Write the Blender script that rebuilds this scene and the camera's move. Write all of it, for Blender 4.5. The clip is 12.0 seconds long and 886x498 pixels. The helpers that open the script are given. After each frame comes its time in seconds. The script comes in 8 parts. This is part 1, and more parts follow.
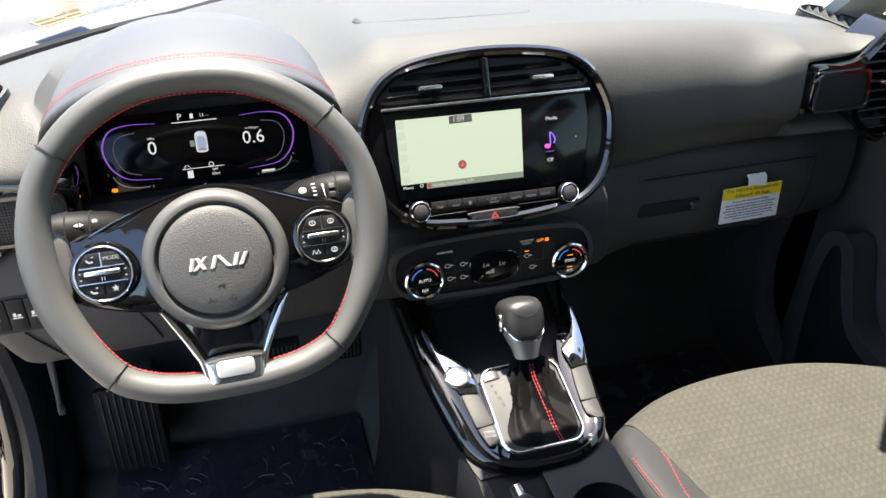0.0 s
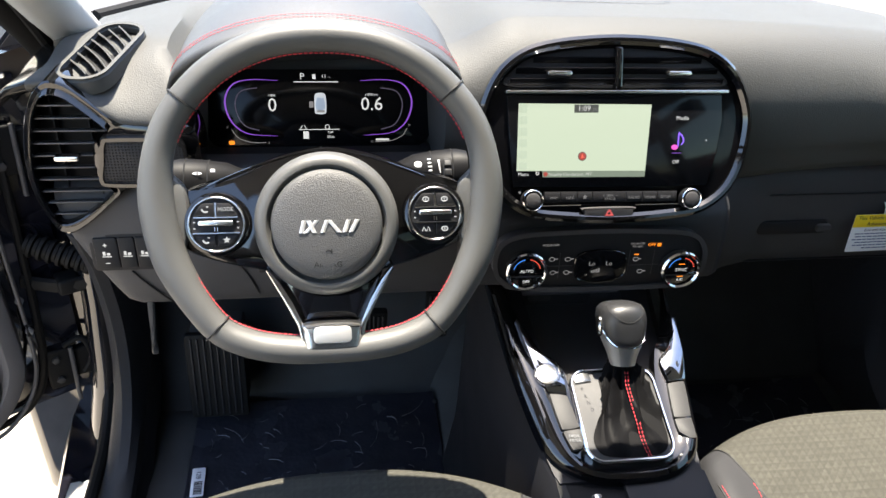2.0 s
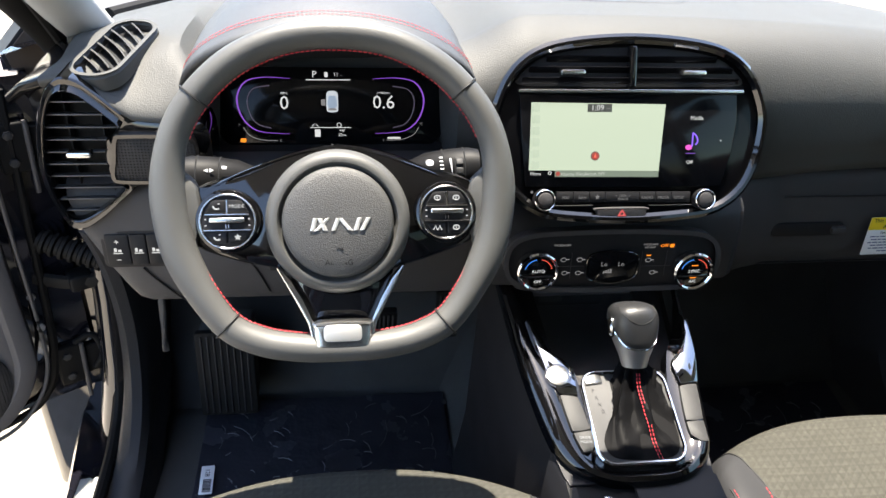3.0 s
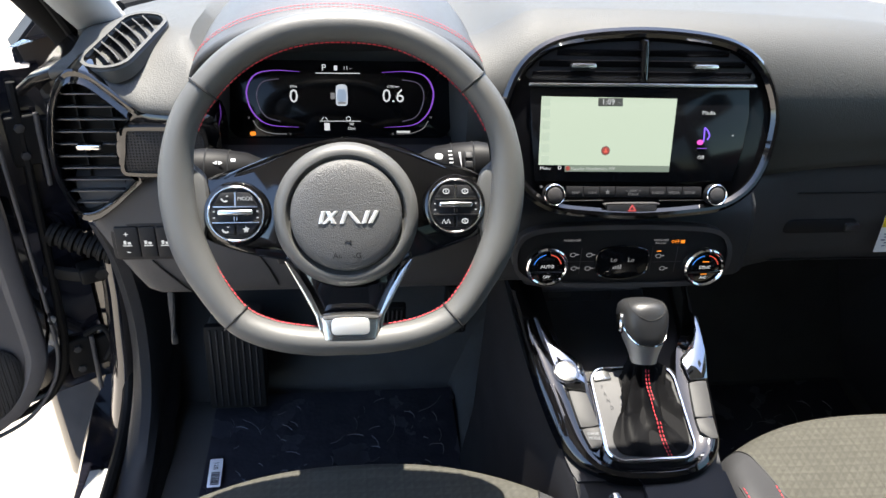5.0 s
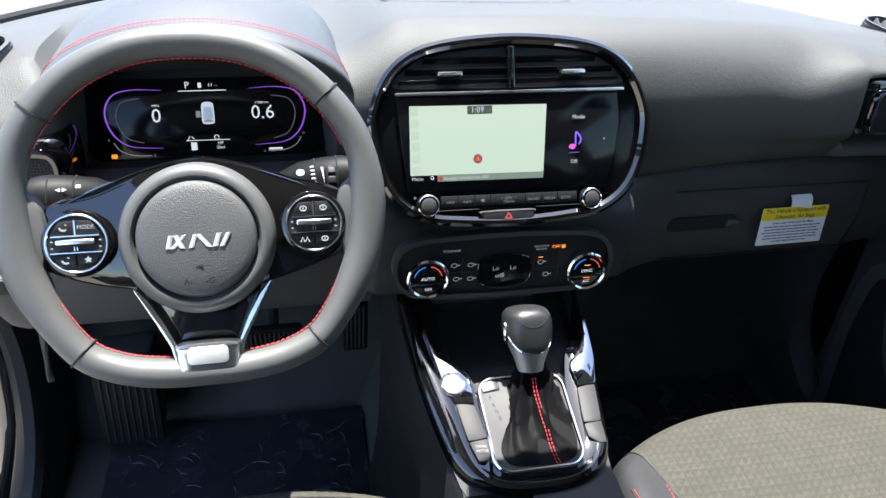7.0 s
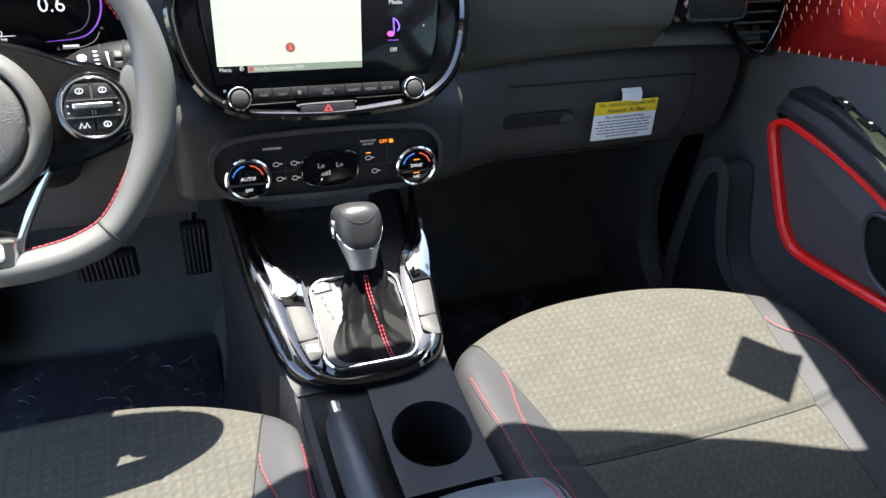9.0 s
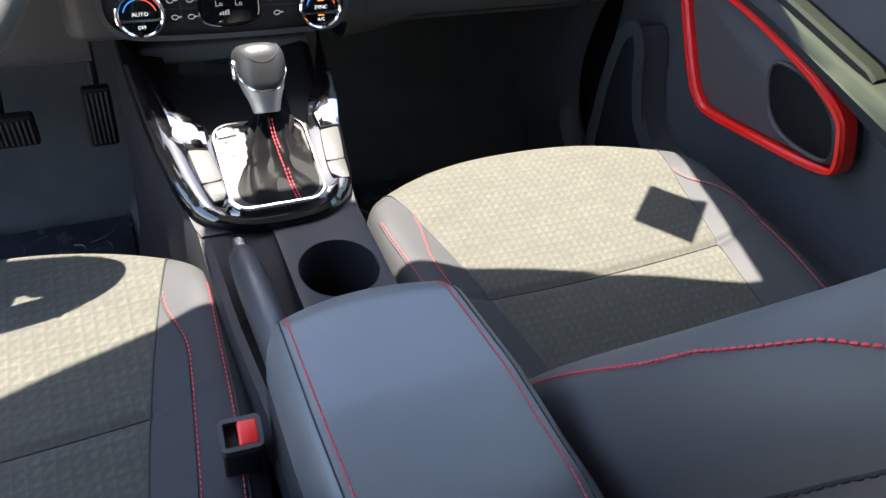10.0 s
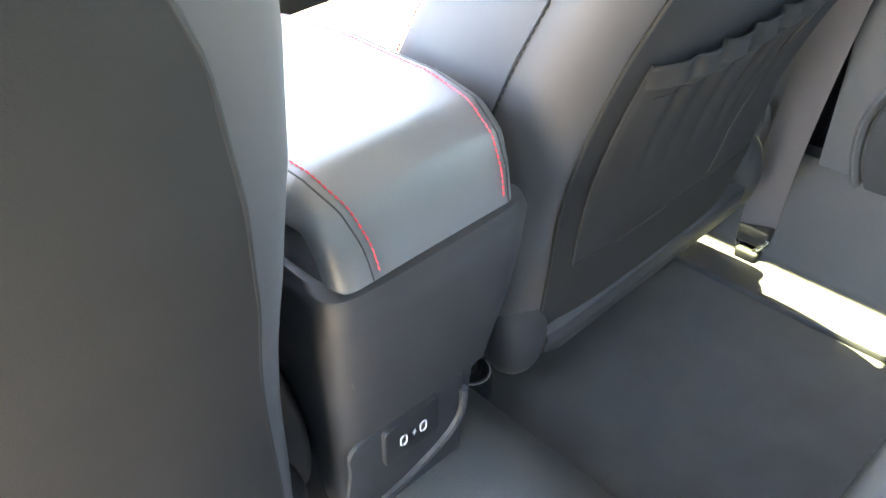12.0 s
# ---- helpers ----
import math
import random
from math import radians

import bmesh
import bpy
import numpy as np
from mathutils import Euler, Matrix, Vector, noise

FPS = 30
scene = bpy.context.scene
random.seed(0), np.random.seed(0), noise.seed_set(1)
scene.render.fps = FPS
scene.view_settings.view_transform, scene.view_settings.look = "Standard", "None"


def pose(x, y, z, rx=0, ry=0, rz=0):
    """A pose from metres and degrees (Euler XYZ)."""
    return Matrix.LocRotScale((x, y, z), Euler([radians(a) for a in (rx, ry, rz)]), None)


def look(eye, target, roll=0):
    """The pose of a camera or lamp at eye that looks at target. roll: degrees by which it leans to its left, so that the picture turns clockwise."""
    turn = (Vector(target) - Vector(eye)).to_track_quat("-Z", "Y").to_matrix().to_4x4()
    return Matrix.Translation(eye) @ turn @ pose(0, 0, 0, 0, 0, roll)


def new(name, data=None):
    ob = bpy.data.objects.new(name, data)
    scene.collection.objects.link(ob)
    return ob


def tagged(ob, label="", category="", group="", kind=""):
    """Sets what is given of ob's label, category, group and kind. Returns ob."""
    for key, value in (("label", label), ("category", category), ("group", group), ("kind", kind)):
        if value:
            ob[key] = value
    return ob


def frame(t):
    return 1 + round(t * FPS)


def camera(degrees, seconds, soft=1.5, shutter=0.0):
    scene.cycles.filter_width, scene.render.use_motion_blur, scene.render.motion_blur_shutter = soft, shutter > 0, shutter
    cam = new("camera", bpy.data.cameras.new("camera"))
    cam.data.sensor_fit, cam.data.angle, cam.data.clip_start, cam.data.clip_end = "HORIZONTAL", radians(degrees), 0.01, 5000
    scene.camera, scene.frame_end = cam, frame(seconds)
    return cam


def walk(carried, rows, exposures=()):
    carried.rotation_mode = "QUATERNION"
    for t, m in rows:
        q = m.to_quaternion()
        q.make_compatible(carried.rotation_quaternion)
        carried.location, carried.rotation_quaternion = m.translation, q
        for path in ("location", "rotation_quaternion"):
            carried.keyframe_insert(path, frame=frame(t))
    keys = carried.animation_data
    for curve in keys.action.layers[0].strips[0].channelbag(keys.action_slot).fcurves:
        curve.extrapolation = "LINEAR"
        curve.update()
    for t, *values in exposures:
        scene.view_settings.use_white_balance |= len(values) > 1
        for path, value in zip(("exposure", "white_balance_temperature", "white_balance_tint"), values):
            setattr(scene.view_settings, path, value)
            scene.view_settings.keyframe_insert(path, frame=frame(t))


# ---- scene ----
cam = camera(61.4, 12.0)
PATH = [
    (0, (-0.308, 0.042, 1.517), (0.189, 1.711, 0.534), -0.6),
    (0.5, (-0.33, 0.063, 1.512), (0.061, 1.747, 0.507), 1.5),
    (1, (-0.334, 0.072, 1.509), (-0.001, 1.763, 0.495), 2.5),
    (1.5, (-0.333, 0.074, 1.509), (-0.03, 1.765, 0.485), 3.0),
    (2, (-0.332, 0.073, 1.506), (-0.049, 1.766, 0.479), 3.1),
    (2.5, (-0.332, 0.074, 1.504), (-0.066, 1.77, 0.478), 3.1),
    (3, (-0.333, 0.076, 1.502), (-0.076, 1.773, 0.476), 3.1),
    (5, (-0.331, 0.077, 1.498), (-0.101, 1.773, 0.463), 3.0),
    (5.5, (-0.33, 0.077, 1.499), (-0.106, 1.774, 0.464), 3.0),
    (6, (-0.328, 0.077, 1.499), (-0.085, 1.777, 0.474), 2.9),
    (6.5, (-0.294, 0.084, 1.497), (0.007, 1.781, 0.482), 2.6),
    (7, (-0.253, 0.085, 1.494), (0.136, 1.772, 0.491), 2.6),
    (7.2, (-0.237, 0.083, 1.494), (0.185, 1.769, 0.504), 2.5),
    (8.8, (-0.185, 0.06, 1.449), (0.428, 1.633, 0.376), 4.0),
    (9, (-0.172, 0.048, 1.429), (0.466, 1.592, 0.329), 4.4),
    (9.5, (-0.154, 0.01, 1.378), (0.55, 1.481, 0.22), 5.6),
    (10, (-0.148, -0.023, 1.345), (0.597, 1.36, 0.106), 6.7),
    (10.5, (-0.148, -0.069, 1.285), (0.615, 1.234, -0.027), 6.5),
    (11, (-0.134, -0.131, 1.213), (0.638, 1.15, -0.115), 3.5),
    (11.5, (-0.163, -0.161, 1.129), (0.704, 1.081, -0.177), -0.4),
    (12, (-0.236, -0.2, 1.163), (0.782, 1.032, -0.04), -4.5),
]
EXPOSURES = [(0, 2.4, 6900, 10), (6, 2.28, 6350, 10), (7.2, 2.35, 6150, 10), (8.8, 2.78, 6450, 10), (9.5, 3.15, 6450, 10), (10, 3.25, 6650, 10), (10.5, 3.4, 7000, 10), (11, 4.05, 8200, 10), (11.5, 5.8, 8300, 10), (12, 6.72, 8200, 10)]
walk(cam, [(t, look(eye, target, roll)) for t, eye, target, roll in PATH], EXPOSURES)

# ---- light ----
world = bpy.data.worlds.new("world")
scene.world = world
world.use_nodes = True
wn = world.node_tree.nodes
sky = wn.new("ShaderNodeTexSky")
sky.sky_type, sky.sun_disc, sky.sun_elevation, sky.sun_rotation = "NISHITA", False, radians(78.7), radians(0)
world.node_tree.links.new(sky.outputs[0], wn["Background"].inputs[0])
wn["Background"].inputs[1].default_value = 0.15
sun_data = bpy.data.lights.new("sun", "SUN")
sun_data.energy, sun_data.angle, sun_data.color = 4.8, radians(0.5), (1.0, 0.94, 0.83)
sun = new("sun", sun_data)
sun.matrix_world = look((0.3, 0.3, 6), (0.3, 0.3 - 1.2, 0))


# ---- materials ----
def material(name, colour, rough=0.5, metal=0.0, coat=0.0, grain=0.0, scale=900.0, vary=0.15, emit=None, power=1.0, spec=0.5):
    m = bpy.data.materials.new(name)
    m.use_nodes = True
    n, l = m.node_tree.nodes, m.node_tree.links
    b = n["Principled BSDF"]
    b.inputs["Base Color"].default_value = (*colour, 1)
    b.inputs["Roughness"].default_value, b.inputs["Metallic"].default_value = rough, metal
    b.inputs["Coat Weight"].default_value, b.inputs["Specular IOR Level"].default_value = coat, spec
    b.inputs["Coat Roughness"].default_value = 0.03
    tc = n.new("ShaderNodeTexCoord")
    if vary:
        big = n.new("ShaderNodeTexNoise")
        big.inputs["Scale"].default_value, big.inputs["Detail"].default_value = 14.0, 6.0
        l.new(tc.outputs["Object"], big.inputs["Vector"])
        mix = n.new("ShaderNodeMix")
        mix.data_type = "RGBA"
        mix.inputs[6].default_value = (*[c * (1 - vary) for c in colour], 1)
        mix.inputs[7].default_value = (*[min(1, c * (1 + vary)) for c in colour], 1)
        l.new(big.outputs["Fac"], mix.inputs[0])
        l.new(mix.outputs[2], b.inputs["Base Color"])
        mr = n.new("ShaderNodeMapRange")
        mr.inputs[3].default_value, mr.inputs[4].default_value = max(0, rough - 0.08 * (rough > 0.15)), min(1, rough + 0.1 * (rough > 0.15) + 0.01)
        l.new(big.outputs["Fac"], mr.inputs[0])
        l.new(mr.outputs[0], b.inputs["Roughness"])
    if grain:
        vor = n.new("ShaderNodeTexVoronoi")
        vor.inputs["Scale"].default_value = scale
        fine = n.new("ShaderNodeTexNoise")
        fine.inputs["Scale"].default_value, fine.inputs["Detail"].default_value = scale * 0.6, 3.0
        add = n.new("ShaderNodeMath")
        l.new(tc.outputs["Object"], vor.inputs["Vector"])
        l.new(tc.outputs["Object"], fine.inputs["Vector"])
        l.new(vor.outputs["Distance"], add.inputs[0])
        l.new(fine.outputs["Fac"], add.inputs[1])
        bump = n.new("ShaderNodeBump")
        bump.inputs["Strength"].default_value, bump.inputs["Distance"].default_value = grain, 0.0006
        l.new(add.outputs[0], bump.inputs["Height"])
        l.new(bump.outputs[0], b.inputs["Normal"])
    if emit:
        b.inputs["Emission Color"].default_value, b.inputs["Emission Strength"].default_value = (*emit, 1), power
    return m


def fabric(name, base, light, size=0.013):
    """Charcoal seat cloth with a woven relief of small squares, each split into a light and a dark triangle."""
    m = material(name, base, 0.95, grain=0.5, scale=1800, vary=0, spec=0.2)
    n, l = m.node_tree.nodes, m.node_tree.links
    b = n["Principled BSDF"]
    tc = n.new("ShaderNodeTexCoord")
    sc = n.new("ShaderNodeVectorMath")
    sc.operation = "SCALE"
    sc.inputs[3].default_value = 1 / size
    fr = n.new("ShaderNodeVectorMath")
    fr.operation = "FRACTION"
    sep = n.new("ShaderNodeSeparateXYZ")
    l.new(tc.outputs["Object"], sc.inputs[0])
    l.new(sc.outputs[0], fr.inputs[0])
    l.new(fr.outputs[0], sep.inputs[0])

    def node(op, a, c):
        q = n.new("ShaderNodeMath")
        q.operation = op
        for i, v in ((0, a), (1, c)):
            if isinstance(v, float):
                q.inputs[i].default_value = v
            else:
                l.new(v, q.inputs[i])
        return q.outputs[0]

    tri = node("GREATER_THAN", sep.outputs[0], sep.outputs[1])
    edge = node("MULTIPLY", node("GREATER_THAN", sep.outputs[0], 0.14), node("GREATER_THAN", sep.outputs[1], 0.14))
    dots = n.new("ShaderNodeTexVoronoi")
    dots.inputs["Scale"].default_value, dots.inputs["Randomness"].default_value = 1.7 / size, 0.55
    l.new(tc.outputs["Object"], dots.inputs["Vector"])
    spot = node("SUBTRACT", 0.75, dots.outputs["Distance"])
    noise_tex = n.new("ShaderNodeTexNoise")
    noise_tex.inputs["Scale"].default_value, noise_tex.inputs["Detail"].default_value = 38.0, 4.0
    l.new(tc.outputs["Object"], noise_tex.inputs["Vector"])
    cell = node("MULTIPLY", node("ADD", node("MULTIPLY", node("MULTIPLY", tri, edge), 0.45), node("MULTIPLY", spot, 0.8)), noise_tex.outputs["Fac"])
    mix = n.new("ShaderNodeMix")
    mix.data_type = "RGBA"
    mix.inputs[6].default_value, mix.inputs[7].default_value = (*base, 1), (*light, 1)
    l.new(cell, mix.inputs[0])
    l.new(mix.outputs[2], b.inputs["Base Color"])
    old = b.inputs["Normal"].links[0].from_node
    bump = n.new("ShaderNodeBump")
    bump.inputs["Strength"].default_value, bump.inputs["Distance"].default_value = 0.5, 0.0012
    l.new(cell, bump.inputs["Height"])
    l.new(old.outputs[0], bump.inputs["Normal"])
    l.new(bump.outputs[0], b.inputs["Normal"])
    return m


def glass(name, tint=(1, 1, 1)):
    """Thin window pane: clear or tinted, with a mirror-like surface."""
    m = bpy.data.materials.new(name)
    m.use_nodes = True
    n, l = m.node_tree.nodes, m.node_tree.links
    n.remove(n["Principled BSDF"])
    clear, shine, mix, fres = n.new("ShaderNodeBsdfTransparent"), n.new("ShaderNodeBsdfGlossy"), n.new("ShaderNodeMixShader"), n.new("ShaderNodeLayerWeight")
    clear.inputs["Color"].default_value = (*tint, 1)
    shine.inputs["Roughness"].default_value = 0.0
    power, scale = n.new("ShaderNodeMath"), n.new("ShaderNodeMath")
    power.operation, power.inputs[1].default_value = "POWER", 5.0
    scale.operation, scale.inputs[1].default_value, scale.inputs[2].default_value = "MULTIPLY_ADD", 0.8, 0.035
    l.new(fres.outputs["Facing"], power.inputs[0])
    l.new(power.outputs[0], scale.inputs[0])
    l.new(scale.outputs[0], mix.inputs[0])
    l.new(clear.outputs[0], mix.inputs[1])
    l.new(shine.outputs[0], mix.inputs[2])
    l.new(mix.outputs[0], n["Material Output"].inputs["Surface"])
    return m


def dotted(name, base, hole, size):
    """A perforated grille sheet."""
    m = material(name, base, 0.5, vary=0, spec=0.15)
    n, l = m.node_tree.nodes, m.node_tree.links
    vor = n.new("ShaderNodeTexVoronoi")
    vor.inputs["Scale"].default_value, vor.inputs["Randomness"].default_value = 1 / size, 0.0
    tc = n.new("ShaderNodeTexCoord")
    l.new(tc.outputs["Object"], vor.inputs["Vector"])
    ramp = n.new("ShaderNodeMapRange")
    ramp.inputs[1].default_value, ramp.inputs[2].default_value = 0.3, 0.42
    l.new(vor.outputs["Distance"], ramp.inputs[0])
    mix = n.new("ShaderNodeMix")
    mix.data_type = "RGBA"
    mix.inputs[6].default_value, mix.inputs[7].default_value = (*hole, 1), (*base, 1)
    l.new(ramp.outputs[0], mix.inputs[0])
    l.new(mix.outputs[2], n["Principled BSDF"].inputs["Base Color"])
    bump = n.new("ShaderNodeBump")
    bump.inputs["Distance"].default_value = 0.001
    l.new(ramp.outputs[0], bump.inputs["Height"])
    l.new(bump.outputs[0], n["Principled BSDF"].inputs["Normal"])
    return m


def lit(name, colour, power):
    return material(name, (0.005, 0.005, 0.005), 0.3, vary=0, emit=colour, power=power * 0.38)


PAD = material("dash_pad", (0.050, 0.0505, 0.0487), 0.6, grain=0.4, scale=700, spec=0.35)
PLASTIC = material("hard_plastic", (0.0475, 0.0458, 0.0475), 0.5, grain=0.3, scale=1200, spec=0.28)
DARK = material("dark_plastic", (0.013, 0.013, 0.0145), 0.5, vary=0.1, spec=0.2)
GLOSS = material("piano_black", (0.003, 0.003, 0.0035), 0.05, vary=0, spec=0.5, coat=0.6)
SATIN = material("deep_black_trim", (0.004, 0.004, 0.0048), 0.12, vary=0, spec=0.12)
PAINT = material("black_car_paint", (0.006, 0.006, 0.009), 0.06, coat=1.0, vary=0)
LEATHER = material("leather", (0.080, 0.084, 0.088), 0.45, grain=0.1, scale=1100, spec=0.65)
SEATSKIN = material("seat_side_leather", (0.060, 0.0565, 0.0575), 0.54, grain=0.05, scale=1500, vary=0.14, spec=0.4)
STALKINK = material("stalk_white", (0.55, 0.56, 0.58), 0.6, vary=0)
STALK = material("stalk_plastic", (0.0065, 0.0065, 0.0072), 0.5, vary=0.1, spec=0.12)
DOORSKIN = material("door_plastic", (0.066, 0.064, 0.068), 0.5, grain=0.3, scale=1200, spec=0.3)
MARK = material("port_mark", (0.27, 0.27, 0.28), 0.6, vary=0.05)
PLAQUE = material("brushed_silver", (0.72, 0.71, 0.69), 0.48, metal=0.85, vary=0.05)
BOLSTER = material("bolster_leather", (0.030, 0.0305, 0.033), 0.6, grain=0.06, scale=1500, spec=0.13)
RIM = material("rim_leather", (0.074, 0.074, 0.072), 0.47, grain=0.2, scale=1300, spec=0.42)
HUB = material("airbag_cover", (0.066, 0.066, 0.0665), 0.48, grain=0.6, scale=900, spec=0.4)
FABRIC = fabric("seat_fabric", (0.041, 0.0402, 0.0345), (0.078, 0.076, 0.065), 0.0112)
CLOTH = material("back_panel_cloth", (0.0135, 0.0134, 0.0138), 0.85, grain=0.15, scale=1600, vary=0.3, spec=0.2)
CARPET = material("carpet", (0.045, 0.046, 0.0465), 0.95, grain=1.0, scale=1300, vary=0.45)
CREASE = material("film_crease", (0.13, 0.135, 0.15), 0.4, vary=0.1)
FILM = material("floor_film", (0.040, 0.042, 0.056), 0.24, grain=0.5, scale=120, vary=0.3)
VISOR = material("visor_skin", (0.045, 0.046, 0.048), 0.5, grain=0.4, scale=800)
KNOB = material("knob_leather", (0.02, 0.0205, 0.022), 0.38, grain=0.2, scale=1300, spec=0.45)
TINT = glass("tinted_glass", (0.30, 0.32, 0.30))
LOWER = material("lower_dash_plastic", (0.047, 0.0463, 0.049), 0.5, grain=0.3, scale=1200, spec=0.28)
CONSOLE_END = material("console_end_plastic", (0.022, 0.0222, 0.0245), 0.5, grain=0.3, scale=1200, spec=0.28)
# Paler than the hard plastic, in place of light missing in the tray.
TRAYSKIN = material("tray_plastic_lit", (0.085, 0.083, 0.087), 0.5, grain=0.3, scale=1200, spec=0.3)
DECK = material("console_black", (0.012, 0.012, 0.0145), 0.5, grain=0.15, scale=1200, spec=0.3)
SHUT = material("shut_face_paint", (0.006, 0.006, 0.008), 0.05, coat=1.0, vary=0)
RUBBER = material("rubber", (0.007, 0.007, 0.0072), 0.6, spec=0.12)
BOOT = material("boot_leather", (0.0042, 0.0042, 0.0046), 0.5, grain=0.10, scale=1100, spec=0.045)
GATE = material("gate_grey", (0.055, 0.055, 0.057), 0.55, vary=0.06, spec=0.2)
VENT = material("vent_slat", (0.035, 0.035, 0.037), 0.4, vary=0.05)
COLLAR = material("collar_satin", (0.46, 0.46, 0.45), 0.4, metal=0.85, vary=0.05)
# Mirror grey; on the blades it stands in for sky reflected in piano black.
BLADE = material("mirror_grey_trim", (0.30, 0.31, 0.33), 0.05, metal=1.0, vary=0)
BRAKE = material("brake_grip", (0.03, 0.031, 0.034), 0.4, grain=0.15, scale=1300, spec=0.45)
SILVER = material("satin_silver", (0.6, 0.6, 0.6), 0.22, metal=1.0, vary=0.05)
CHROME = material("chrome", (0.8, 0.8, 0.8), 0.08, metal=1.0, vary=0)
GREY = material("button_grey", (0.030, 0.030, 0.031), 0.55, spec=0.25)
TRIM = material("pillar_cloth", (0.32, 0.33, 0.33), 0.9, grain=0.4, scale=900)
HEADLINER = material("headliner", (0.34, 0.34, 0.335), 0.9, grain=0.4, scale=900)
RED = material("red_trim", (0.72, 0.014, 0.011), 0.3)
REDPANEL = material("red_panel", (0.4, 0.012, 0.01), 0.45, grain=0.4, scale=300)
STITCH = material("red_thread", (0.5, 0.03, 0.045), 0.7, vary=0)
THREAD = material("black_thread", (0.006, 0.006, 0.006), 0.7, vary=0)
BUCKLE = material("red_button", (0.65, 0.02, 0.015), 0.35, vary=0)
PAPER = material("white_card", (0.75, 0.76, 0.78), 0.6, vary=0.03)
YELLOW = material("yellow_card", (0.85, 0.62, 0.02), 0.6, vary=0.03)
INK = material("ink", (0.02, 0.02, 0.025), 0.7, vary=0)
WEBBING = material("belt_webbing", (0.05, 0.042, 0.045), 0.75, grain=0.8, scale=1200)
GROUND = material("paving", (0.30, 0.265, 0.22), 0.92, grain=1.0, scale=60, vary=0.35)
SCUFF = material("scuff_metal", (0.45, 0.45, 0.45), 0.35, metal=0.6)
GRILLE = dotted("perforated_grille", (0.028, 0.028, 0.030), (0.002, 0.002, 0.002), 0.0036)
GLASS = glass("window_glass")
GREENGLASS = glass("green_window_glass", (0.76, 0.83, 0.68))
MAPLIT = lit("map_display", (0.56, 0.66, 0.52), 0.62)
MAPBAR = lit("map_bar", (0.20, 0.25, 0.20), 0.6)
SCREEN = material("screen_glass", (0.004, 0.0042, 0.0052), 0.1, vary=0, spec=0.2)
WHITE = lit("white_symbols", (0.85, 0.88, 0.9), 0.45)
DIM = lit("dim_symbols", (0.7, 0.7, 0.72), 0.16)
PURPLE = lit("purple_arc", (0.30, 0.10, 0.70), 0.45)
PURPLEDIM = lit("purple_arc_dim", (0.16, 0.14, 0.22), 0.25)
BLUEGLOW = lit("blue_panel", (0.05, 0.07, 0.11), 0.25)
PINK = lit("pink_symbol", (0.8, 0.1, 0.55), 0.7)
VIOLET = lit("violet_symbol", (0.25, 0.12, 0.95), 0.8)
ORANGE = lit("orange_symbol", (1.0, 0.28, 0.02), 0.7)
REDLIT = lit("red_symbol", (0.6, 0.1, 0.08), 0.4)


# ---- shapes ----
def part(name, bm, mat, parent=None, label="", sharp=35):
    me = bpy.data.meshes.new(name)
    bmesh.ops.recalc_face_normals(bm, faces=bm.faces)
    bm.to_mesh(me)
    bm.free()
    me.polygons.foreach_set("use_smooth", [True] * len(me.polygons))
    me.set_sharp_from_angle(angle=radians(sharp))
    if mat:
        me.materials.append(mat)
    ob = new(name, me)
    if parent:
        ob.parent = parent
        ob.matrix_parent_inverse = parent.matrix_world.inverted()
    if label:
        tagged(ob, label)
    return ob


def thing(name, at, label, category, group="", kind=""):
    ob = new(name)
    ob.empty_display_size = 0.05
    ob.matrix_world = Matrix.Translation(at)
    ob.matrix_basis = Matrix.Translation(at)
    return tagged(ob, label, category, group, kind)


def smooth_loop(points, n=6, closed=True):
    """Catmull-Rom through 2D or 3D points."""
    p = [Vector(q) for q in points]
    out = []
    m = len(p)
    for i in range(m if closed else m - 1):
        a, b, c, d = (p[(i + k) % m] if closed else p[min(max(i + k, 0), m - 1)] for k in (-1, 0, 1, 2))
        for j in range(n):
            t = j / n
            out.append(0.5 * (2 * b + (c - a) * t + (2 * a - 5 * b + 4 * c - d) * t * t + (3 * b - a - 3 * c + d) * t ** 3))
    if not closed:
        out.append(p[-1])
    return out


def rrect(w, h, r, n=5, cx=0.0, cy=0.0):
    out = []
    for sx, sy, a0 in ((1, 1, 0), (-1, 1, 90), (-1, -1, 180), (1, -1, 270)):
        for k in range(n + 1):
            a = radians(a0 + 90 * k / n)
            out.append(Vector((cx + sx * (w / 2 - r) + r * math.cos(a), cy + sy * (h / 2 - r) + r * math.sin(a))))
    return out


def circle(r, n=32, cx=0.0, cy=0.0, ry=None):
    ry = ry or r
    return [Vector((cx + r * math.cos(2 * math.pi * k / n), cy + ry * math.sin(2 * math.pi * k / n))) for k in range(n)]


def inset(loop, d):
    """Moves a closed 2D loop inwards by d."""
    n = len(loop)
    area = sum(loop[i].x * loop[(i + 1) % n].y - loop[(i + 1) % n].x * loop[i].y for i in range(n))
    s = 1 if area > 0 else -1
    out = []
    for i in range(n):
        e = (loop[(i + 1) % n] - loop[i - 1])
        e.normalize()
        out.append(loop[i] + Vector((-e.y, e.x)) * s * d)
    return out


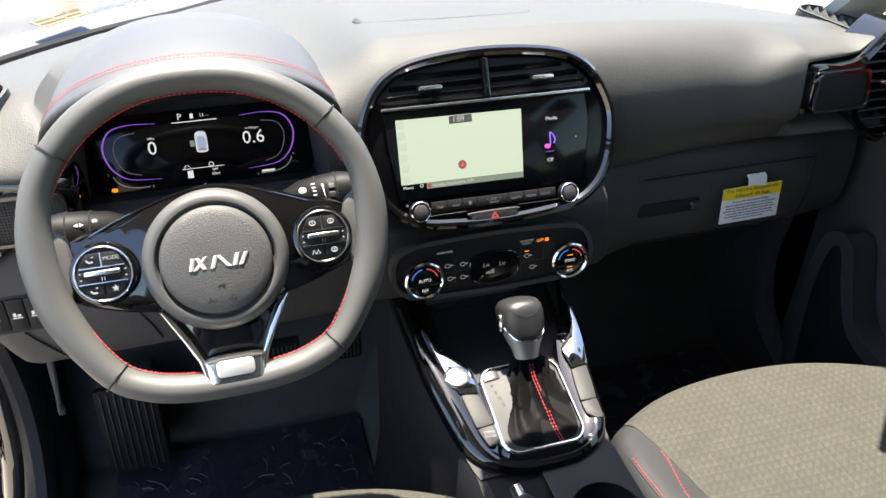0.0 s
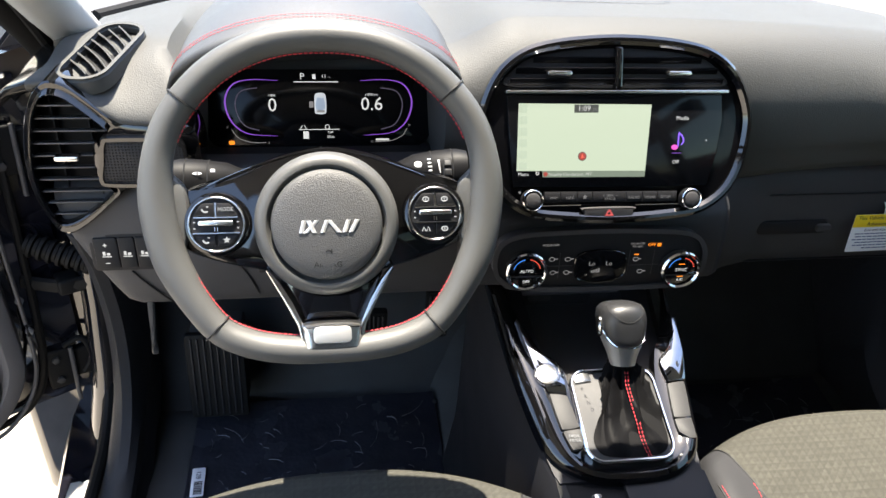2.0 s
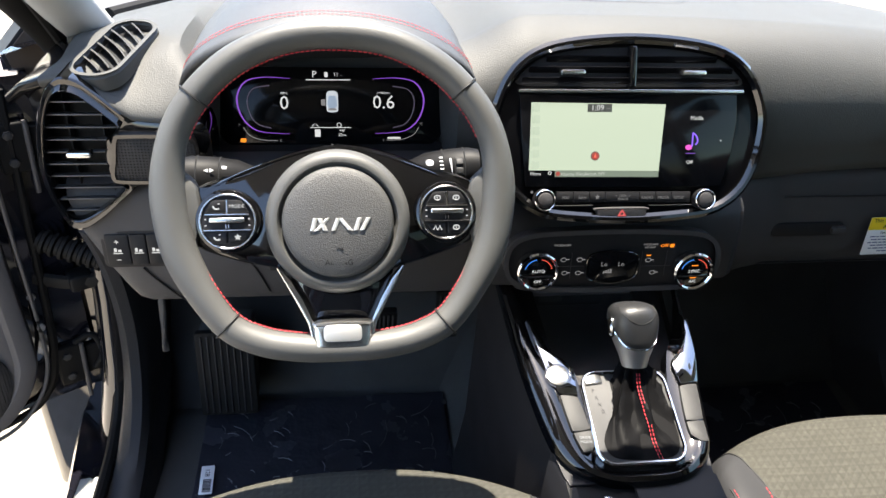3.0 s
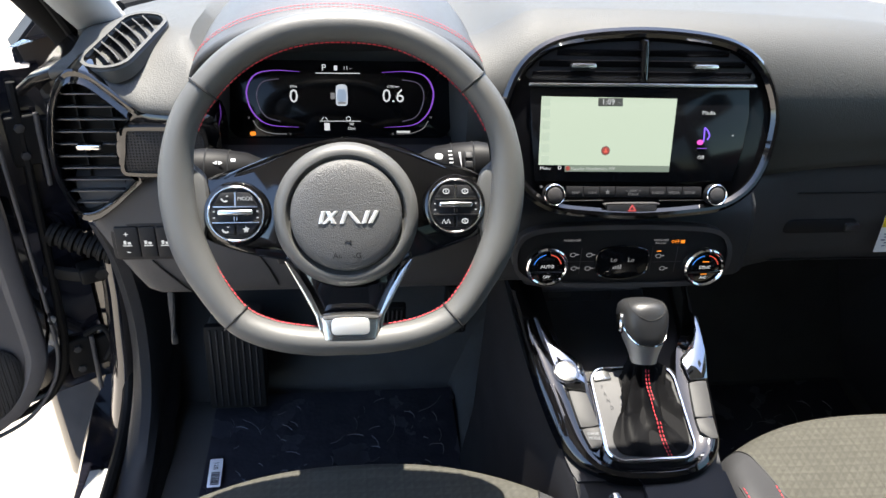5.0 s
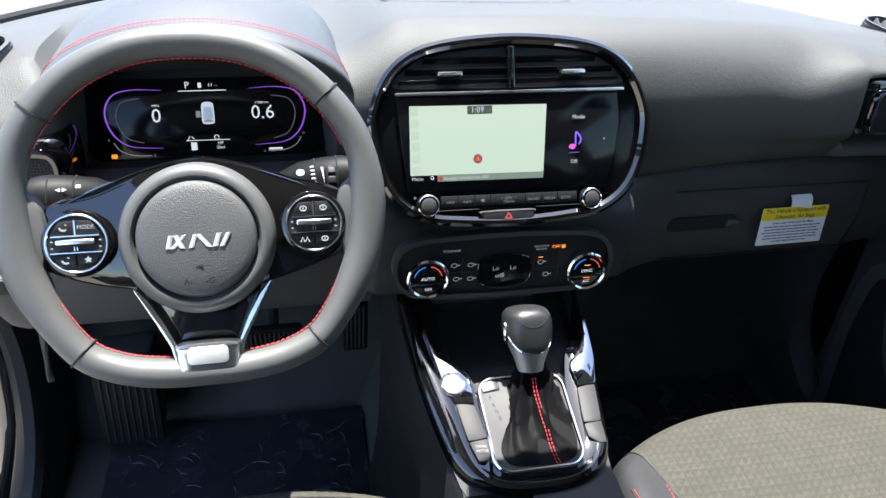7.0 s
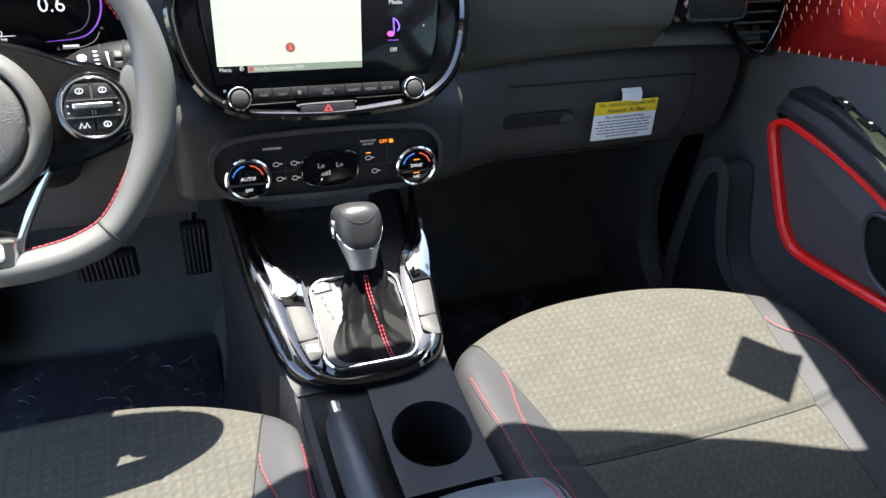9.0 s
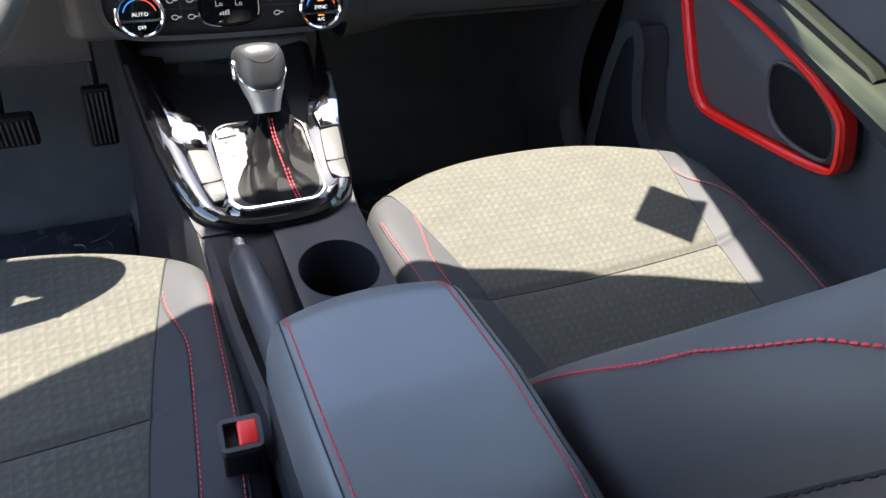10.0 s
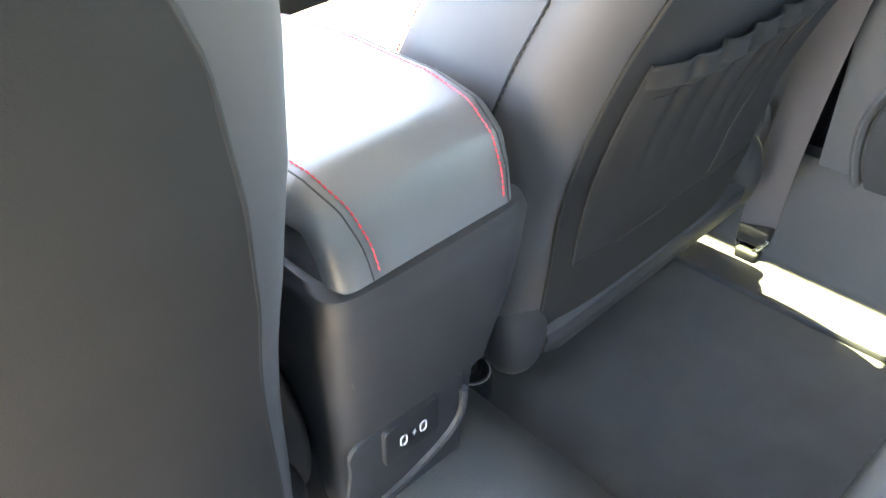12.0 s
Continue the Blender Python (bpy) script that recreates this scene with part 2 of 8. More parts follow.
def rings(bm, loops, cap0=True, cap1=True, closed=True):
    """Skins a row of equal closed loops of 3D points."""
    vs = [[bm.verts.new(p) for p in lp] for lp in loops]
    n = len(vs[0])
    for a, b in zip(vs, vs[1:]):
        for i in range(n if closed else n - 1):
            bm.faces.new((a[i], a[(i + 1) % n], b[(i + 1) % n], b[i]))
    if cap0:
        bm.faces.new(vs[0])
    if cap1:
        bm.faces.new(vs[-1])
    return bm


def plate(loop, m, depth, bevel=0.001, bm=None, z=0.0):
    """A solid with that outline in the local xy plane, front at z, rounded at the front edge."""
    bm = bm or bmesh.new()
    steps = [(0, z - depth), (0, z - bevel), (bevel * 0.3, z - bevel * 0.3), (bevel, z)]
    return rings(bm, [[m @ Vector((q.x, q.y, h)) for q in (inset(loop, d) if d else loop)] for d, h in steps])


def ring_plate(outer, inner, m, depth, z=0.0, bm=None):
    """A frame between two loops of equal count, with depth and a rounded front."""
    bm = bm or bmesh.new()
    b = depth * 0.25
    prof = [(outer, 0, z - depth), (outer, 0, z - b), (outer, b, z), (inner, -b, z), (inner, 0, z - b), (inner, 0, z - depth)]
    vs = [[bm.verts.new(m @ Vector((q.x, q.y, h))) for q in (inset(lp, d) if d else lp)] for lp, d, h in prof]
    n = len(outer)
    for k in range(len(vs)):
        a, c = vs[k], vs[(k + 1) % len(vs)]
        for i in range(n):
            bm.faces.new((a[i], a[(i + 1) % n], c[(i + 1) % n], c[i]))
    return bm


def tube(points, r, n=10, closed=False, ry=None, bm=None, up=(0, 0, 1)):
    """A round or oval rod along 3D points."""
    bm = bm or bmesh.new()
    p = [Vector(q) for q in points]
    m = len(p)
    loops = []
    for i in range(m):
        t = (p[(i + 1) % m] - p[i - 1]) if closed else (p[min(i + 1, m - 1)] - p[max(i - 1, 0)])
        t.normalize()
        u = Vector(up)
        s = t.cross(u).normalized()
        w = s.cross(t)
        loops.append([p[i] + s * r * math.cos(2 * math.pi * k / n) + w * (ry or r) * math.sin(2 * math.pi * k / n) for k in range(n)])
    if closed:
        loops.append(loops[0])
        rings(bm, loops, False, False)
        bmesh.ops.remove_doubles(bm, verts=bm.verts, dist=1e-6)
        return bm
    return rings(bm, loops)


def box(bm, x0, x1, y0, y1, z0, z1, bevel=0.0, m=None):
    r = bmesh.ops.create_cube(bm, size=1)
    vs = r["verts"]
    for v in vs:
        v.co = Vector(((x0 + x1) / 2 + v.co.x * (x1 - x0), (y0 + y1) / 2 + v.co.y * (y1 - y0), (z0 + z1) / 2 + v.co.z * (z1 - z0)))
    if bevel:
        es = list({e for v in vs for e in v.link_edges})
        r = bmesh.ops.bevel(bm, geom=es, offset=bevel, segments=3, affect="EDGES", profile=0.5)
        vs = r["verts"]
    if m:
        bmesh.ops.transform(bm, matrix=m, verts=list(set(vs)))
    return bm


CX = 0.0145   # centre line of the car
F_INFO = pose(0.018, 0.876, 1.147, 68.2)
F_CLIM = pose(0.006, 0.853, 1.002, 85)
F_WHEEL = pose(-0.341, 0.729, 1.167, 64)
F_SHIFT = pose(0.012, 0.74, 0.871, 20)
F_CLUSTER = pose(-0.347, 1.002, 1.160, 72)


def text(body, size, m, mat, parent, align="CENTER", name="lettering"):
    """Raised lettering, as a thin mesh in the local xy plane."""
    cu = bpy.data.curves.new(name, "FONT")
    cu.body, cu.size, cu.align_x, cu.align_y, cu.extrude, cu.resolution_u = body, size, align, "CENTER", 0.0001, 2
    tmp = bpy.data.objects.new(name, cu)
    me = bpy.data.meshes.new_from_object(tmp)
    bpy.data.objects.remove(tmp)
    me.name = name
    me.transform(m)
    me.materials.clear()
    me.materials.append(mat)
    ob = new(name, me)
    if parent:
        ob.parent = parent
        ob.matrix_parent_inverse = parent.matrix_world.inverted()
    return ob


def at(m, x, y, z=0.0, turn=0.0):
    return m @ pose(x, y, z, 0, 0, turn)


def stitches(paths, mat, parent, length=0.0045, gap=0.0025, r=0.0006, name="stitching"):
    """Rows of short raised threads along polylines."""
    for path in paths:
        bm = bmesh.new()
        pts = [Vector(p) for p in path]
        pos, k = 0.0, 0
        seg = [(b - a).length for a, b in zip(pts, pts[1:])]
        total = sum(seg)

        def point(d):
            for a, b, g in zip(pts, pts[1:], seg):
                if d <= g or b is pts[-1]:
                    return a.lerp(b, min(1, d / max(g, 1e-9)))
                d -= g
        while pos + length < total:
            a, b = point(pos), point(pos + length)
            t = (b - a).normalized()
            s = t.cross(Vector((0.13, 0.2, 1))).normalized() * r
            w = t.cross(s).normalized() * r
            loops = [[q + s * f, q + w * f, q - s * f, q - w * f] for q, f in ((a, 0.45), (a.lerp(b, 0.2), 1.0), (a.lerp(b, 0.8), 1.0), (b, 0.45))]
            rings(bm, loops)
            pos += length + gap
        part(name, bm, mat, parent)


def bar(bm, m, x0, x1, y0, y1, z=0.0, h=0.0006):
    return box(bm, x0, x1, y0, y1, z - h, z, m=m)


def pane(name, loop, m, mat, parent, thick=0.0008, z=0.0, label=""):
    return part(name, plate(loop, m, thick, min(0.0003, thick * 0.4), z=z), mat, parent, label)


def ss(a, b, x):
    t = min(1.0, max(0.0, (x - a) / (b - a)))
    return t * t * (3 - 2 * t)


# ---- ground, car body, glass ----
bm = bmesh.new()
box(bm, -60, 60, -60, 60, -0.3, 0.02)
tagged(part("ground", bm, GROUND), "pale sunlit concrete paving beside the car", "ground", kind="structure")

bm = bmesh.new()
sec = [(-1.5, 0.45), (0.2, 0.45), (0.7, 0.465), (1.16, 0.475), (1.22, 0.5), (1.42, 0.82), (1.46, 1.12)]
top = smooth_loop([(y, z) for y, z in sec], 5, closed=False)
loop = [Vector((p.x, p.y)) for p in top] + [Vector((1.52, 1.12)), Vector((1.5, 0.4)), Vector((-1.5, 0.38))]
rings(bm, [[Vector((x, q.x, q.y)) for q in loop] for x in np.linspace(-0.72, 0.76, 12)])
tagged(part("floor", bm, CARPET), "black carpet floor rising to the toe board", "floor", kind="structure")

bm = bmesh.new()
hump = smooth_loop([(-0.17, 0.44), (-0.13, 0.50), (-0.06, 0.545), (0.09, 0.545), (0.16, 0.50), (0.20, 0.44)], 5, closed=False)
rings(bm, [[Vector((p.x, y, p.y if y < 1.2 else p.y + (y - 1.2) * 0.6)) for p in hump] for y in np.linspace(-0.9, 1.45, 24)], True, True)
tagged(part("floor_tunnel", bm, CARPET), "black carpeted hump along the middle of the floor", "floor", kind="structure")


def film(x0, x1, y0, y1, name):
    bm = bmesh.new()
    nx, ny = 46, 46
    vs = []
    for j in range(ny + 1):
        row = []
        for i in range(nx + 1):
            x, y = x0 + (x1 - x0) * i / nx, y0 + (y1 - y0) * j / ny
            h = 0.478 + 0.012 * max(0, (y - 0.95) / 0.2) ** 2
            h += 0.004 * noise.noise(Vector((x * 9, y * 9, 1))) + 0.004 * abs(noise.noise(Vector((x * 16, y * 22, 4)))) + 0.003 * abs(noise.noise(Vector((x * 40, y * 25, 9))))
            row.append(bm.verts.new((x, y, h)))
        vs.append(row)
    for j in range(ny):
        for i in range(nx):
            bm.faces.new((vs[j][i], vs[j][i + 1], vs[j + 1][i + 1], vs[j + 1][i]))
    bmesh.ops.solidify(bm, geom=bm.faces[:], thickness=0.001)
    return tagged(part(name, bm, FILM, sharp=80), "creased dark protective film over the footwell carpet", "floor film")


film(-0.60, -0.15, 0.62, 1.19, "floor_film")
film(0.19, 0.66, 0.62, 1.17, "floor_film")

# scuffs on the film, as fine pale creases
for x0, x1, y0, y1, nm in ((-0.58, -0.17, 0.8, 1.17, "film_creases"), (0.2, 0.62, 0.8, 1.15, "film_creases")):
    rnd = random.Random(5)
    bm = bmesh.new()
    for _ in range(120):
        x, y, a, ln = rnd.uniform(x0, x1), rnd.uniform(y0, y1), rnd.uniform(0, 3.14), rnd.uniform(0.006, 0.03) * rnd.choice((1, 1, 1, 2.5))
        pts = [Vector((x + math.cos(a + 0.5 * t) * ln * t, y + math.sin(a + 0.5 * t) * ln * t, 0.4865 + 0.012 * max(0, (y - 0.95) / 0.2) ** 2)) for t in (0, 0.33, 0.66, 1)]
        if pts[-1].y < y1 and x0 < pts[-1].x < x1:
            tube(pts, 0.0004, 4, bm=bm, ry=0.0008)
    tagged(part(nm, bm, CREASE), "thin pale creases in the floor film", "film creases", kind="stuff")

# roof, header, pillars, glass
bm = bmesh.new()
edge = [Vector((x, 0.735 - 0.5 * (x - CX) ** 2)) for x in np.linspace(-0.58, 0.61, 15)]
# Right edge notched to let a strip of sun onto the rear sill.
loop = edge + [Vector((0.600, 0.45)), Vector((0.580, 0.36)), Vector((0.570, 0.25)), Vector((0.555, 0.178)), Vector((0.62, 0.172)), Vector((0.65, 0.165)), Vector((0.65, -1.5)), Vector((-0.59, -1.5)), Vector((-0.59, 0.2))]
rings(bm, [[Vector((q.x, q.y, z)) for q in loop] for z in (1.585, 1.64)])
tagged(part("roof", bm, HEADLINER), "grey fabric headliner under the closed roof", "roof", kind="structure")


def post(name, pts, r, ry, mat, label):
    return tagged(part(name, tube(pts, r, 12, ry=ry), mat), label, "pillar", kind="structure")


post("pillar_a_outer_left", smooth_loop([(-0.73, 1.25, 1.12), (-0.72, 1.17, 1.2), (-0.705, 0.95, 1.35), (-0.66, 0.70, 1.51), (-0.61, 0.53, 1.615)], 5, False), 0.03, 0.03, RUBBER, "black outer windscreen pillar")
post("pillar_a_left", smooth_loop([(-0.675, 1.22, 1.17), (-0.662, 0.95, 1.34), (-0.65, 0.70, 1.5), (-0.6, 0.53, 1.61)], 5, False), 0.034, 0.03, TRIM, "light grey fabric windscreen pillar trim")
post("pillar_a_right", smooth_loop([(0.73, 1.17, 1.17), (0.695, 0.95, 1.34), (0.632, 0.70, 1.5), (0.588, 0.53, 1.61)], 5, False), 0.055, 0.03, TRIM, "light grey fabric windscreen pillar trim")
post("pillar_b_right", smooth_loop([(0.745, 0.24, 0.46), (0.75, 0.2, 0.8), (0.745, 0.16, 1.1), (0.64, 0.1, 1.6)], 5, False), 0.05, 0.055, PLASTIC, "dark plastic middle pillar trim with seat belt")
post("pillar_b_left", smooth_loop([(-0.715, -0.22, 0.46), (-0.72, -0.24, 0.8), (-0.715, -0.26, 1.1), (-0.61, -0.3, 1.6)], 5, False), 0.05, 0.055, PLASTIC, "dark plastic middle pillar trim")

bm = bmesh.new()
lo = [Vector((x, 1.90 - 1.1 * (x - CX) ** 2, 1.235 - 0.1 * (x - CX) ** 2 + 0.12 * max(0.0, CX - x - 0.39))) for x in np.linspace(-0.68, 0.71, 13)]
hi = [Vector((x, 0.735 - 0.5 * (x - CX) ** 2, 1.60)) for x in np.linspace(-0.58, 0.61, 13)]
rings(bm, [lo, hi], False, False, closed=False)
bmesh.ops.solidify(bm, geom=bm.faces[:], thickness=0.004)
ws = tagged(part("windscreen", bm, GLASS), "clear sloping windscreen glass", "windscreen", kind="structure")
ws.visible_shadow = False

bm = bmesh.new()
# Top row spans the roof notch, so that strip of sun is tinted.
rings(bm, [[Vector((0.755, y, 1.225)) for y in (1.10, 0.7, 0.2)], [Vector((0.655, y, 1.57)) for y in (0.6, 0.5, 0.12)], [Vector((0.56, y, 1.60)) for y in (0.6, 0.5, 0.12)]], False, False, closed=False)
bmesh.ops.solidify(bm, geom=bm.faces[:], thickness=0.004)
tagged(part("side_glass", bm, GREENGLASS), "faintly green passenger side window glass", "window", kind="structure")

bm = bmesh.new()
rings(bm, [[Vector((0.765, y, 1.12)) for y in (0.19, -0.4, -1.5)], [Vector((0.655, y, 1.6)) for y in (0.11, -0.4, -1.5)]], False, False, closed=False)
bmesh.ops.solidify(bm, geom=bm.faces[:], thickness=0.004)
sg = tagged(part("side_glass_rear", bm, TINT), "dark tinted rear side window", "window", kind="structure")
sg.visible_shadow = False

# hood and cowl ahead of the glass
def dash_line(x):
    u = x - CX
    return 1.755 - 1.1 * u * u, 1.223 - 0.1 * u * u + 0.12 * max(0.0, -u - 0.39)


bm = bmesh.new()
lp = []
for x in np.linspace(-0.80, 0.83, 40):
    y0, z0 = dash_line(x)
    lp.append([Vector((x, y0 + k, z0 - 0.03 - 0.06 * (k - 0.16) - 0.02 * k * k)) for k in (0.10, 0.25, 0.4, 0.5, 0.6, 0.7)])
rings(bm, lp, False, False, closed=False)
bmesh.ops.solidify(bm, geom=bm.faces[:], thickness=0.02)
tagged(part("bonnet", bm, PAINT), "glossy black bonnet ahead of the windscreen", "bonnet", kind="structure")
# Cowl strip coloured as the dash pad's reflection in the lower glass.
bm = bmesh.new()
lp = []
for x in np.linspace(-0.69, 0.72, 40):
    y0, z0 = dash_line(x)
    lp.append([Vector((x, y0 + k, z0 + h)) for k, h in ((0.008, -0.012), (0.02, -0.003), (0.07, 0.006), (0.115, 0.012), (0.15, -0.03), (0.15, -0.1), (0.008, -0.1))])
rings(bm, lp)
tagged(part("cowl", bm, material("dash_reflection_grey", (0.066, 0.069, 0.076), 0.6)), "pale strip coloured as the dash's reflection at the windscreen foot", "cowl", kind="structure")
seam = []
for x in np.linspace(-0.67, 0.70, 40):
    y0, z0 = dash_line(x)
    seam.append(Vector((x, y0 + 0.004, z0 - 0.001)))
tagged(part("dash_seal", tube(seam, 0.012, 8), RUBBER), "black rubber seal between dashboard and windscreen", "seal", kind="structure")
bm = bmesh.new()
box(bm, -0.93, -0.73, 1.215, 1.95, 0.25, 1.06, 0.03)
tagged(part("fender_left", bm, PAINT), "glossy black front fender", "fender", kind="structure")
F_CARD = pose(-0.554, 1.46, 1.2445, 20, 0, 56)
card = pane("windscreen_sticker", rrect(0.11, 0.024, 0.002), F_CARD, material("faded_card", (0.11, 0.095, 0.056), 0.8), None, 0.001)
bm = bmesh.new()
for x0, x1, y0 in ((-0.05, -0.012, 0.004), (-0.006, 0.024, 0.005), (0.028, 0.052, 0.004), (-0.048, 0.006, -0.006), (0.012, 0.045, -0.005)):
    bar(bm, F_CARD, x0, x1, y0, y0 + 0.0035, 0.0008)
part("print_bars", bm, material("faded_print", (0.05, 0.034, 0.018), 0.8), card)
tagged(bpy.data.objects["windscreen_sticker"], "pale yellow sticker at the windscreen foot", "sticker")
# Unseen square added only to cast the diamond shadow on the passenger cushion.
pane("shade_card", rrect(0.085, 0.085, 0.003), pose(0.516, 0.732, 1.562, 12, 4, 38), PAPER, None, 0.001)
tagged(bpy.data.objects["shade_card"], "unseen square card added to cast a diamond shadow", "card")

# unseen rear-view mirror at the windscreen's top, its housing sized to shade the console
mir = thing("rear_view_mirror", (CX, 0.66, 1.585), "unseen black rear-view mirror, sensor housing sized to shade the console", "mirror")
MX = 0.012
bm = bmesh.new()
lp = []
for y, hw, z0, z1 in ((0.645, 0.08, 1.545, 1.578), (0.665, 0.095, 1.52, 1.575), (0.71, 0.10, 1.50, 1.57), (0.765, 0.098, 1.495, 1.56), (0.80, 0.09, 1.50, 1.545), (0.812, 0.07, 1.51, 1.535)):
    lp.append([Vector((MX + q.x, y, (z0 + z1) / 2 + q.y)) for q in rrect(2 * hw, z1 - z0, 0.008, 4)])
rings(bm, lp)
part("sensor_housing", bm, DARK, mir)
F_MIR = pose(0.11, 0.625, 1.49, 82, 0, 6)
part("mirror_shell", plate(rrect(0.27, 0.065, 0.025), F_MIR, 0.03, 0.004), DARK, mir)
part("mirror_glass", plate(rrect(0.255, 0.052, 0.02), F_MIR, 0.002, 0.0004, z=0.0022), CHROME, mir)
part("mirror_stem", tube([Vector((0.10, 0.645, 1.49)), Vector((0.09, 0.67, 1.515)), Vector((0.08, 0.69, 1.54))], 0.012, 10), DARK, mir)

# closing walls: tail with its window, body sides, rear side glass
bm = bmesh.new()
box(bm, -0.74, 0.78, -1.54, -1.5, 0.4, 1.16)
box(bm, -0.74, 0.78, -1.54, -1.5, 1.46, 1.64)
box(bm, -0.74, -0.5, -1.54, -1.5, 1.16, 1.46)
box(bm, 0.53, 0.78, -1.54, -1.5, 1.16, 1.46)
tagged(part("wall_rear", bm, PLASTIC), "dark trim closing the cabin's rear", "wall", kind="structure")
bm = bmesh.new()
box(bm, -0.5, 0.53, -1.525, -1.52, 1.16, 1.46)
tagged(part("window_rear", bm, TINT), "dark tinted rear window", "window", kind="structure")
bm = bmesh.new()
box(bm, 0.775, 0.84, -1.5, 1.45, 0.25, 1.11)
tagged(part("body_side_right", bm, PAINT), "black painted car side", "car side", kind="structure")
bm = bmesh.new()
box(bm, -0.80, -0.73, -1.5, -0.25, 0.25, 1.11)
tagged(part("body_side_left", bm, PAINT), "black painted car side behind the open door", "car side", kind="structure")
bm = bmesh.new()
rings(bm, [[Vector((-0.735, y, 1.11)) for y in (-0.28, -0.7, -1.5)], [Vector((-0.62, y, 1.6)) for y in (-0.32, -0.7, -1.5)]], False, False, closed=False)
bmesh.ops.solidify(bm, geom=bm.faces[:], thickness=0.004)
tagged(part("side_glass_rear", bm, TINT), "dark tinted rear side window", "window", kind="structure")

# Unseen rail added to stop sun beyond the lit strip of the sill.
bm = bmesh.new()
box(bm, 0.648, 0.76, -1.5, 0.50, 1.48, 1.58, 0.01)
tagged(part("roof_rail_shade", bm, DARK), "unseen dark rail added to block sun along the roof side", "trim", kind="structure")

# rear bench, a corner of it in view
bench = thing("rear_bench", (CX, -0.5, 0.45), "black leather rear bench seat with stitched seams", "rear seat")
bm = bmesh.new()
prof = smooth_loop([(-0.06, 0.46), (-0.085, 0.62), (-0.10, 0.70), (-0.135, 0.728), (-0.22, 0.728), (-0.5, 0.71), (-0.9, 0.70)], 5, False)
loop = [Vector((p.x - 0.045, p.y)) for p in prof] + [Vector((-0.95, 0.46))]
rings(bm, [[Vector((x, q.x, q.y)) for q in loop] for x in np.linspace(-0.68, 0.71, 10)])
part("bench_cushion", bm, LEATHER, bench)
bm = bmesh.new()
box(bm, -0.66, 0.69, -1.12, -0.93, 0.68, 1.25, 0.05)
part("bench_backrest", bm, LEATHER, bench)
bm = bmesh.new()
for q in (0.12, 0.26):
    tube([Vector((x, -0.18 - q * 0.5, 0.7295 - q * 0.02)) for x in np.linspace(-0.6, 0.66, 12)], 0.0018, 6, bm=bm)
part("seam", bm, THREAD, bench)

# left sill, hinge pillar, seal
bm = bmesh.new()
prof = [(-0.812, 0.30), (-0.811, 0.43), (-0.810, 0.462), (-0.804, 0.470), (-0.752, 0.473), (-0.746, 0.498), (-0.735, 0.505), (-0.715, 0.47), (-0.71, 0.30)]
rings(bm, [[Vector((x - (0.040 * ss(0.92, 1.30, y) if x < -0.80 else 0), y, z)) for x, z in prof] for y in (-0.3, 0.3, 0.8, 0.95, 1.02, 1.09, 1.16, 1.24)])
sill = tagged(part("sill", bm, PAINT), "glossy black painted door sill", "sill", kind="structure")
bm = bmesh.new()
rings(bm, [[Vector((x, y, z)) for x, z in ((-0.796, 0.468), (-0.795, 0.476), (-0.779, 0.479), (-0.775, 0.475), (-0.769, 0.480), (-0.757, 0.4795), (-0.755, 0.470))] for y in (0.2, 0.6, 1.036)])
part("scuff_plate", bm, SCUFF, sill, "pale ribbed metal scuff plate")
bm = bmesh.new()
prof = smooth_loop([(-0.805, 1.35), (-0.800, 1.24), (-0.786, 1.165), (-0.772, 1.132), (-0.756, 1.121), (-0.742, 1.126), (-0.732, 1.145), (-0.728, 1.2)], 4, False)
rings(bm, [[Vector((p.x + dx, p.y + dy, z)) for p in prof] + [Vector((-0.728, 1.45, z)), Vector((-0.805, 1.45, z))] for z, dx, dy in ((0.30, -0.01, -0.012), (0.47, -0.01, -0.010), (0.50, -0.004, -0.004), (0.53, 0.0, 0.003), (0.57, 0.006, 0.014), (0.62, 0.010, 0.026), (0.75, 0.015, 0.046), (1.0, 0.018, 0.060), (1.15, 0.02, 0.062))])
tagged(part("hinge_pillar", bm, SHUT), "glossy black painted door hinge pillar", "pillar", kind="structure")
seal = smooth_loop([(-0.735, 0.0, 0.51), (-0.735, 0.6, 0.512), (-0.737, 0.95, 0.515), (-0.742, 1.10, 0.535), (-0.738, 1.165, 0.62), (-0.73, 1.19, 0.78), (-0.72, 1.19, 0.95), (-0.70, 1.17, 1.1), (-0.695, 1.12, 1.2), (-0.66, 0.8, 1.42), (-0.61, 0.42, 1.585)], 6, False)
tagged(part("door_seal", tube(seal, 0.0105, 10), RUBBER), "black rubber door seal round the opening", "door seal", kind="structure")

# sill cover and kick panel inside the opening
kick = thing("kick_panel", (-0.69, 1.1, 0.46), "dark plastic kick panel with ribbed sill cover", "kick panel", kind="structure")
bm = bmesh.new()
prof = smooth_loop([(-0.73, 0.505), (-0.71, 0.512), (-0.69, 0.507), (-0.672, 0.49), (-0.662, 0.455)], 4, False)
rings(bm, [[Vector((p.x, y, p.y + 0.11 * ss(1.0, 1.22, y))) for p in prof] + [Vector((-0.73, y, 0.44))] for y in np.linspace(-0.2, 1.22, 24)])
part("sill_cover", bm, CONSOLE_END, kick)
bm = bmesh.new()
for x in (-0.704, -0.697, -0.690):
    tube([Vector((x, y, 0.5125 - abs(x + 0.708) * 0.2)) for y in (0.5, 0.7, 0.86, 1.0)], 0.0016, 6, bm=bm)
part("sill_ribs", bm, CONSOLE_END, kick)
bm = bmesh.new()
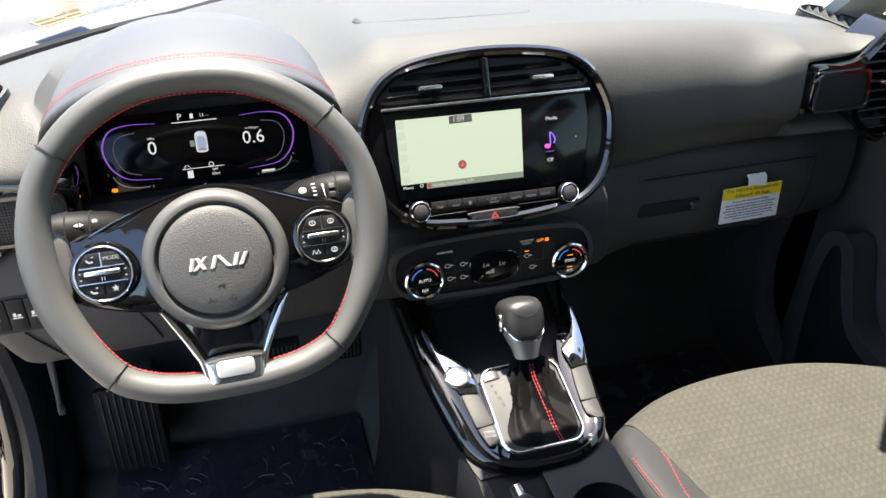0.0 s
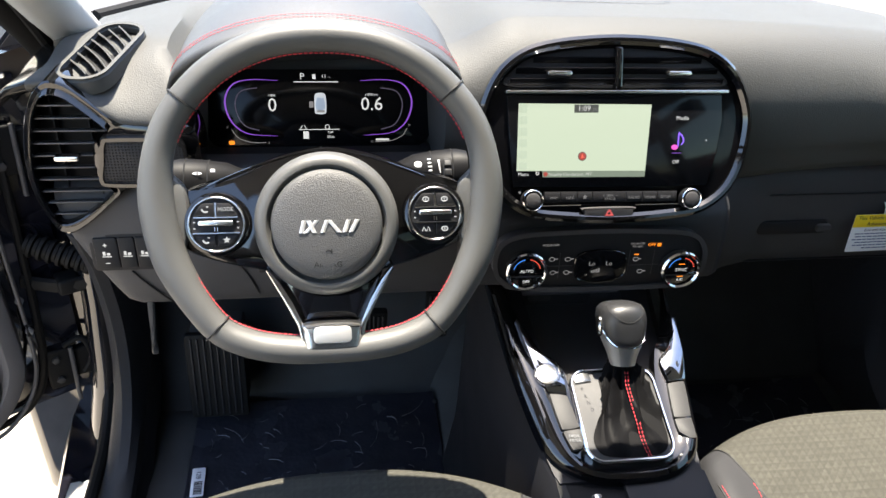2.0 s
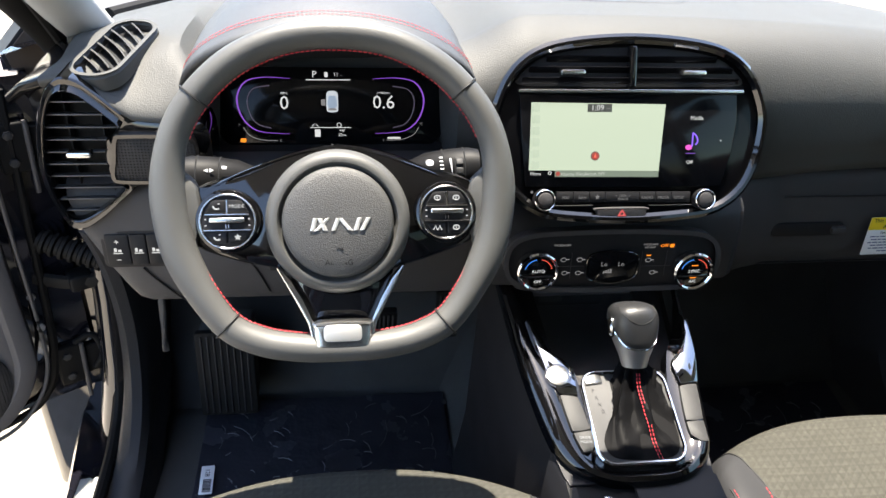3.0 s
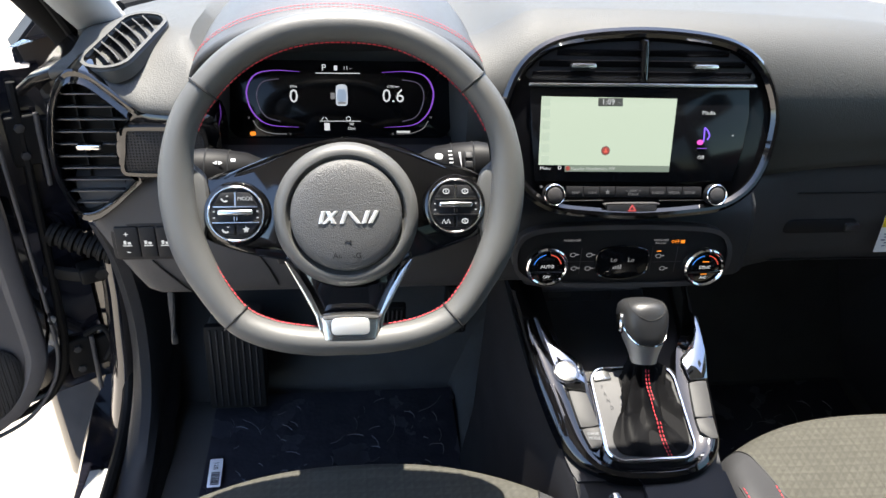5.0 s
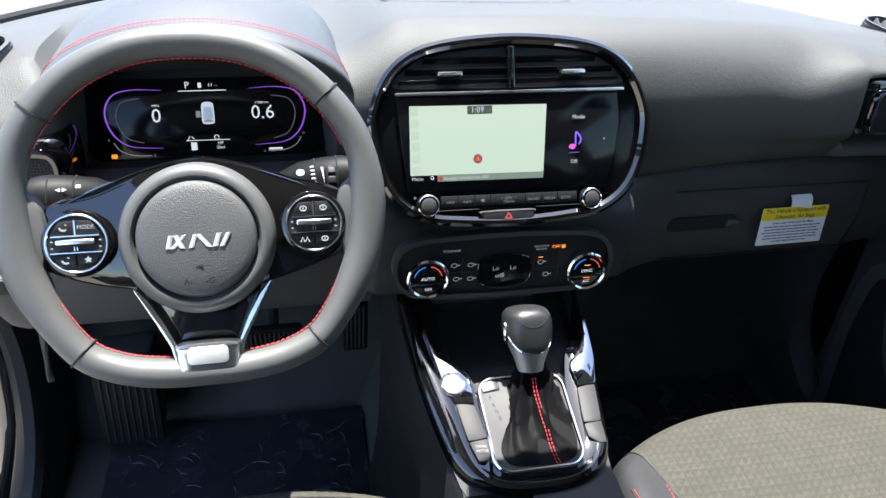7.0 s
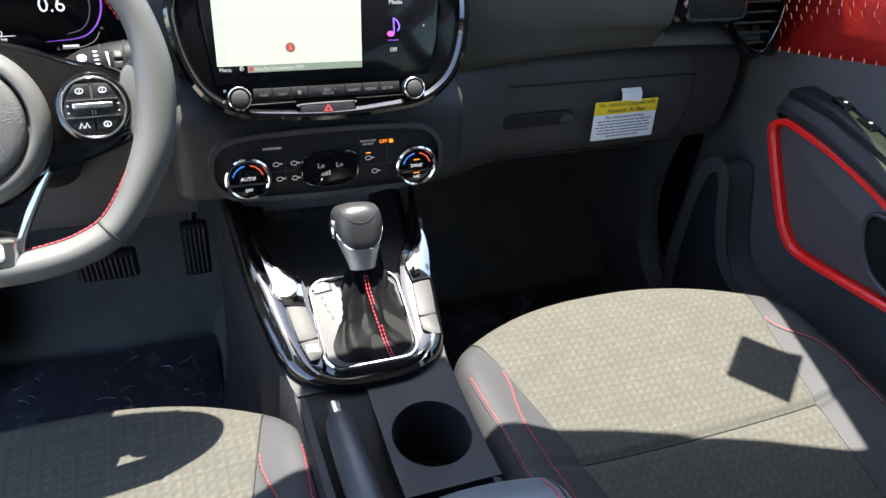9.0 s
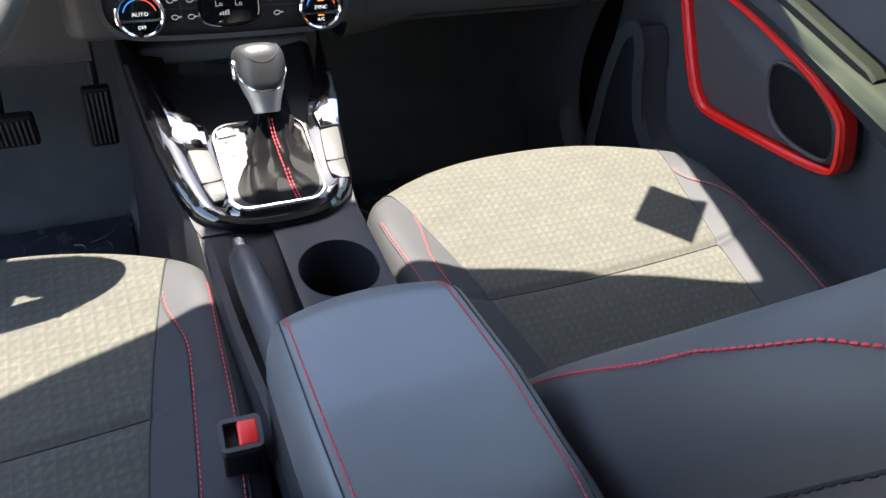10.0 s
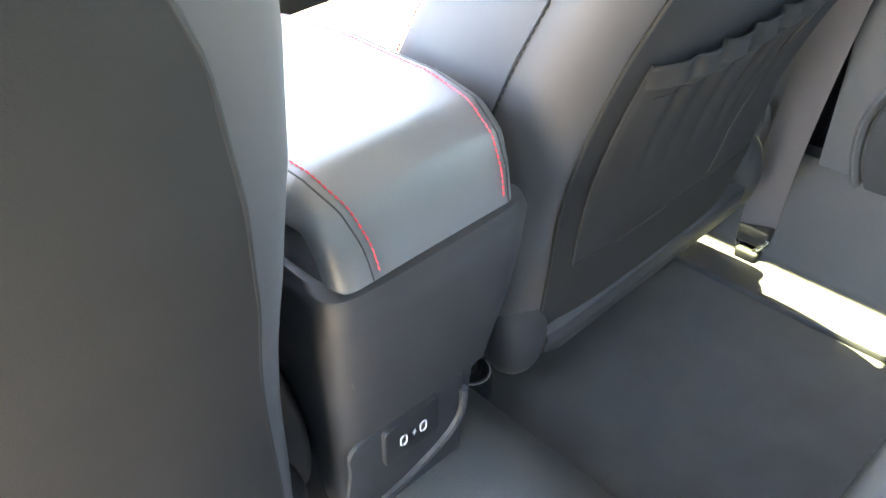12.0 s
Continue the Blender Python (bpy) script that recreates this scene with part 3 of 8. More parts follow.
prof = smooth_loop([(0.86, 0.50), (0.98, 0.53), (1.08, 0.60), (1.12, 0.72), (1.10, 0.85), (1.05, 0.95)], 5, False)
rings(bm, [[Vector((x, p.x + dy, p.y)) for p in prof] + [Vector((x, 1.4, 0.95)), Vector((x, 1.4, 0.46)), Vector((x, 0.9, 0.46))] for x, dy in ((-0.725, 0.05), (-0.715, 0.015), (-0.70, 0.0), (-0.685, 0.006), (-0.675, 0.03))])
part("side_panel", bm, CONSOLE_END, kick)
bm = bmesh.new()
tube(smooth_loop([(-0.598, 1.01, 0.91), (-0.600, 1.0, 0.85), (-0.603, 0.998, 0.80), (-0.604, 1.0, 0.778)], 4, False), 0.0055, 8, ry=0.004, bm=bm)
part("release_lever", bm, GREY, kick, "grey bonnet release lever")
kr = thing("kick_panel", (0.7, 1.1, 0.46), "dark plastic kick panel in the passenger footwell", "kick panel", kind="structure")
bm = bmesh.new()
prof = smooth_loop([(0.5, 0.47), (0.8, 0.49), (0.98, 0.53), (1.08, 0.60), (1.12, 0.72), (1.10, 0.85), (1.05, 0.95)], 5, False)
rings(bm, [[Vector((x, p.x + dy, p.y)) for p in prof] + [Vector((x, 1.4, 0.95)), Vector((x, 1.4, 0.44)), Vector((x, 0.5, 0.44))] for x, dy in ((0.77, 0.05), (0.745, 0.015), (0.735, 0.0), (0.72, 0.006), (0.705, 0.03))])
part("side_panel", bm, PLASTIC, kr)


# ---- open driver door ----
D_ANGLE = 62.0
F_DOOR = pose(-0.80, 1.20, 0.0, 0, 0, -D_ANGLE)      # local -y runs along the door, local +x is the cabin side
door = thing("driver_door", F_DOOR @ Vector((0, -0.5, 0.4)), "open black driver door with dark inner panel and speaker", "car door")


def d(x, y, z):
    return F_DOOR @ Vector((x, y, z))


bm = bmesh.new()
prof = [(-0.10, 0.52), (-0.115, 0.65), (-0.12, 0.85), (-0.10, 1.13), (-0.03, 1.155), (0.0, 1.135), (0.004, 0.56), (-0.004, 0.530), (-0.03, 0.518), (-0.07, 0.51)]
rings(bm, [[d(x + 0.02 * (y < -1.0), y, z + (0.018 * ss(-0.25, 0.0, y) if z < 0.6 else 0)) for x, z in prof] for y in (0.012, 0.004, -0.02, -0.06, -0.12, -0.18, -0.25, -0.5, -1.0, -1.06)])
part("door_shell", bm, PAINT, door, "glossy black painted door shell")
bm = bmesh.new()
pn = smooth_loop([(-0.084, 0.97), (-0.082, 0.888), (-0.080, 0.792), (-0.078, 0.70), (-0.083, 0.648), (-0.11, 0.591), (-0.159, 0.547), (-0.24, 0.528), (-0.5, 0.52), (-1.0, 0.53), (-1.03, 0.7), (-1.03, 1.10), (-0.5, 1.12), (-0.12, 1.12), (-0.088, 1.07)], 4)
rings(bm, [[d(x, q.x, q.y) for q in (inset(pn, k) if k else pn)] for x, k in ((0.0, 0), (0.036, 0.0), (0.046, 0.004), (0.050, 0.012), (0.050, 0.028), (0.044, 0.036), (0.044, 0.05))])
part("inner_panel", bm, DOORSKIN, door, "dark grained door trim with rounded lower corner")
part("weather_seal", tube(smooth_loop([d(0.008, -0.030, 1.12), d(0.010, -0.036, 0.95), d(0.010, -0.043, 0.76), d(0.010, -0.052, 0.64), d(0.010, -0.075, 0.575), d(0.010, -0.125, 0.538), d(0.010, -0.25, 0.525), d(0.01, -0.6, 0.522)], 6, False), 0.0065, 8), RUBBER, door)
part("trim_bead", tube(smooth_loop([d(0.040, -0.068, 1.10), d(0.040, -0.066, 0.90), d(0.040, -0.064, 0.72), d(0.040, -0.070, 0.640), d(0.040, -0.098, 0.580), d(0.040, -0.15, 0.536), d(0.04, -0.25, 0.516)], 6, False), 0.0035, 8), PLASTIC, door)
bm = bmesh.new()
sp = smooth_loop([(-0.140, 0.70), (-0.125, 0.64), (-0.150, 0.585), (-0.20, 0.560), (-0.30, 0.56), (-0.36, 0.63), (-0.34, 0.71), (-0.24, 0.74)], 5)
rings(bm, [[d(x, q.x, q.y) for q in (inset(sp, k) if k else sp)] for x, k in ((0.04, 0), (0.049, 0.0), (0.052, 0.006), (0.053, 0.02))])
part("speaker_grille", bm, GRILLE, door)
bm = bmesh.new()
tube([d(0.05, -0.12, 0.98), d(0.075, -0.3, 0.96), d(0.085, -0.6, 0.93), d(0.07, -0.95, 0.92)], 0.045, 10, ry=0.025, bm=bm)
part("door_armrest", bm, LEATHER, door)
bm = bmesh.new()
tube(smooth_loop([d(-0.04, -0.06, 1.12), d(-0.03, -0.10, 1.22), d(-0.03, -0.25, 1.33), d(-0.06, -0.6, 1.52), d(-0.08, -0.95, 1.52), d(-0.05, -1.05, 1.12)], 6, False), 0.016, 8, bm=bm, ry=0.02)
part("window_frame", bm, DARK, door)
MC = [Vector(q) for q in ((-0.014, 1.162), (0.026, 1.204), (0.052, 1.190), (0.062, 1.05), (0.012, 1.05))]
bm = bmesh.new()
rings(bm, [[d(x, q.x, q.y) for q in MC] for x in (-0.06, -0.012)])
mc = part("mirror_corner", bm, DARK, door, "black mirror corner with a dull inset")
bm = bmesh.new()
rings(bm, [[d(x, q.x, q.y) for q in inset(MC, 0.006)] for x in (-0.014, -0.0095)])
part("corner_inset", bm, material("dull_inset", (0.045, 0.036, 0.03), 0.3), mc)
for z in (0.615, 1.03):
    bm = bmesh.new()
    box(bm, 0.0, 0.014, -0.052, -0.010, z - 0.040, z + 0.040, 0.004, m=F_DOOR)
    box(bm, -0.012, 0.010, -0.012, 0.052, z - 0.030, z + 0.030, 0.004, m=F_DOOR)
    hg = part("hinge", bm, RUBBER, door, "black painted door hinge")
    part("hinge_pin", tube([d(0.016, -0.012, z - 0.075), d(0.016, -0.008, z + 0.042)], 0.0042, 10), PLASTIC, hg, "grey hinge pin")
    for dz in (-0.022, 0.022):
        part("hinge_bolt", plate(circle(0.0075, 6), F_DOOR @ pose(0.0145, -0.034, z + dz, 90, 0, 90), 0.006, 0.0015, z=0.004), GREY, hg)
bm = bmesh.new()
tube(smooth_loop([d(0.0, -0.05, 0.80), d(0.03, 0.0, 0.79), d(0.05, 0.05, 0.795), d(0.06, 0.09, 0.80)], 5, False), 0.008, 8, bm=bm, ry=0.013)
box(bm, 0.008, 0.046, -0.005, 0.03, 0.778, 0.806, 0.005, m=F_DOOR)
part("check_strap", bm, RUBBER, door, "black door check strap")
bm = bmesh.new()
for k in range(16):
    c = [d(0.012 + 0.003 * k, -0.03 + 0.006 * k, 0.872 - 0.003 * k), d(0.015 + 0.003 * k, -0.026 + 0.006 * k, 0.870 - 0.003 * k)]
    tube(c, 0.021 if k % 2 else 0.017, 12, bm=bm)
part("cable_boot", bm, RUBBER, door, "ribbed rubber cable boot")
for y, z in ((-0.062, 0.768), (-0.060, 0.705)):
    part("door_bolt", plate(circle(0.007, 6), F_DOOR @ pose(0.004, y, z, 90, 0, 90), 0.006, 0.0015, z=0.005), SCUFF, door)
bm = bmesh.new()
tube(smooth_loop([d(0.012, -0.018, 0.66), d(0.018, 0.012, 0.67), d(0.02, 0.022, 0.63), d(0.018, 0.006, 0.60)], 6, False), 0.005, 8, bm=bm)
part("earth_cable", bm, RUBBER, door)


# ---- dashboard ----
def dash_top(x):
    u = x - CX
    return 1.283 - 0.10 * u * u


def dash_front(x):
    u = abs(x - CX)
    return 1.755 - 1.1 * u * u


def cluster_zone(x):
    return ss(-0.500, -0.480, x) * (1 - ss(-0.213, -0.196, x))


def pad_profile(x):
    zt, yf = dash_top(x), dash_front(x)
    side = ss(0.15, 0.33, abs(x - 0.016))
    cz = cluster_zone(x)
    dip = 0.030 * ss(-0.58, -0.50, x) * (1 - ss(-0.195, -0.10, x))
    out = 0.022 * ss(0.36, 0.49, x)
    fwd = -0.004 * (1 - side) + 0.115 * cz
    bottom = 1.083 + 0.02 * (1 - ((x - 0.48) / 0.3) ** 2 if 0.18 < x < 0.78 else 0)
    if x < 0:
        bottom = 1.10
    e = ss(0.46, 0.55, abs(x - CX))
    pts = [(yf + 0.02, 1.08), (yf + 0.012, zt - 0.12), (yf, max(zt - 0.06, dash_line(x)[1] - 0.006)), (yf * 0.6 + 0.4, zt - 0.018), (1.06 + 0.3 * fwd, zt - 0.003 - dip), (0.99 + 0.7 * fwd - 0.048 * e, zt - 0.004 - 0.002 * e - dip), (0.945 + fwd - 0.040 * e, zt - 0.03 + 0.008 * e - 0.7 * dip), (0.921 + fwd - 0.012 * e - 0.8 * out, 1.20), (0.919 + fwd - out, 1.15), (0.926 + fwd - 0.5 * out, bottom + 0.025), (0.934 + fwd, bottom), (0.96 + fwd, bottom - 0.008), (1.1, bottom)]
    if x < -0.50:
        k = ss(-0.50, -0.525, x)
        lip = np.interp(x, (-0.655, -0.635, -0.60, -0.57, -0.50), (1.226, 1.229, 1.210, 1.186, 1.180))
        side_pts = pts[:4] + [(1.04, zt - 0.002), (0.975, zt - 0.010), (0.930, lip + 0.5 * (zt - lip) - 0.002), (0.897, lip + 0.004), (0.906, lip - 0.010), (0.955, lip - 0.020), (0.962, bottom + 0.01), (0.97, bottom - 0.008), (1.1, bottom)]
        pts = [(a[0] + (b[0] - a[0]) * k, a[1] + (b[1] - a[1]) * k) for a, b in zip(pts, side_pts)]
    if x > 0.40:
        k, upper, xm = ss(0.492, 0.500, x), ss(0.41, 0.50, x), 0.009 - x
        lip = (0.039 + np.interp(xm, (-0.655, -0.635, -0.60, -0.57, -0.48), (1.226, 1.229, 1.210, 1.186, 1.180)))
        side_pts = pts[:4] + [(1.04, zt - 0.002), (0.975, zt - 0.006), (0.930, max(lip + 0.55 * (zt - lip), lip)), (0.902, lip + 0.002), (0.955, lip - 0.02), (0.950, 1.142), (0.917, 1.120), (0.928, bottom), (1.1, bottom)]
        pts = [(a[0] + (b[0] - a[0]) * q, a[1] + (b[1] - a[1]) * q) for a, b, q in zip(pts, side_pts, [upper] * 8 + [k] * 5)]
    return smooth_loop(pts, 5, False)


dash = thing("dashboard", (CX, 1.1, 1.0), "charcoal grained dashboard with soft pad and gloss black trim", "dashboard")
bm = bmesh.new()
xs = sorted(set(list(np.linspace(-0.655, 0.685, 91)) + [-0.50, -0.495, -0.49, -0.485, -0.48, -0.213, -0.209, -0.205, -0.201, -0.196, 0.490, 0.494, 0.497, 0.500, 0.504]))
rings(bm, [[Vector((x, p.x, p.y)) for p in pad_profile(x)] for x in xs], False, False, closed=False)
part("upper_pad", bm, PAD, dash, "light-catching grained soft dash pad", sharp=50)
for x, o in ((-0.655, -1), (0.685, 1)):
    bm = bmesh.new()
    lp = [Vector((x, p.x, p.y)) for p in pad_profile(x)]
    rings(bm, [lp, [p + Vector((0.025 * o, 0.01, -0.01)) for p in lp], [p + Vector((0.05 * o, 0.03, -0.03)) for p in lp]], False, True)
    part("dash_end", bm, SATIN, dash)

# lower panels
def lower(name, pts, xs, parent, mat=LOWER, label="", shape=None):
    bm = bmesh.new()
    sm = smooth_loop(pts, 5, False)
    rings(bm, [[Vector((x, p.x + (shape(x) if shape else 0), p.y)) for p in sm] + [Vector((x, 1.25, sm[-1].y)), Vector((x, 1.25, sm[0].y))] for x in xs])
    return part(name, bm, mat, parent, label)


lower("glove_panel", [(0.965, 1.092), (0.945, 1.075), (0.936, 1.04), (0.936, 0.99), (0.945, 0.94), (0.972, 0.91), (1.03, 0.90)], np.linspace(0.172, 0.70, 14), dash,
      shape=lambda x: 0.018 + 0.02 * ss(0.55, 0.72, x) - 0.04 * (1 - ss(0.17, 0.30, x)))
bm = bmesh.new()
for side in ((0.222, 0.60, 1.045), (0.222, 0.60, 0.925)):
    tube([Vector((x, 0.9525 if side[2] > 1 else 0.969, side[2])) for x in np.linspace(side[0], side[1], 6)], 0.0012, 6, bm=bm)
for x in (0.222, 0.60):
    tube(smooth_loop([(x, 0.9525, 1.045), (x, 0.9525, 0.985), (x, 0.969, 0.925)], 4, False), 0.0012, 6, bm=bm)
part("glovebox_seam", bm, DARK, dash)
F_GLOVE = pose(0.335, 0.9525, 0.992, 90)
bm = plate(rrect(0.115, 0.022, 0.009), F_GLOVE, 0.012, 0.003, z=0.004)
h = part("glovebox_handle", bm, DARK, dash)
bm = plate(rrect(0.024, 0.013, 0.005, cx=0.047), F_GLOVE, 0.012, 0.004, z=0.010)
part("latch", bm, PLASTIC, h)
bm = bmesh.new()
sm = smooth_loop([(0.945, 1.11), (0.912, 1.09), (0.903, 1.04), (0.904, 0.985), (0.925, 0.925), (0.96, 0.905), (1.03, 0.90)], 5, False)
lp = []
for x in [-0.655, -0.652, -0.649, -0.645, -0.64, -0.6315, -0.623, -0.615, -0.609, -0.604, -0.597, -0.59] + list(np.linspace(-0.56, -0.155, 12)):
    foot = np.interp(x, (-0.655, -0.649, -0.6315, -0.615, -0.604, -0.59), (1.055, 1.007, 0.960, 0.926, 0.907, 0.90))
    lp.append([Vector((x, p.x, 1.11 - (1.11 - p.y) * (1.11 - foot) / 0.21)) for p in sm] + [Vector((x, 1.25, foot)), Vector((x, 1.25, 1.11))])
rings(bm, lp)
part("knee_panel", bm, LOWER, dash)
bm = bmesh.new()
tube(smooth_loop([(-0.585, 0.902, 0.985), (-0.575, 0.906, 0.968), (-0.555, 0.917, 0.935), (-0.545, 0.924, 0.92)], 5, False), 0.0013, 6, bm=bm)
part("panel_seam", bm, DARK, dash)
bm = bmesh.new()
tube(smooth_loop([(-0.46, 0.903, 1.0), (-0.445, 0.906, 0.97), (-0.435, 0.917, 0.935)], 5, False), 0.0013, 6, bm=bm)
part("panel_seam", bm, DARK, dash)
bm = bmesh.new()
sm = smooth_loop([(0.93, 1.10), (0.88, 1.075), (0.864, 1.05), (0.861, 0.985), (0.87, 0.965), (0.93, 0.955)], 5, False)
for_x = [(-0.175, 0.03), (-0.168, 0.012), (-0.155, 0.003), (-0.1, 0), (0.1, 0), (0.17, 0.003), (0.183, 0.012), (0.19, 0.03)]
rings(bm, [[Vector((x, p.x + dy, p.y)) for p in sm] + [Vector((x, 1.1, 0.955)), Vector((x, 1.1, 1.1))] for x, dy in for_x])
part("centre_panel", bm, CONSOLE_END, dash)

# centre speaker grille on the dash top
bm = bmesh.new()
sl = smooth_loop([(-0.115, 1.14), (-0.10, 1.105), (0.02, 1.085), (0.13, 1.09), (0.152, 1.115), (0.135, 1.14), (0.02, 1.155), (-0.09, 1.16)], 5)
rings(bm, [[Vector((q.x, q.y, dash_top(q.x) - 0.0028 - 0.035 * max(0, q.y - 1.06) + h)) for q in (inset(sl, k) if k else sl)] for h, k in ((-0.01, 0), (-0.0008, 0), (0.0002, 0.0015), (0.0002, 0.008))])
part("centre_speaker_grille", bm, dotted("dash_grille", (0.055, 0.056, 0.055), (0.018, 0.018, 0.018), 0.004), dash)

# side window vents on the dash top
def side_vent(sx, cx, cy):
    m = pose(cx, cy, dash_top(cx) + 0.0005, 9, 1 * sx, 16.5 * sx) if sx > 0 else pose(cx, cy, dash_top(cx) - 0.0035, 12.5, -1, -16.5)
    v = part("demister_vent", ring_plate(rrect(0.060, 0.134, 0.026), rrect(0.050, 0.124, 0.021), m, 0.02, z=0.0035), PAD, dash)
    # Right well in pad colour as if lit, left in black as if shaded.
    part("vent_well", plate(rrect(0.050, 0.124, 0.021), m, 0.004, 0.0005, z=-0.008), DARK if sx < 0 else PAD, v)
    for k in range(7):
        y = -0.048 + 0.016 * k
        bm = bmesh.new()
        pts = []
        for s in np.linspace(-1, 1, 7):
            x_, y_ = 0.0245 * s, y + sx * 0.0245 * s * 0.9 + 0.003 * (1 - s * s)
            if abs(y_) < 0.0615 and (abs(y_) < 0.045 or abs(x_) < 0.0245 - 0.7 * (abs(y_) - 0.045)):
                pts.append(Vector((x_, y_)))
        if len(pts) < 2:
            continue
        rings(bm, [[m @ Vector((q.x, q.y + dy, z)) for dy, z in ((-0.0012, 0.002), (0.0010, 0.0025), (0.0072, -0.0075), (0.005, -0.0078))] for q in pts])
        part("slat", bm, PAD, v)


side_vent(-1, -0.590, 0.966)
side_vent(1, 0.650, 1.03)
pane("airbag_mark", rrect(0.020, 0.0075, 0.001), pose(0.475, 0.930, 1.2, 80), VISOR, dash, 0.002)

# instrument visor
visor = part("instrument_visor", bmesh.new(), VISOR, dash, "dark stitched visor over the instruments")
bm = bmesh.new()
VX = -0.345


def arch(y, top, half, foot, n=24):
    out = []
    for k in range(n + 1):
        a = math.pi * k / n
        c, s_ = math.cos(a), math.sin(a)
        out.append(Vector((VX - half * c, y + 0.02 * (1 - s_), foot + (top - foot) * s_)))
    return out


outer = [arch(0.905, 1.274, 0.169, 1.205), arch(0.902, 1.284, 0.172, 1.205), arch(0.912, 1.290, 0.173, 1.205), arch(0.94, 1.297, 0.173, 1.207), arch(1.0, 1.306, 0.172, 1.208), arch(1.06, 1.310, 0.170, 1.208), arch(1.12, 1.306, 0.167, 1.208), arch(1.18, 1.294, 0.163, 1.205), arch(1.26, 1.268, 0.155, 1.195), arch(1.36, 1.238, 0.145, 1.175)]
inner = [arch(0.916, 1.269, 0.163, 1.195), arch(1.02, 1.260, 0.156, 1.185)]
rings(bm, inner[::-1] + outer, False, False, closed=False)
bmesh.ops.recalc_face_normals(bm, faces=bm.faces)
bm.to_mesh(visor.data)
bm.free()
visor.data.polygons.foreach_set("use_smooth", [True] * len(visor.data.polygons))
stitches([[p + Vector((0, 0, 0.0008)) for p in arch(y, t, h, f, 40)][3:-3] for y, t, h, f in ((0.928, 1.2945, 0.1732, 1.206), (0.935, 1.2962, 0.1732, 1.207))], STITCH, visor, 0.0034, 0.0014, 0.0004)
bm = bmesh.new()
box(bm, -0.507, -0.183, 1.045, 1.07, 1.06, 1.228, 0.01)
part("binnacle_back", bm, DARK, dash)
bm = bmesh.new()
rings(bm, [[Vector((x, y, z)) for y, z in ((0.99, 1.115), (0.93, 1.095), (0.91, 1.08), (0.92, 1.05), (1.0, 1.05))] for x in np.linspace(-0.53, -0.17, 8)])
part("binnacle_shelf", bm, DARK, dash)

# instrument display
clu = thing("instrument_cluster", F_CLUSTER @ Vector((0, -0.04, 0)), "black digital instrument display with purple arcs, showing zero", "instrument cluster")
pane("display_glass", rrect(0.285, 0.098, 0.02), F_CLUSTER, SCREEN, clu, 0.006)
for sx in (-1, 1):
    pl = smooth_loop([(0.052, 0.035), (0.085, 0.036), (0.108, 0.030), (0.119, 0.012), (0.117, -0.008), (0.107, -0.024), (0.09, -0.033), (0.055, -0.035)], 6, False)
    bm = bmesh.new()
    n = len(pl)
    wid = [0.0013 * math.sin(math.pi * min(0.97, max(0.03, k / (n - 1)))) ** 0.6 for k in range(n)]
    a = [F_CLUSTER @ Vector((sx * p.x, p.y + w, 0.0012)) for p, w in zip(pl, wid)]
    b = []
    for p, w in zip(pl, wid):
        q = Vector((p.x, p.y)) * (1 - 0.0)
        dirn = Vector((p.x - 0.05, p.y))
        dirn.normalize()
        b.append(F_CLUSTER @ Vector((sx * (q.x - dirn.x * w * 1.6), q.y - dirn.y * w * 1.6 + w, 0.0012)))
    rings(bm, [a, b], False, False, closed=False)
    bmesh.ops.solidify(bm, geom=bm.faces[:], thickness=0.0006)
    part("purple_arc", bm, PURPLE, clu)
    inner_arc = smooth_loop([(0.078, 0.026), (0.098, 0.022), (0.106, 0.008), (0.103, -0.01), (0.094, -0.022), (0.078, -0.027)], 6, False)
    part("inner_arc", tube([F_CLUSTER @ Vector((sx * p.x, p.y, 0.0006)) for p in inner_arc], 0.0007, 5), PURPLEDIM, clu)
    low = smooth_loop([(0.112, -0.026), (0.105, -0.036), (0.09, -0.042), (0.07, -0.043)], 5, False)
    part("gauge_line", tube([F_CLUSTER @ Vector((sx * p.x, p.y, 0.0006)) for p in low], 0.0005, 5), DIM, clu)
text("P", 0.0115, at(F_CLUSTER, -0.0215, 0.040, 0.001), WHITE, clu)
text("11", 0.0065, at(F_CLUSTER, 0.006, 0.040, 0.001), WHITE, clu)
text("mi", 0.0035, at(F_CLUSTER, 0.0125, 0.0393, 0.001), DIM, clu)
text("0", 0.024, at(F_CLUSTER, -0.060, 0.004, 0.001), WHITE, clu)
text("MPH", 0.0042, at(F_CLUSTER, -0.060, 0.0165, 0.001), WHITE, clu)
text("0.6", 0.024, at(F_CLUSTER, 0.0665, 0.005, 0.001), WHITE, clu)
text("x1000rpm", 0.004, at(F_CLUSTER, 0.066, 0.0175, 0.001), WHITE, clu)
text("94F", 0.005, at(F_CLUSTER, 0.0125, -0.0305, 0.001), WHITE, clu)
text("25mi", 0.005, at(F_CLUSTER, 0.0125, -0.036, 0.001), WHITE, clu)
text("F", 0.004, at(F_CLUSTER, -0.117, -0.023, 0.001), DIM, clu)
text("E", 0.004, at(F_CLUSTER, -0.066, -0.043, 0.001), DIM, clu)
text("C", 0.004, at(F_CLUSTER, 0.066, -0.043, 0.001), DIM, clu)
text("H", 0.004, at(F_CLUSTER, 0.115, -0.022, 0.001), DIM, clu)
bm = bmesh.new()
bar(bm, F_CLUSTER, -0.032, 0.024, 0.0330, 0.0341, 0.001)
part("rule_line", bm, WHITE, clu)
bm = bmesh.new()
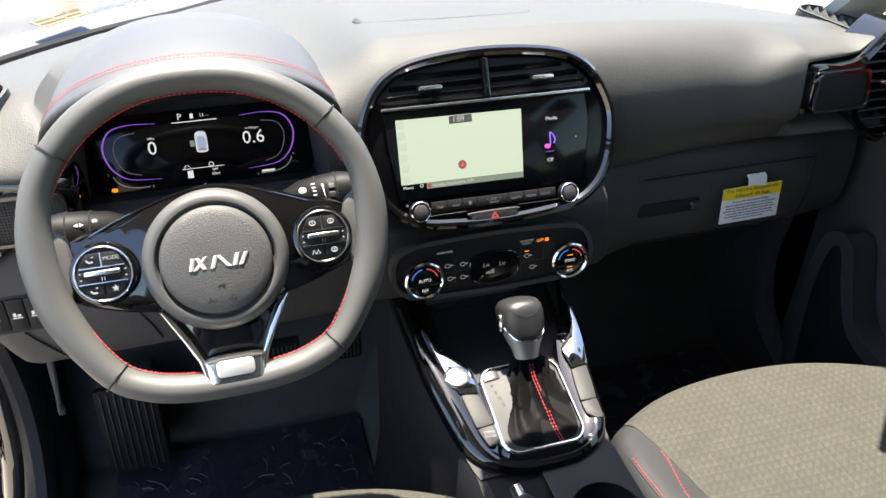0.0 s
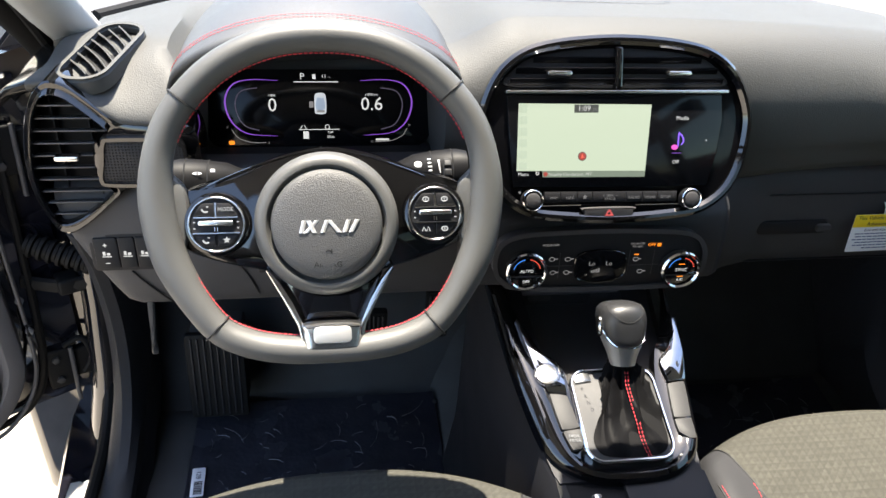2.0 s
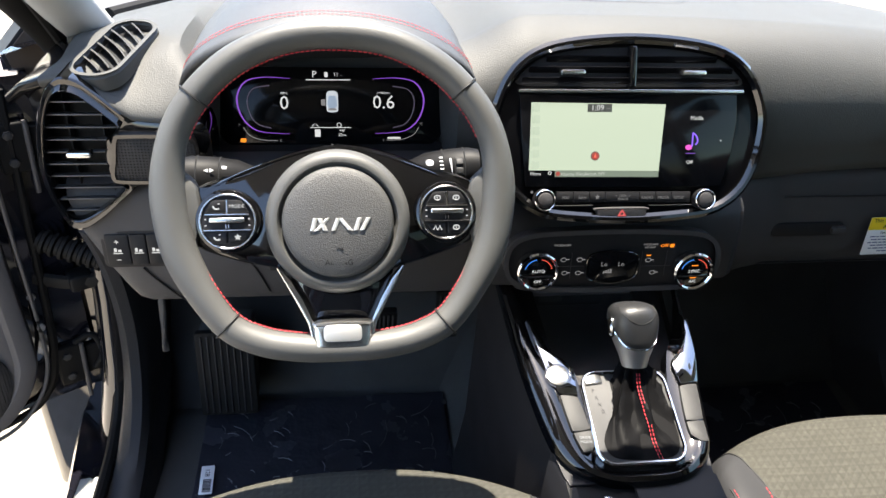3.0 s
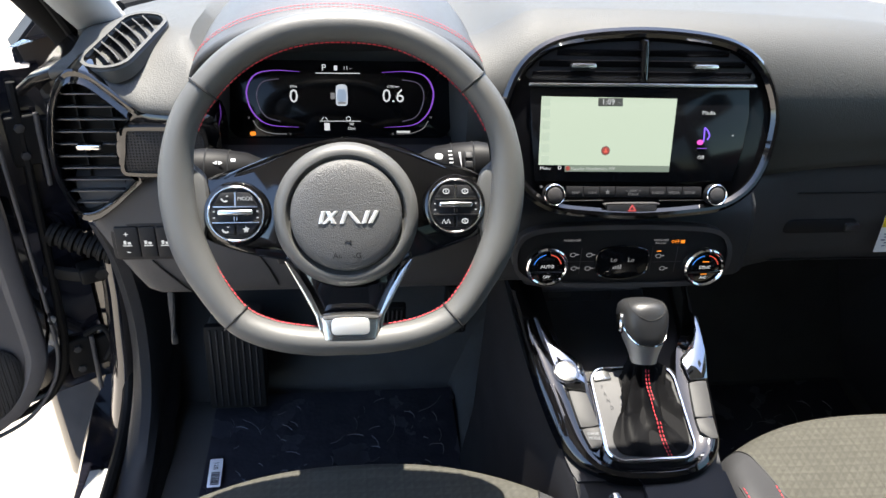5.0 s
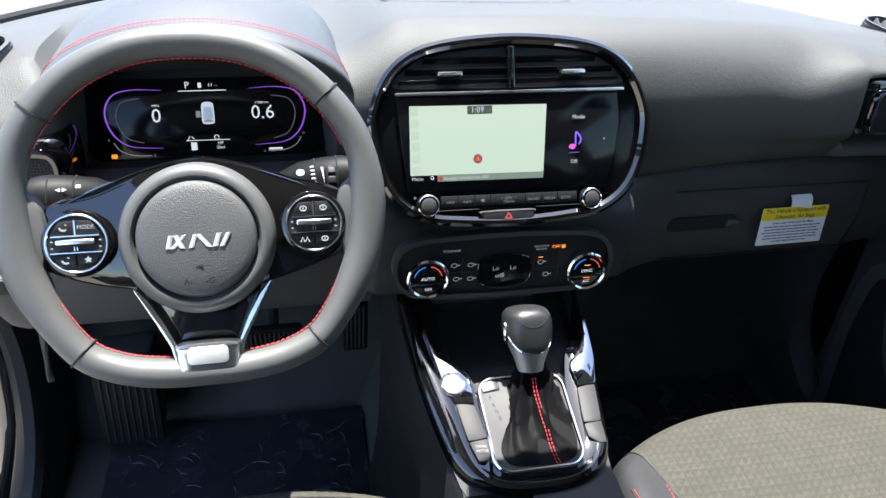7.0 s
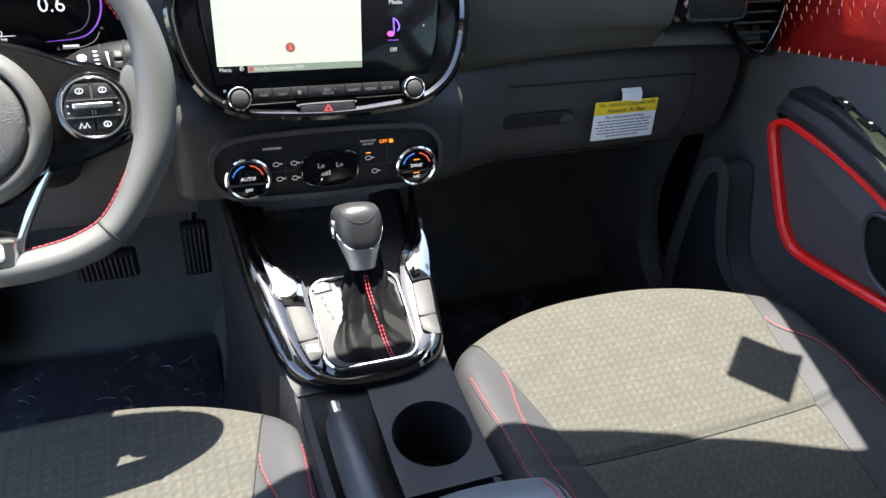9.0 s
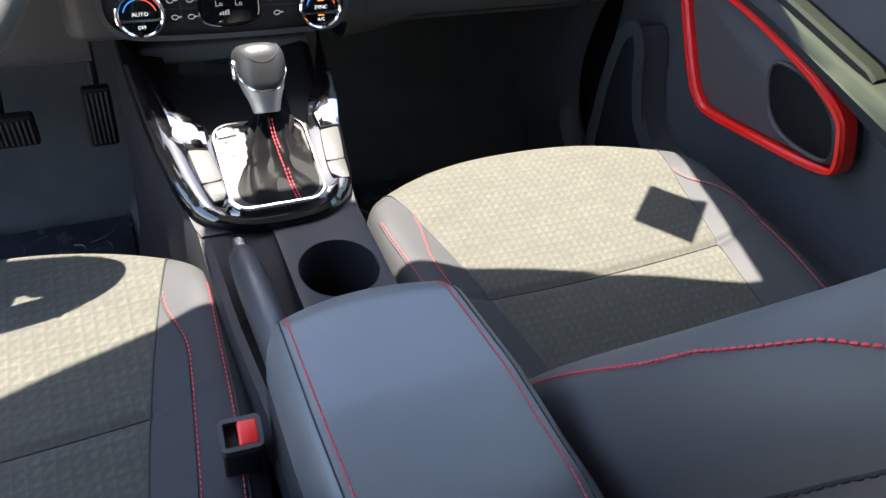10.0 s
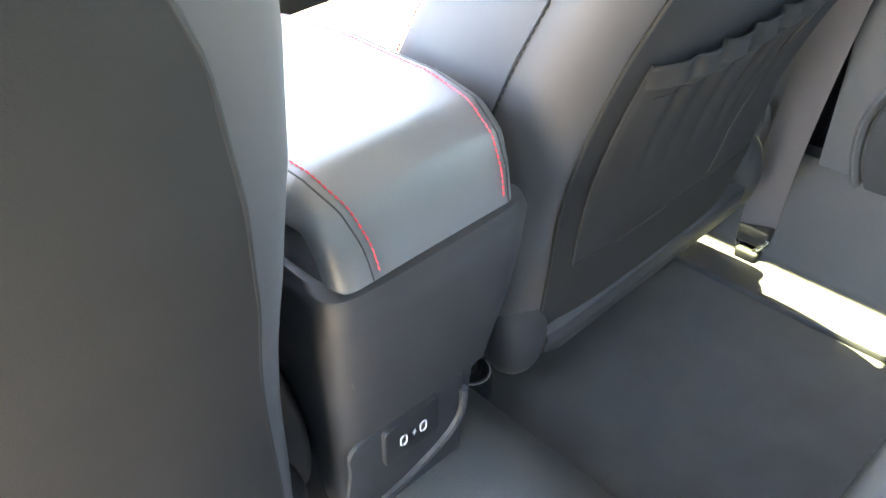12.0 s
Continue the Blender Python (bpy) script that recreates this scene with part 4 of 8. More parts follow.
bar(bm, F_CLUSTER, -0.028, 0.024, -0.0270, -0.0262, 0.001)
part("rule_line", bm, WHITE, clu)
bm = bmesh.new()
bar(bm, F_CLUSTER, -0.0085, -0.0045, 0.0370, 0.043, 0.001)
part("fuel_symbol", bm, WHITE, clu)
bm = bmesh.new()
bar(bm, F_CLUSTER, -0.0225, -0.0155, -0.0385, -0.029, 0.001)
part("phone_symbol", bm, WHITE, clu)
bm = bmesh.new()
for a, c in (((-0.026, -0.0255), (-0.023, -0.0215)), ((-0.018, -0.0255), (-0.021, -0.0215))):
    tube([F_CLUSTER @ Vector((*a, 0.001)), F_CLUSTER @ Vector((*c, 0.001))], 0.0005, 4, bm=bm)
part("lane_symbol", bm, WHITE, clu)
part("stop_symbol", ring_plate(circle(0.0032, 16, 0.0085, -0.0235), circle(0.0023, 16, 0.0085, -0.0235), F_CLUSTER, 0.0006, z=0.001), WHITE, clu)
pane("warning_lamp", rrect(0.007, 0.005, 0.0015, cx=-0.113, cy=-0.0425), F_CLUSTER, ORANGE, clu, 0.0008, 0.001)
bm = bmesh.new()
bar(bm, F_CLUSTER, 0.071, 0.088, -0.0415, -0.039, 0.001)
part("temperature_bar", bm, WHITE, clu)
car = pane("car_symbol", smooth_loop([(-0.008, 0.018), (0.0, 0.0205), (0.008, 0.018), (0.0095, 0.008), (0.0095, -0.008), (0.008, -0.013), (0.0, -0.0145), (-0.008, -0.013), (-0.0095, -0.008), (-0.0095, 0.008)], 4), at(F_CLUSTER, 0.0005, 0.004) @ Matrix.Scale(0.78, 4), lit("car_body_symbol", (0.62, 0.68, 0.75), 0.5), clu, 0.0008, 0.001)
pane("roof_symbol", smooth_loop([(-0.006, 0.011), (0, 0.0125), (0.006, 0.011), (0.007, -0.006), (-0.007, -0.006)], 4), at(F_CLUSTER, 0.0005, 0.004) @ Matrix.Scale(0.78, 4), lit("car_roof_symbol", (0.35, 0.45, 0.6), 0.45), clu, 0.0008, 0.0018)
bm = bmesh.new()
bar(bm, at(F_CLUSTER, 0.0005, 0.004) @ Matrix.Scale(0.78, 4), -0.0065, 0.0065, -0.0112, -0.0078, 0.0018)
bar(bm, at(F_CLUSTER, -0.0105, 0.006) @ Matrix.Scale(0.78, 4), -0.004, 0.003, -0.006, 0.004, 0.001)
part("open_door_symbol", bm, DIM, clu)


# ---- driver side vent and speaker, mirrored for the passenger ----
def by_angle(loop, mid, n):
    """A closed loop as n points at even angles round mid."""
    out = []
    for k in range(n):
        way = Vector((math.cos(2 * math.pi * k / n), math.sin(2 * math.pi * k / n)))
        best = 0.0
        for a, b in zip(loop, loop[1:] + loop[:1]):
            e, o = b - a, a - mid
            det = way.x * -e.y + e.x * way.y
            if abs(det) < 1e-12:
                continue
            r, u = (o.x * -e.y + e.x * o.y) / det, (way.x * o.y - way.y * o.x) / det
            if 0 <= u <= 1 and r > best:
                best = r
        out.append(mid + way * best)
    return out


def end_vent(sx, y0, dz, label):
    m = pose(0, y0, dz, 90) if sx < 0 else pose(2 * CX - 0.02, y0, dz, 90) @ Matrix.Diagonal((-1, 1, 1, 1))
    o = m @ Vector((-0.62, 1.14, 0))
    v = thing("end_vent", o, label, "air vent", "dashboard end vents")
    outer = smooth_loop([(-0.634, 1.233), (-0.617, 1.230), (-0.599, 1.215), (-0.579, 1.195), (-0.562, 1.184), (-0.52, 1.180), (-0.49, 1.178), (-0.484, 1.14), (-0.492, 1.106), (-0.53, 1.104), (-0.564, 1.104), (-0.589, 1.086), (-0.615, 1.062), (-0.640, 1.045), (-0.657, 1.049), (-0.670, 1.082), (-0.676, 1.119), (-0.672, 1.161), (-0.663, 1.194), (-0.650, 1.221)], 4)
    inner = smooth_loop([(-0.634, 1.217), (-0.618, 1.213), (-0.604, 1.201), (-0.589, 1.186), (-0.581, 1.174), (-0.594, 1.164), (-0.600, 1.146), (-0.600, 1.125), (-0.593, 1.111), (-0.584, 1.103), (-0.607, 1.081), (-0.632, 1.065), (-0.647, 1.061), (-0.656, 1.068), (-0.664, 1.094), (-0.666, 1.125), (-0.662, 1.155), (-0.655, 1.187), (-0.645, 1.208)], 4)
    mid = Vector((-0.622, 1.140))
    out_r, in_r = by_angle(outer, mid, 96), by_angle(inner, mid, 96)
    bm = bmesh.new()
    rings(bm, [[m @ Vector((a.x + (b.x - a.x) * t, a.y + (b.y - a.y) * t, z)) for a, b in zip(out_r, in_r)] for t, z in ((0, -0.06), (0, -0.006), (0.06, -0.001), (0.2, 0.001), (0.55, 0.0), (0.72, 0.003), (0.86, 0.006), (0.95, 0.005), (1.0, 0.001), (1.0, -0.035))], False, False)
    part("vent_housing", bm, GLOSS, v)
    part("vent_well", plate(inset(inner, -0.001), m, 0.003, 0.0005, z=-0.030), RUBBER, v)
    for k in range(10):
        z = 1.070 + 0.0148 * k
        xs_ = [q.x for q in in_r if abs(q.y - z) < 0.006]
        if len(xs_) < 2:
            continue
        x0, x1 = min(xs_) + 0.001, max(xs_) - 0.001
        bm = bmesh.new()
        box(bm, x0, x1, -0.005, 0.005, -0.0009, 0.0009, 0.0004, m=m @ pose(0, z, -0.007, 84))
        part("slat", bm, VENT, v)
    for x in (-0.640, -0.603):
        ys_ = [q.y for q in in_r if abs(q.x - x) < 0.008]
        bm = bmesh.new()
        box(bm, x - 0.0008, x + 0.0008, min(ys_) + 0.002, max(ys_) - 0.002, -0.028, -0.016, 0.0003, m=m)
        part("vane", bm, DARK, v)
    bm = plate(rrect(0.027, 0.0065, 0.003, cx=-0.6275, cy=1.1445), m, 0.012, 0.002, z=0.008)
    part("vent_tab", bm, SILVER, v, "satin silver vent tab")
    gl = smooth_loop([(-0.585, 1.164), (-0.575, 1.168), (-0.515, 1.167), (-0.50, 1.160), (-0.498, 1.140), (-0.50, 1.118), (-0.515, 1.112), (-0.582, 1.112), (-0.594, 1.118), (-0.590, 1.140)], 5)
    part("speaker_grille", plate(inset(gl, 0.001), m, 0.010, 0.001, z=0.0085), GRILLE, v)
    # Frame's light is set by colour: passenger side bright, driver side dark.
    part("grille_frame", ring_plate(inset(gl, -0.0008), inset(gl, 0.0010), m, 0.012, z=0.0105), BLADE if sx > 0 else GLOSS, v)
    return v


end_vent(-1, 0.895, 0.0, "gloss black end vent with silver tab and speaker grille")
end_vent(1, 0.897, 0.038, "gloss black end vent beside the passenger door")

# switches below the driver vent
sw = thing("switch_panel", (-0.59, 0.903, 1.008), "row of black dash switches with white symbols", "switch panel")
F_SW = pose(-0.590, 0.9035, 1.013, 88)
part("switch_frame", plate(rrect(0.095, 0.052, 0.008, cx=0.008), F_SW, 0.01, 0.002, z=0.002), DARK, sw)
for x0, x1 in ((-0.0345, -0.0062), (-0.0055, 0.0140), (0.0147, 0.0345)):
    c = (x0 + x1) / 2
    b_ = part("switch_button", plate(rrect(x1 - x0, 0.043, 0.003, cx=c), F_SW, 0.008, 0.0015, z=0.0045), DARK, sw)
    bm = bmesh.new()
    bar(bm, F_SW, c - 0.0055, c + 0.0055, -0.0045, -0.0035, 0.0052)
    bar(bm, F_SW, c - 0.0042, c - 0.0012, -0.002, 0.0030, 0.0052)
    bar(bm, F_SW, c + 0.0004, c + 0.0042, -0.002, 0.0010, 0.0052)
    if x0 < -0.02:
        bar(bm, F_SW, c - 0.0025, c + 0.0025, 0.0115, 0.0123, 0.0052)
        bar(bm, F_SW, c - 0.0004, c + 0.0004, 0.0094, 0.0144, 0.0052)
        bar(bm, F_SW, c - 0.0025, c + 0.0025, -0.0135, -0.0127, 0.0052)
    part("symbol", bm, WHITE, b_)


# ---- infotainment unit ----
info = thing("infotainment_unit", (0.016, 0.88, 1.06), "oval gloss black infotainment unit with map screen and vents", "infotainment unit")
half = [(0.076, 0.1355), (0.122, 0.1225), (0.153, 0.096), (0.171, 0.055), (0.172, 0.02), (0.162, -0.022), (0.143, -0.053), (0.11, -0.074), (0.066, -0.081)]
BEZ = smooth_loop([(-0.008, 0.141)] + [(x - 0.008, y) for x, y in half] + [(-0.008, -0.0845)] + [(-0.008 - x, y) for x, y in half[::-1]], 6)
part("bezel", ring_plate(BEZ, inset(BEZ, 0.012), F_INFO, 0.016, z=0.009), GLOSS, info, "thick gloss black bezel ring")
part("face_plate", plate(inset(BEZ, 0.004), F_INFO, 0.05, 0.003, z=0.0), SATIN, info)
vent_loop = [q + Vector((-0.009, -0.004)) for q in smooth_loop([(-0.138, 0.086), (-0.128, 0.104), (-0.105, 0.118), (-0.06, 0.126), (0, 0.129), (0.06, 0.126), (0.105, 0.118), (0.128, 0.104), (0.138, 0.086), (0.07, 0.084), (0, 0.083), (-0.07, 0.084)], 5)]
part("vent_well", plate(vent_loop, F_INFO, 0.002, 0.0005, z=0.0012), DARK, info)
for sx in (-1, 1):
    for y, x1 in ((0.0865, 0.134), (0.0990, 0.126), (0.1115, 0.105)):
        bm = bmesh.new()
        box(bm, min(sx * 0.006, sx * x1), max(sx * 0.006, sx * x1), -0.004, 0.004, -0.001, 0.001, 0.0004, m=F_INFO @ pose(-0.009, y, 0.003, 30))
        part("slat", bm, SATIN, info)
    part("vent_tab", plate(rrect(0.030, 0.006, 0.0028, cx=-0.0095 + sx * 0.0745, cy=0.0955), F_INFO, 0.012, 0.002, z=0.013), SILVER, info, "satin silver vent tab")
part("vent_divider", plate(rrect(0.009, 0.049, 0.003, cx=-0.0108, cy=0.1020), F_INFO, 0.014, 0.003, z=0.012), GLOSS, info)
part("silver_strip", plate(rrect(0.279, 0.0045, 0.0018, cx=-0.009, cy=0.0740), F_INFO, 0.01, 0.0015, z=0.010), SILVER, info, "thin satin silver trim strip")
scr = part("screen", plate(smooth_loop([(-0.146, 0.0705), (0, 0.0710), (0.123, 0.0705), (0.125, 0.04), (0.120, 0.0), (0.108, -0.040), (0, -0.040), (-0.138, -0.038), (-0.143, 0.02)], 1), F_INFO, 0.008, 0.001, z=0.006), SCREEN, info, "wide black glass touch screen")
FS = F_INFO @ pose(-0.018, 0, 0.0065)
pane("map_picture", [Vector((-0.114, 0.061)), Vector((-0.116, -0.0185)), Vector((0.0455, -0.0205)), Vector((0.051, 0.059))], FS, MAPLIT, scr, 0.0006)
pane("map_bar", [Vector((-0.084, -0.0185)), Vector((-0.084, -0.0265)), Vector((0.045, -0.028)), Vector((0.0455, -0.0205))], FS, MAPBAR, scr, 0.0006)
pane("clock_plate", rrect(0.030, 0.0095, 0.0005, cx=-0.031, cy=0.0545), FS, lit("clock_plate", (0.12, 0.13, 0.12), 0.35), scr, 0.0006, 0.0004)
text("1:09", 0.0095, at(FS, -0.034, 0.0545, 0.0009), WHITE, scr)
text("PM", 0.004, at(FS, -0.0205, 0.0533, 0.0009), DIM, scr)
text("Menu", 0.0058, at(FS, -0.108, -0.0225, 0.0009), WHITE, scr)
part("search_symbol", ring_plate(circle(0.0022, 14, -0.0905, -0.0218), circle(0.0014, 14, -0.0905, -0.0218), FS, 0.0005, z=0.0009), WHITE, scr)
text("Nearby Henderson, NV", 0.0056, at(FS, -0.077, -0.0234, 0.0009), lit("bar_text", (0.7, 0.75, 0.7), 0.45), scr, "LEFT")
pane("position_dot", circle(0.0055, 20, -0.035, -0.002), FS, lit("dot_grey", (0.2, 0.16, 0.15), 0.4), scr, 0.0006, 0.0004)
pane("position_dot", circle(0.0045, 20, -0.035, -0.002), FS, REDLIT, scr, 0.0006, 0.0007)
pane("position_arrow", [Vector((-0.037, -0.0045)), Vector((-0.035, -0.0035)), Vector((-0.033, -0.0045)), Vector((-0.035, 0.0015))], FS, lit("arrow_red", (0.9, 0.15, 0.1), 0.6), scr, 0.0006, 0.001)
pane("bar_dot", circle(0.0028, 14, -0.0805, -0.0228), FS, REDLIT, scr, 0.0006, 0.0007)
for k in range(6):
    pane("map_tile", rrect(0.010, 0.010, 0.002, cx=-0.1085, cy=0.055 - 0.0135 * k), FS, lit("map_tile", (0.50, 0.60, 0.475), 0.62), scr, 0.0004, 0.0004)
text("Media", 0.0068, at(FS, 0.091, 0.0425, 0.0006), WHITE, scr)
text("Off", 0.0064, at(FS, 0.084, -0.0105, 0.0006), WHITE, scr)
pane("note_head", circle(0.0042, 16, 0.0825, 0.0075, ry=0.0032), FS, PINK, scr, 0.0006, 0.0002)
bm = tube([FS @ Vector((0.0865, 0.0085, 0.0003)), FS @ Vector((0.0872, 0.025, 0.0003))], 0.0009, 6)
tube(smooth_loop([FS @ Vector((0.0872, 0.025, 0.0003)), FS @ Vector((0.0915, 0.021, 0.0003)), FS @ Vector((0.0935, 0.015, 0.0003)), FS @ Vector((0.091, 0.0105, 0.0003))], 4, False), 0.0009, 6, bm=bm)
part("note_stem", bm, VIOLET, scr)
bm = bmesh.new()
bar(bm, FS, 0.079, 0.091, 0.0, 0.0008, 0.0004)
part("note_shadow", bm, PURPLE, scr)
pane("page_dot", circle(0.0009, 10, 0.1235, 0.0155), FS, WHITE, scr, 0.0005)
FB = F_INFO @ pose(-0.018, 0, 0.0)
for x, y in ((-0.097, -0.0535), (0.1045, -0.0555)):
    kb = part("knob", plate(circle(0.0128, 32, x, y), FB, 0.012, 0.002, z=0.013), DARK, info, "black knurled volume knob")
    part("knob_ring", ring_plate(circle(0.0128, 32, x, y), circle(0.0112, 32, x, y), FB, 0.003, z=0.0145), CHROME, kb)
    part("knob_cap", plate(circle(0.0095, 28, x, y), FB, 0.01, 0.003, z=0.0155), PLASTIC, kb)
for x0, x1 in ((-0.081, -0.0605), (-0.060, -0.040), (-0.0395, -0.0205), (-0.020, 0.0225), (0.023, 0.0435), (0.044, 0.0635), (0.064, 0.0885)):
    part("media_button", plate([Vector((x0, -0.0580 - 0.012 * x0)), Vector((x1, -0.0580 - 0.012 * x1)), Vector((x1, -0.0452 - 0.012 * x1)), Vector((x0, -0.0452 - 0.012 * x0))], FB, 0.006, 0.0006, z=0.005), DARK, info)
for t_, x in (("MAP", -0.0695), ("NAV", -0.049), ("RADIO", 0.033), ("MEDIA", 0.0535), ("SETUP", 0.0735)):
    text(t_, 0.0048, at(FB, x, -0.052 - 0.0007 * (x + 0.07) / 0.07, 0.0056), DIM, info)
text("<  SEEK  >", 0.0044, at(FB, 0.002, -0.0505, 0.0056), DIM, info)
text("TRACK", 0.0044, at(FB, 0.002, -0.0545, 0.0056), DIM, info)
star = [Vector((-0.03 + (0.0034 if k % 2 == 0 else 0.0015) * math.sin(math.pi * k / 5), -0.0515 + (0.0034 if k % 2 == 0 else 0.0015) * math.cos(math.pi * k / 5))) for k in range(10)]
pane("star_symbol", star[::-1], FB, DIM, info, 0.0005, 0.0056)
pane("power_symbol", circle(0.0016, 12, -0.1115, -0.0445), FB, DIM, info, 0.0005, 0.0052)
hz = part("hazard_button", plate(smooth_loop([(-0.030, -0.0645), (0.030, -0.0645), (0.032, -0.069), (0.025, -0.0785), (-0.024, -0.0785), (-0.031, -0.069)], 3), FB, 0.012, 0.002, z=0.008), PLASTIC, info)
tri = [Vector((-0.0052, -0.0748)), Vector((0.0062, -0.0748)), Vector((0.0005, -0.0662))]
part("hazard_triangle", ring_plate(tri, [Vector((0.0005, -0.0720)) + (q - Vector((0.0005, -0.0720))) * 0.45 for q in tri], FB, 0.0008, z=0.0087), lit("hazard_red", (0.85, 0.12, 0.12), 0.5), hz)
part("chrome_line", tube([FB @ Vector((x, -0.0615, 0.0045)) for x in np.linspace(-0.115, -0.035, 6)], 0.0006, 6), SILVER, info)
part("chrome_line", tube([FB @ Vector((x, -0.0625, 0.0045)) for x in np.linspace(0.035, 0.118, 6)], 0.0006, 6), SILVER, info)


# ---- climate panel ----
clim = thing("climate_panel", (0.006, 0.85, 0.975), "black climate control panel with two silver-ringed knobs", "climate panel")
CO = smooth_loop([(-0.140, 0.008), (-0.134, 0.034), (-0.108, 0.046), (-0.05, 0.049), (0, 0.0495), (0.05, 0.048), (0.108, 0.043), (0.13, 0.028), (0.136, 0.002), (0.126, -0.022), (0.10, -0.028), (0, -0.0285), (-0.10, -0.0245), (-0.13, -0.014)], 5)
part("panel_frame", ring_plate(inset(CO, -0.004), CO, F_CLIM, 0.02, z=0.010), PLASTIC, clim)
part("panel_face", plate(CO, F_CLIM, 0.03, 0.002, z=0.006), DARK, clim)
for x, y, up_t, lo_t in ((-0.1025, 0.002, "AUTO", "OFF"), (0.103, -0.0035, "SYNC", "A/C")):
    kb = part("climate_knob", plate(circle(0.0255, 40, x, y), F_CLIM, 0.02, 0.003, z=0.016), DARK, clim, "round knob with chrome ring")
    part("knob_ring", ring_plate(circle(0.0265, 40, x, y), circle(0.0222, 40, x, y), F_CLIM, 0.012, z=0.021), CHROME, kb)
    part("knob_face", plate(circle(0.0222, 40, x, y), F_CLIM, 0.004, 0.001, z=0.0175), GLOSS, kb)
    bm = bmesh.new()
    bar(bm, F_CLIM, x - 0.0215, x + 0.0215, y - 0.0068, y - 0.0042, 0.0195, 0.003)
    part("knob_bridge", bm, CHROME, kb)
    for a0, a1, mm in ((100, 165, lit("cold_arc", (0.05, 0.25, 0.8), 0.45)), (15, 80, lit("warm_arc", (0.8, 0.1, 0.06), 0.45))):
        part("temperature_arc", tube([F_CLIM @ Vector((x + 0.0175 * math.cos(radians(a)), y + 0.0175 * math.sin(radians(a)), 0.0178)) for a in np.linspace(a0, a1, 8)], 0.0007, 5), mm, kb)
    text(up_t, 0.0062, at(F_CLIM, x, y + 0.001, 0.0182), WHITE, kb)
    text(lo_t, 0.0055, at(F_CLIM, x, y - 0.0135, 0.0182), WHITE, kb)
    if x > 0:
        bm = bmesh.new()
        bar(bm, F_CLIM, x - 0.004, x + 0.004, y + 0.0085, y + 0.0095, 0.0182)
        bar(bm, F_CLIM, x - 0.004, x + 0.004, y - 0.0090, y - 0.0080, 0.0182)
        part("indicator", bm, ORANGE, kb)
DO = smooth_loop([(-0.034, 0.004), (-0.03, 0.019), (-0.01, 0.0245), (0.01, 0.0245), (0.03, 0.019), (0.034, 0.003), (0.03, -0.013), (0.01, -0.0195), (-0.01, -0.0195), (-0.03, -0.013)], 5)
dsp = part("display_oval", plate([q + Vector((-0.004, 0)) for q in DO], F_CLIM, 0.01, 0.002, z=0.010), SCREEN, clim)
part("display_ring", ring_plate([q + Vector((-0.004, 0)) for q in inset(DO, -0.0012)], [q + Vector((-0.004, 0)) for q in inset(DO, 0.0006)], F_CLIM, 0.003, z=0.0112), GLOSS, clim)
text("Lo", 0.0085, at(F_CLIM, -0.0155, 0.007, 0.0106), DIM, dsp)
text("Lo", 0.0085, at(F_CLIM, 0.007, 0.0065, 0.0106), DIM, dsp)
bm = bmesh.new()
for k in range(4):
    bar(bm, F_CLIM, -0.0155 + 0.003 * k, -0.0135 + 0.003 * k, -0.006, -0.003 + 0.001 * k, 0.0104)
part("fan_bars", bm, DIM, dsp)
text("PASSENGER", 0.0042, at(F_CLIM, -0.071, 0.033, 0.0066), DIM, clim)
text("PASSENGER", 0.0038, at(F_CLIM, 0.044, 0.0315, 0.0066), DIM, clim)
text("AIR BAG", 0.0038, at(F_CLIM, 0.044, 0.0275, 0.0066), DIM, clim)
text("OFF", 0.0062, at(F_CLIM, 0.063, 0.0292, 0.0066), ORANGE, clim)
bm = bmesh.new()
bar(bm, F_CLIM, 0.0705, 0.0755, 0.0268, 0.0312, 0.0066)
bar(bm, F_CLIM, 0.041, 0.047, 0.0155, 0.0166, 0.0066)
part("indicator", bm, ORANGE, clim)
for x, y in ((-0.068, 0.013), (-0.047, 0.0125), (-0.065, -0.006), (-0.047, -0.0065), (0.044, 0.0095), (0.052, -0.0085)):
    bm = bmesh.new()
    tube([F_CLIM @ Vector((x + 0.0036 * math.cos(a), y + 0.0026 * math.sin(a), 0.0066)) for a in np.linspace(0, 2 * math.pi, 12, endpoint=False)], 0.0005, 4, closed=True, bm=bm, up=(0, 1, 0))
    bar(bm, F_CLIM, x + 0.003, x + 0.0075, y - 0.0006, y + 0.0006, 0.0066)
    part("symbol", bm, DIM, clim)
for x0, x1, y0, y1 in ((-0.0578, -0.0572, -0.014, 0.022), (0.0347, 0.0353, -0.014, 0.022), (0.0677, 0.0683, -0.014, 0.022), (-0.076, -0.040, 0.0028, 0.0034), (0.032, 0.076, 0.0004, 0.0010)):
    bm = bmesh.new()
    bar(bm, F_CLIM, x0, x1, y0, y1, 0.0064)
    part("button_joint", bm, PLASTIC, clim)


# ---- steering wheel ----
wheel = thing("steering_wheel", F_WHEEL @ Vector((0, 0, -0.06)), "flat-bottomed black leather steering wheel with red inner stitching", "steering wheel")
W = F_WHEEL
hw = [(0.05, 0.1525), (0.095, 0.1325), (0.129, 0.1020), (0.1505, 0.068), (0.1595, 0.028), (0.1580, -0.018), (0.1455, -0.064), (0.113, -0.1175), (0.080, -0.1380), (0.040, -0.1465)]
WL = smooth_loop([(0.001, 0.158)] + [(x + 0.001, y) for x, y in hw] + [(0.001, -0.1478)] + [(0.001 - x, y) for x, y in hw[::-1]], 8)
bm = bmesh.new()
n = len(WL)
loops = []
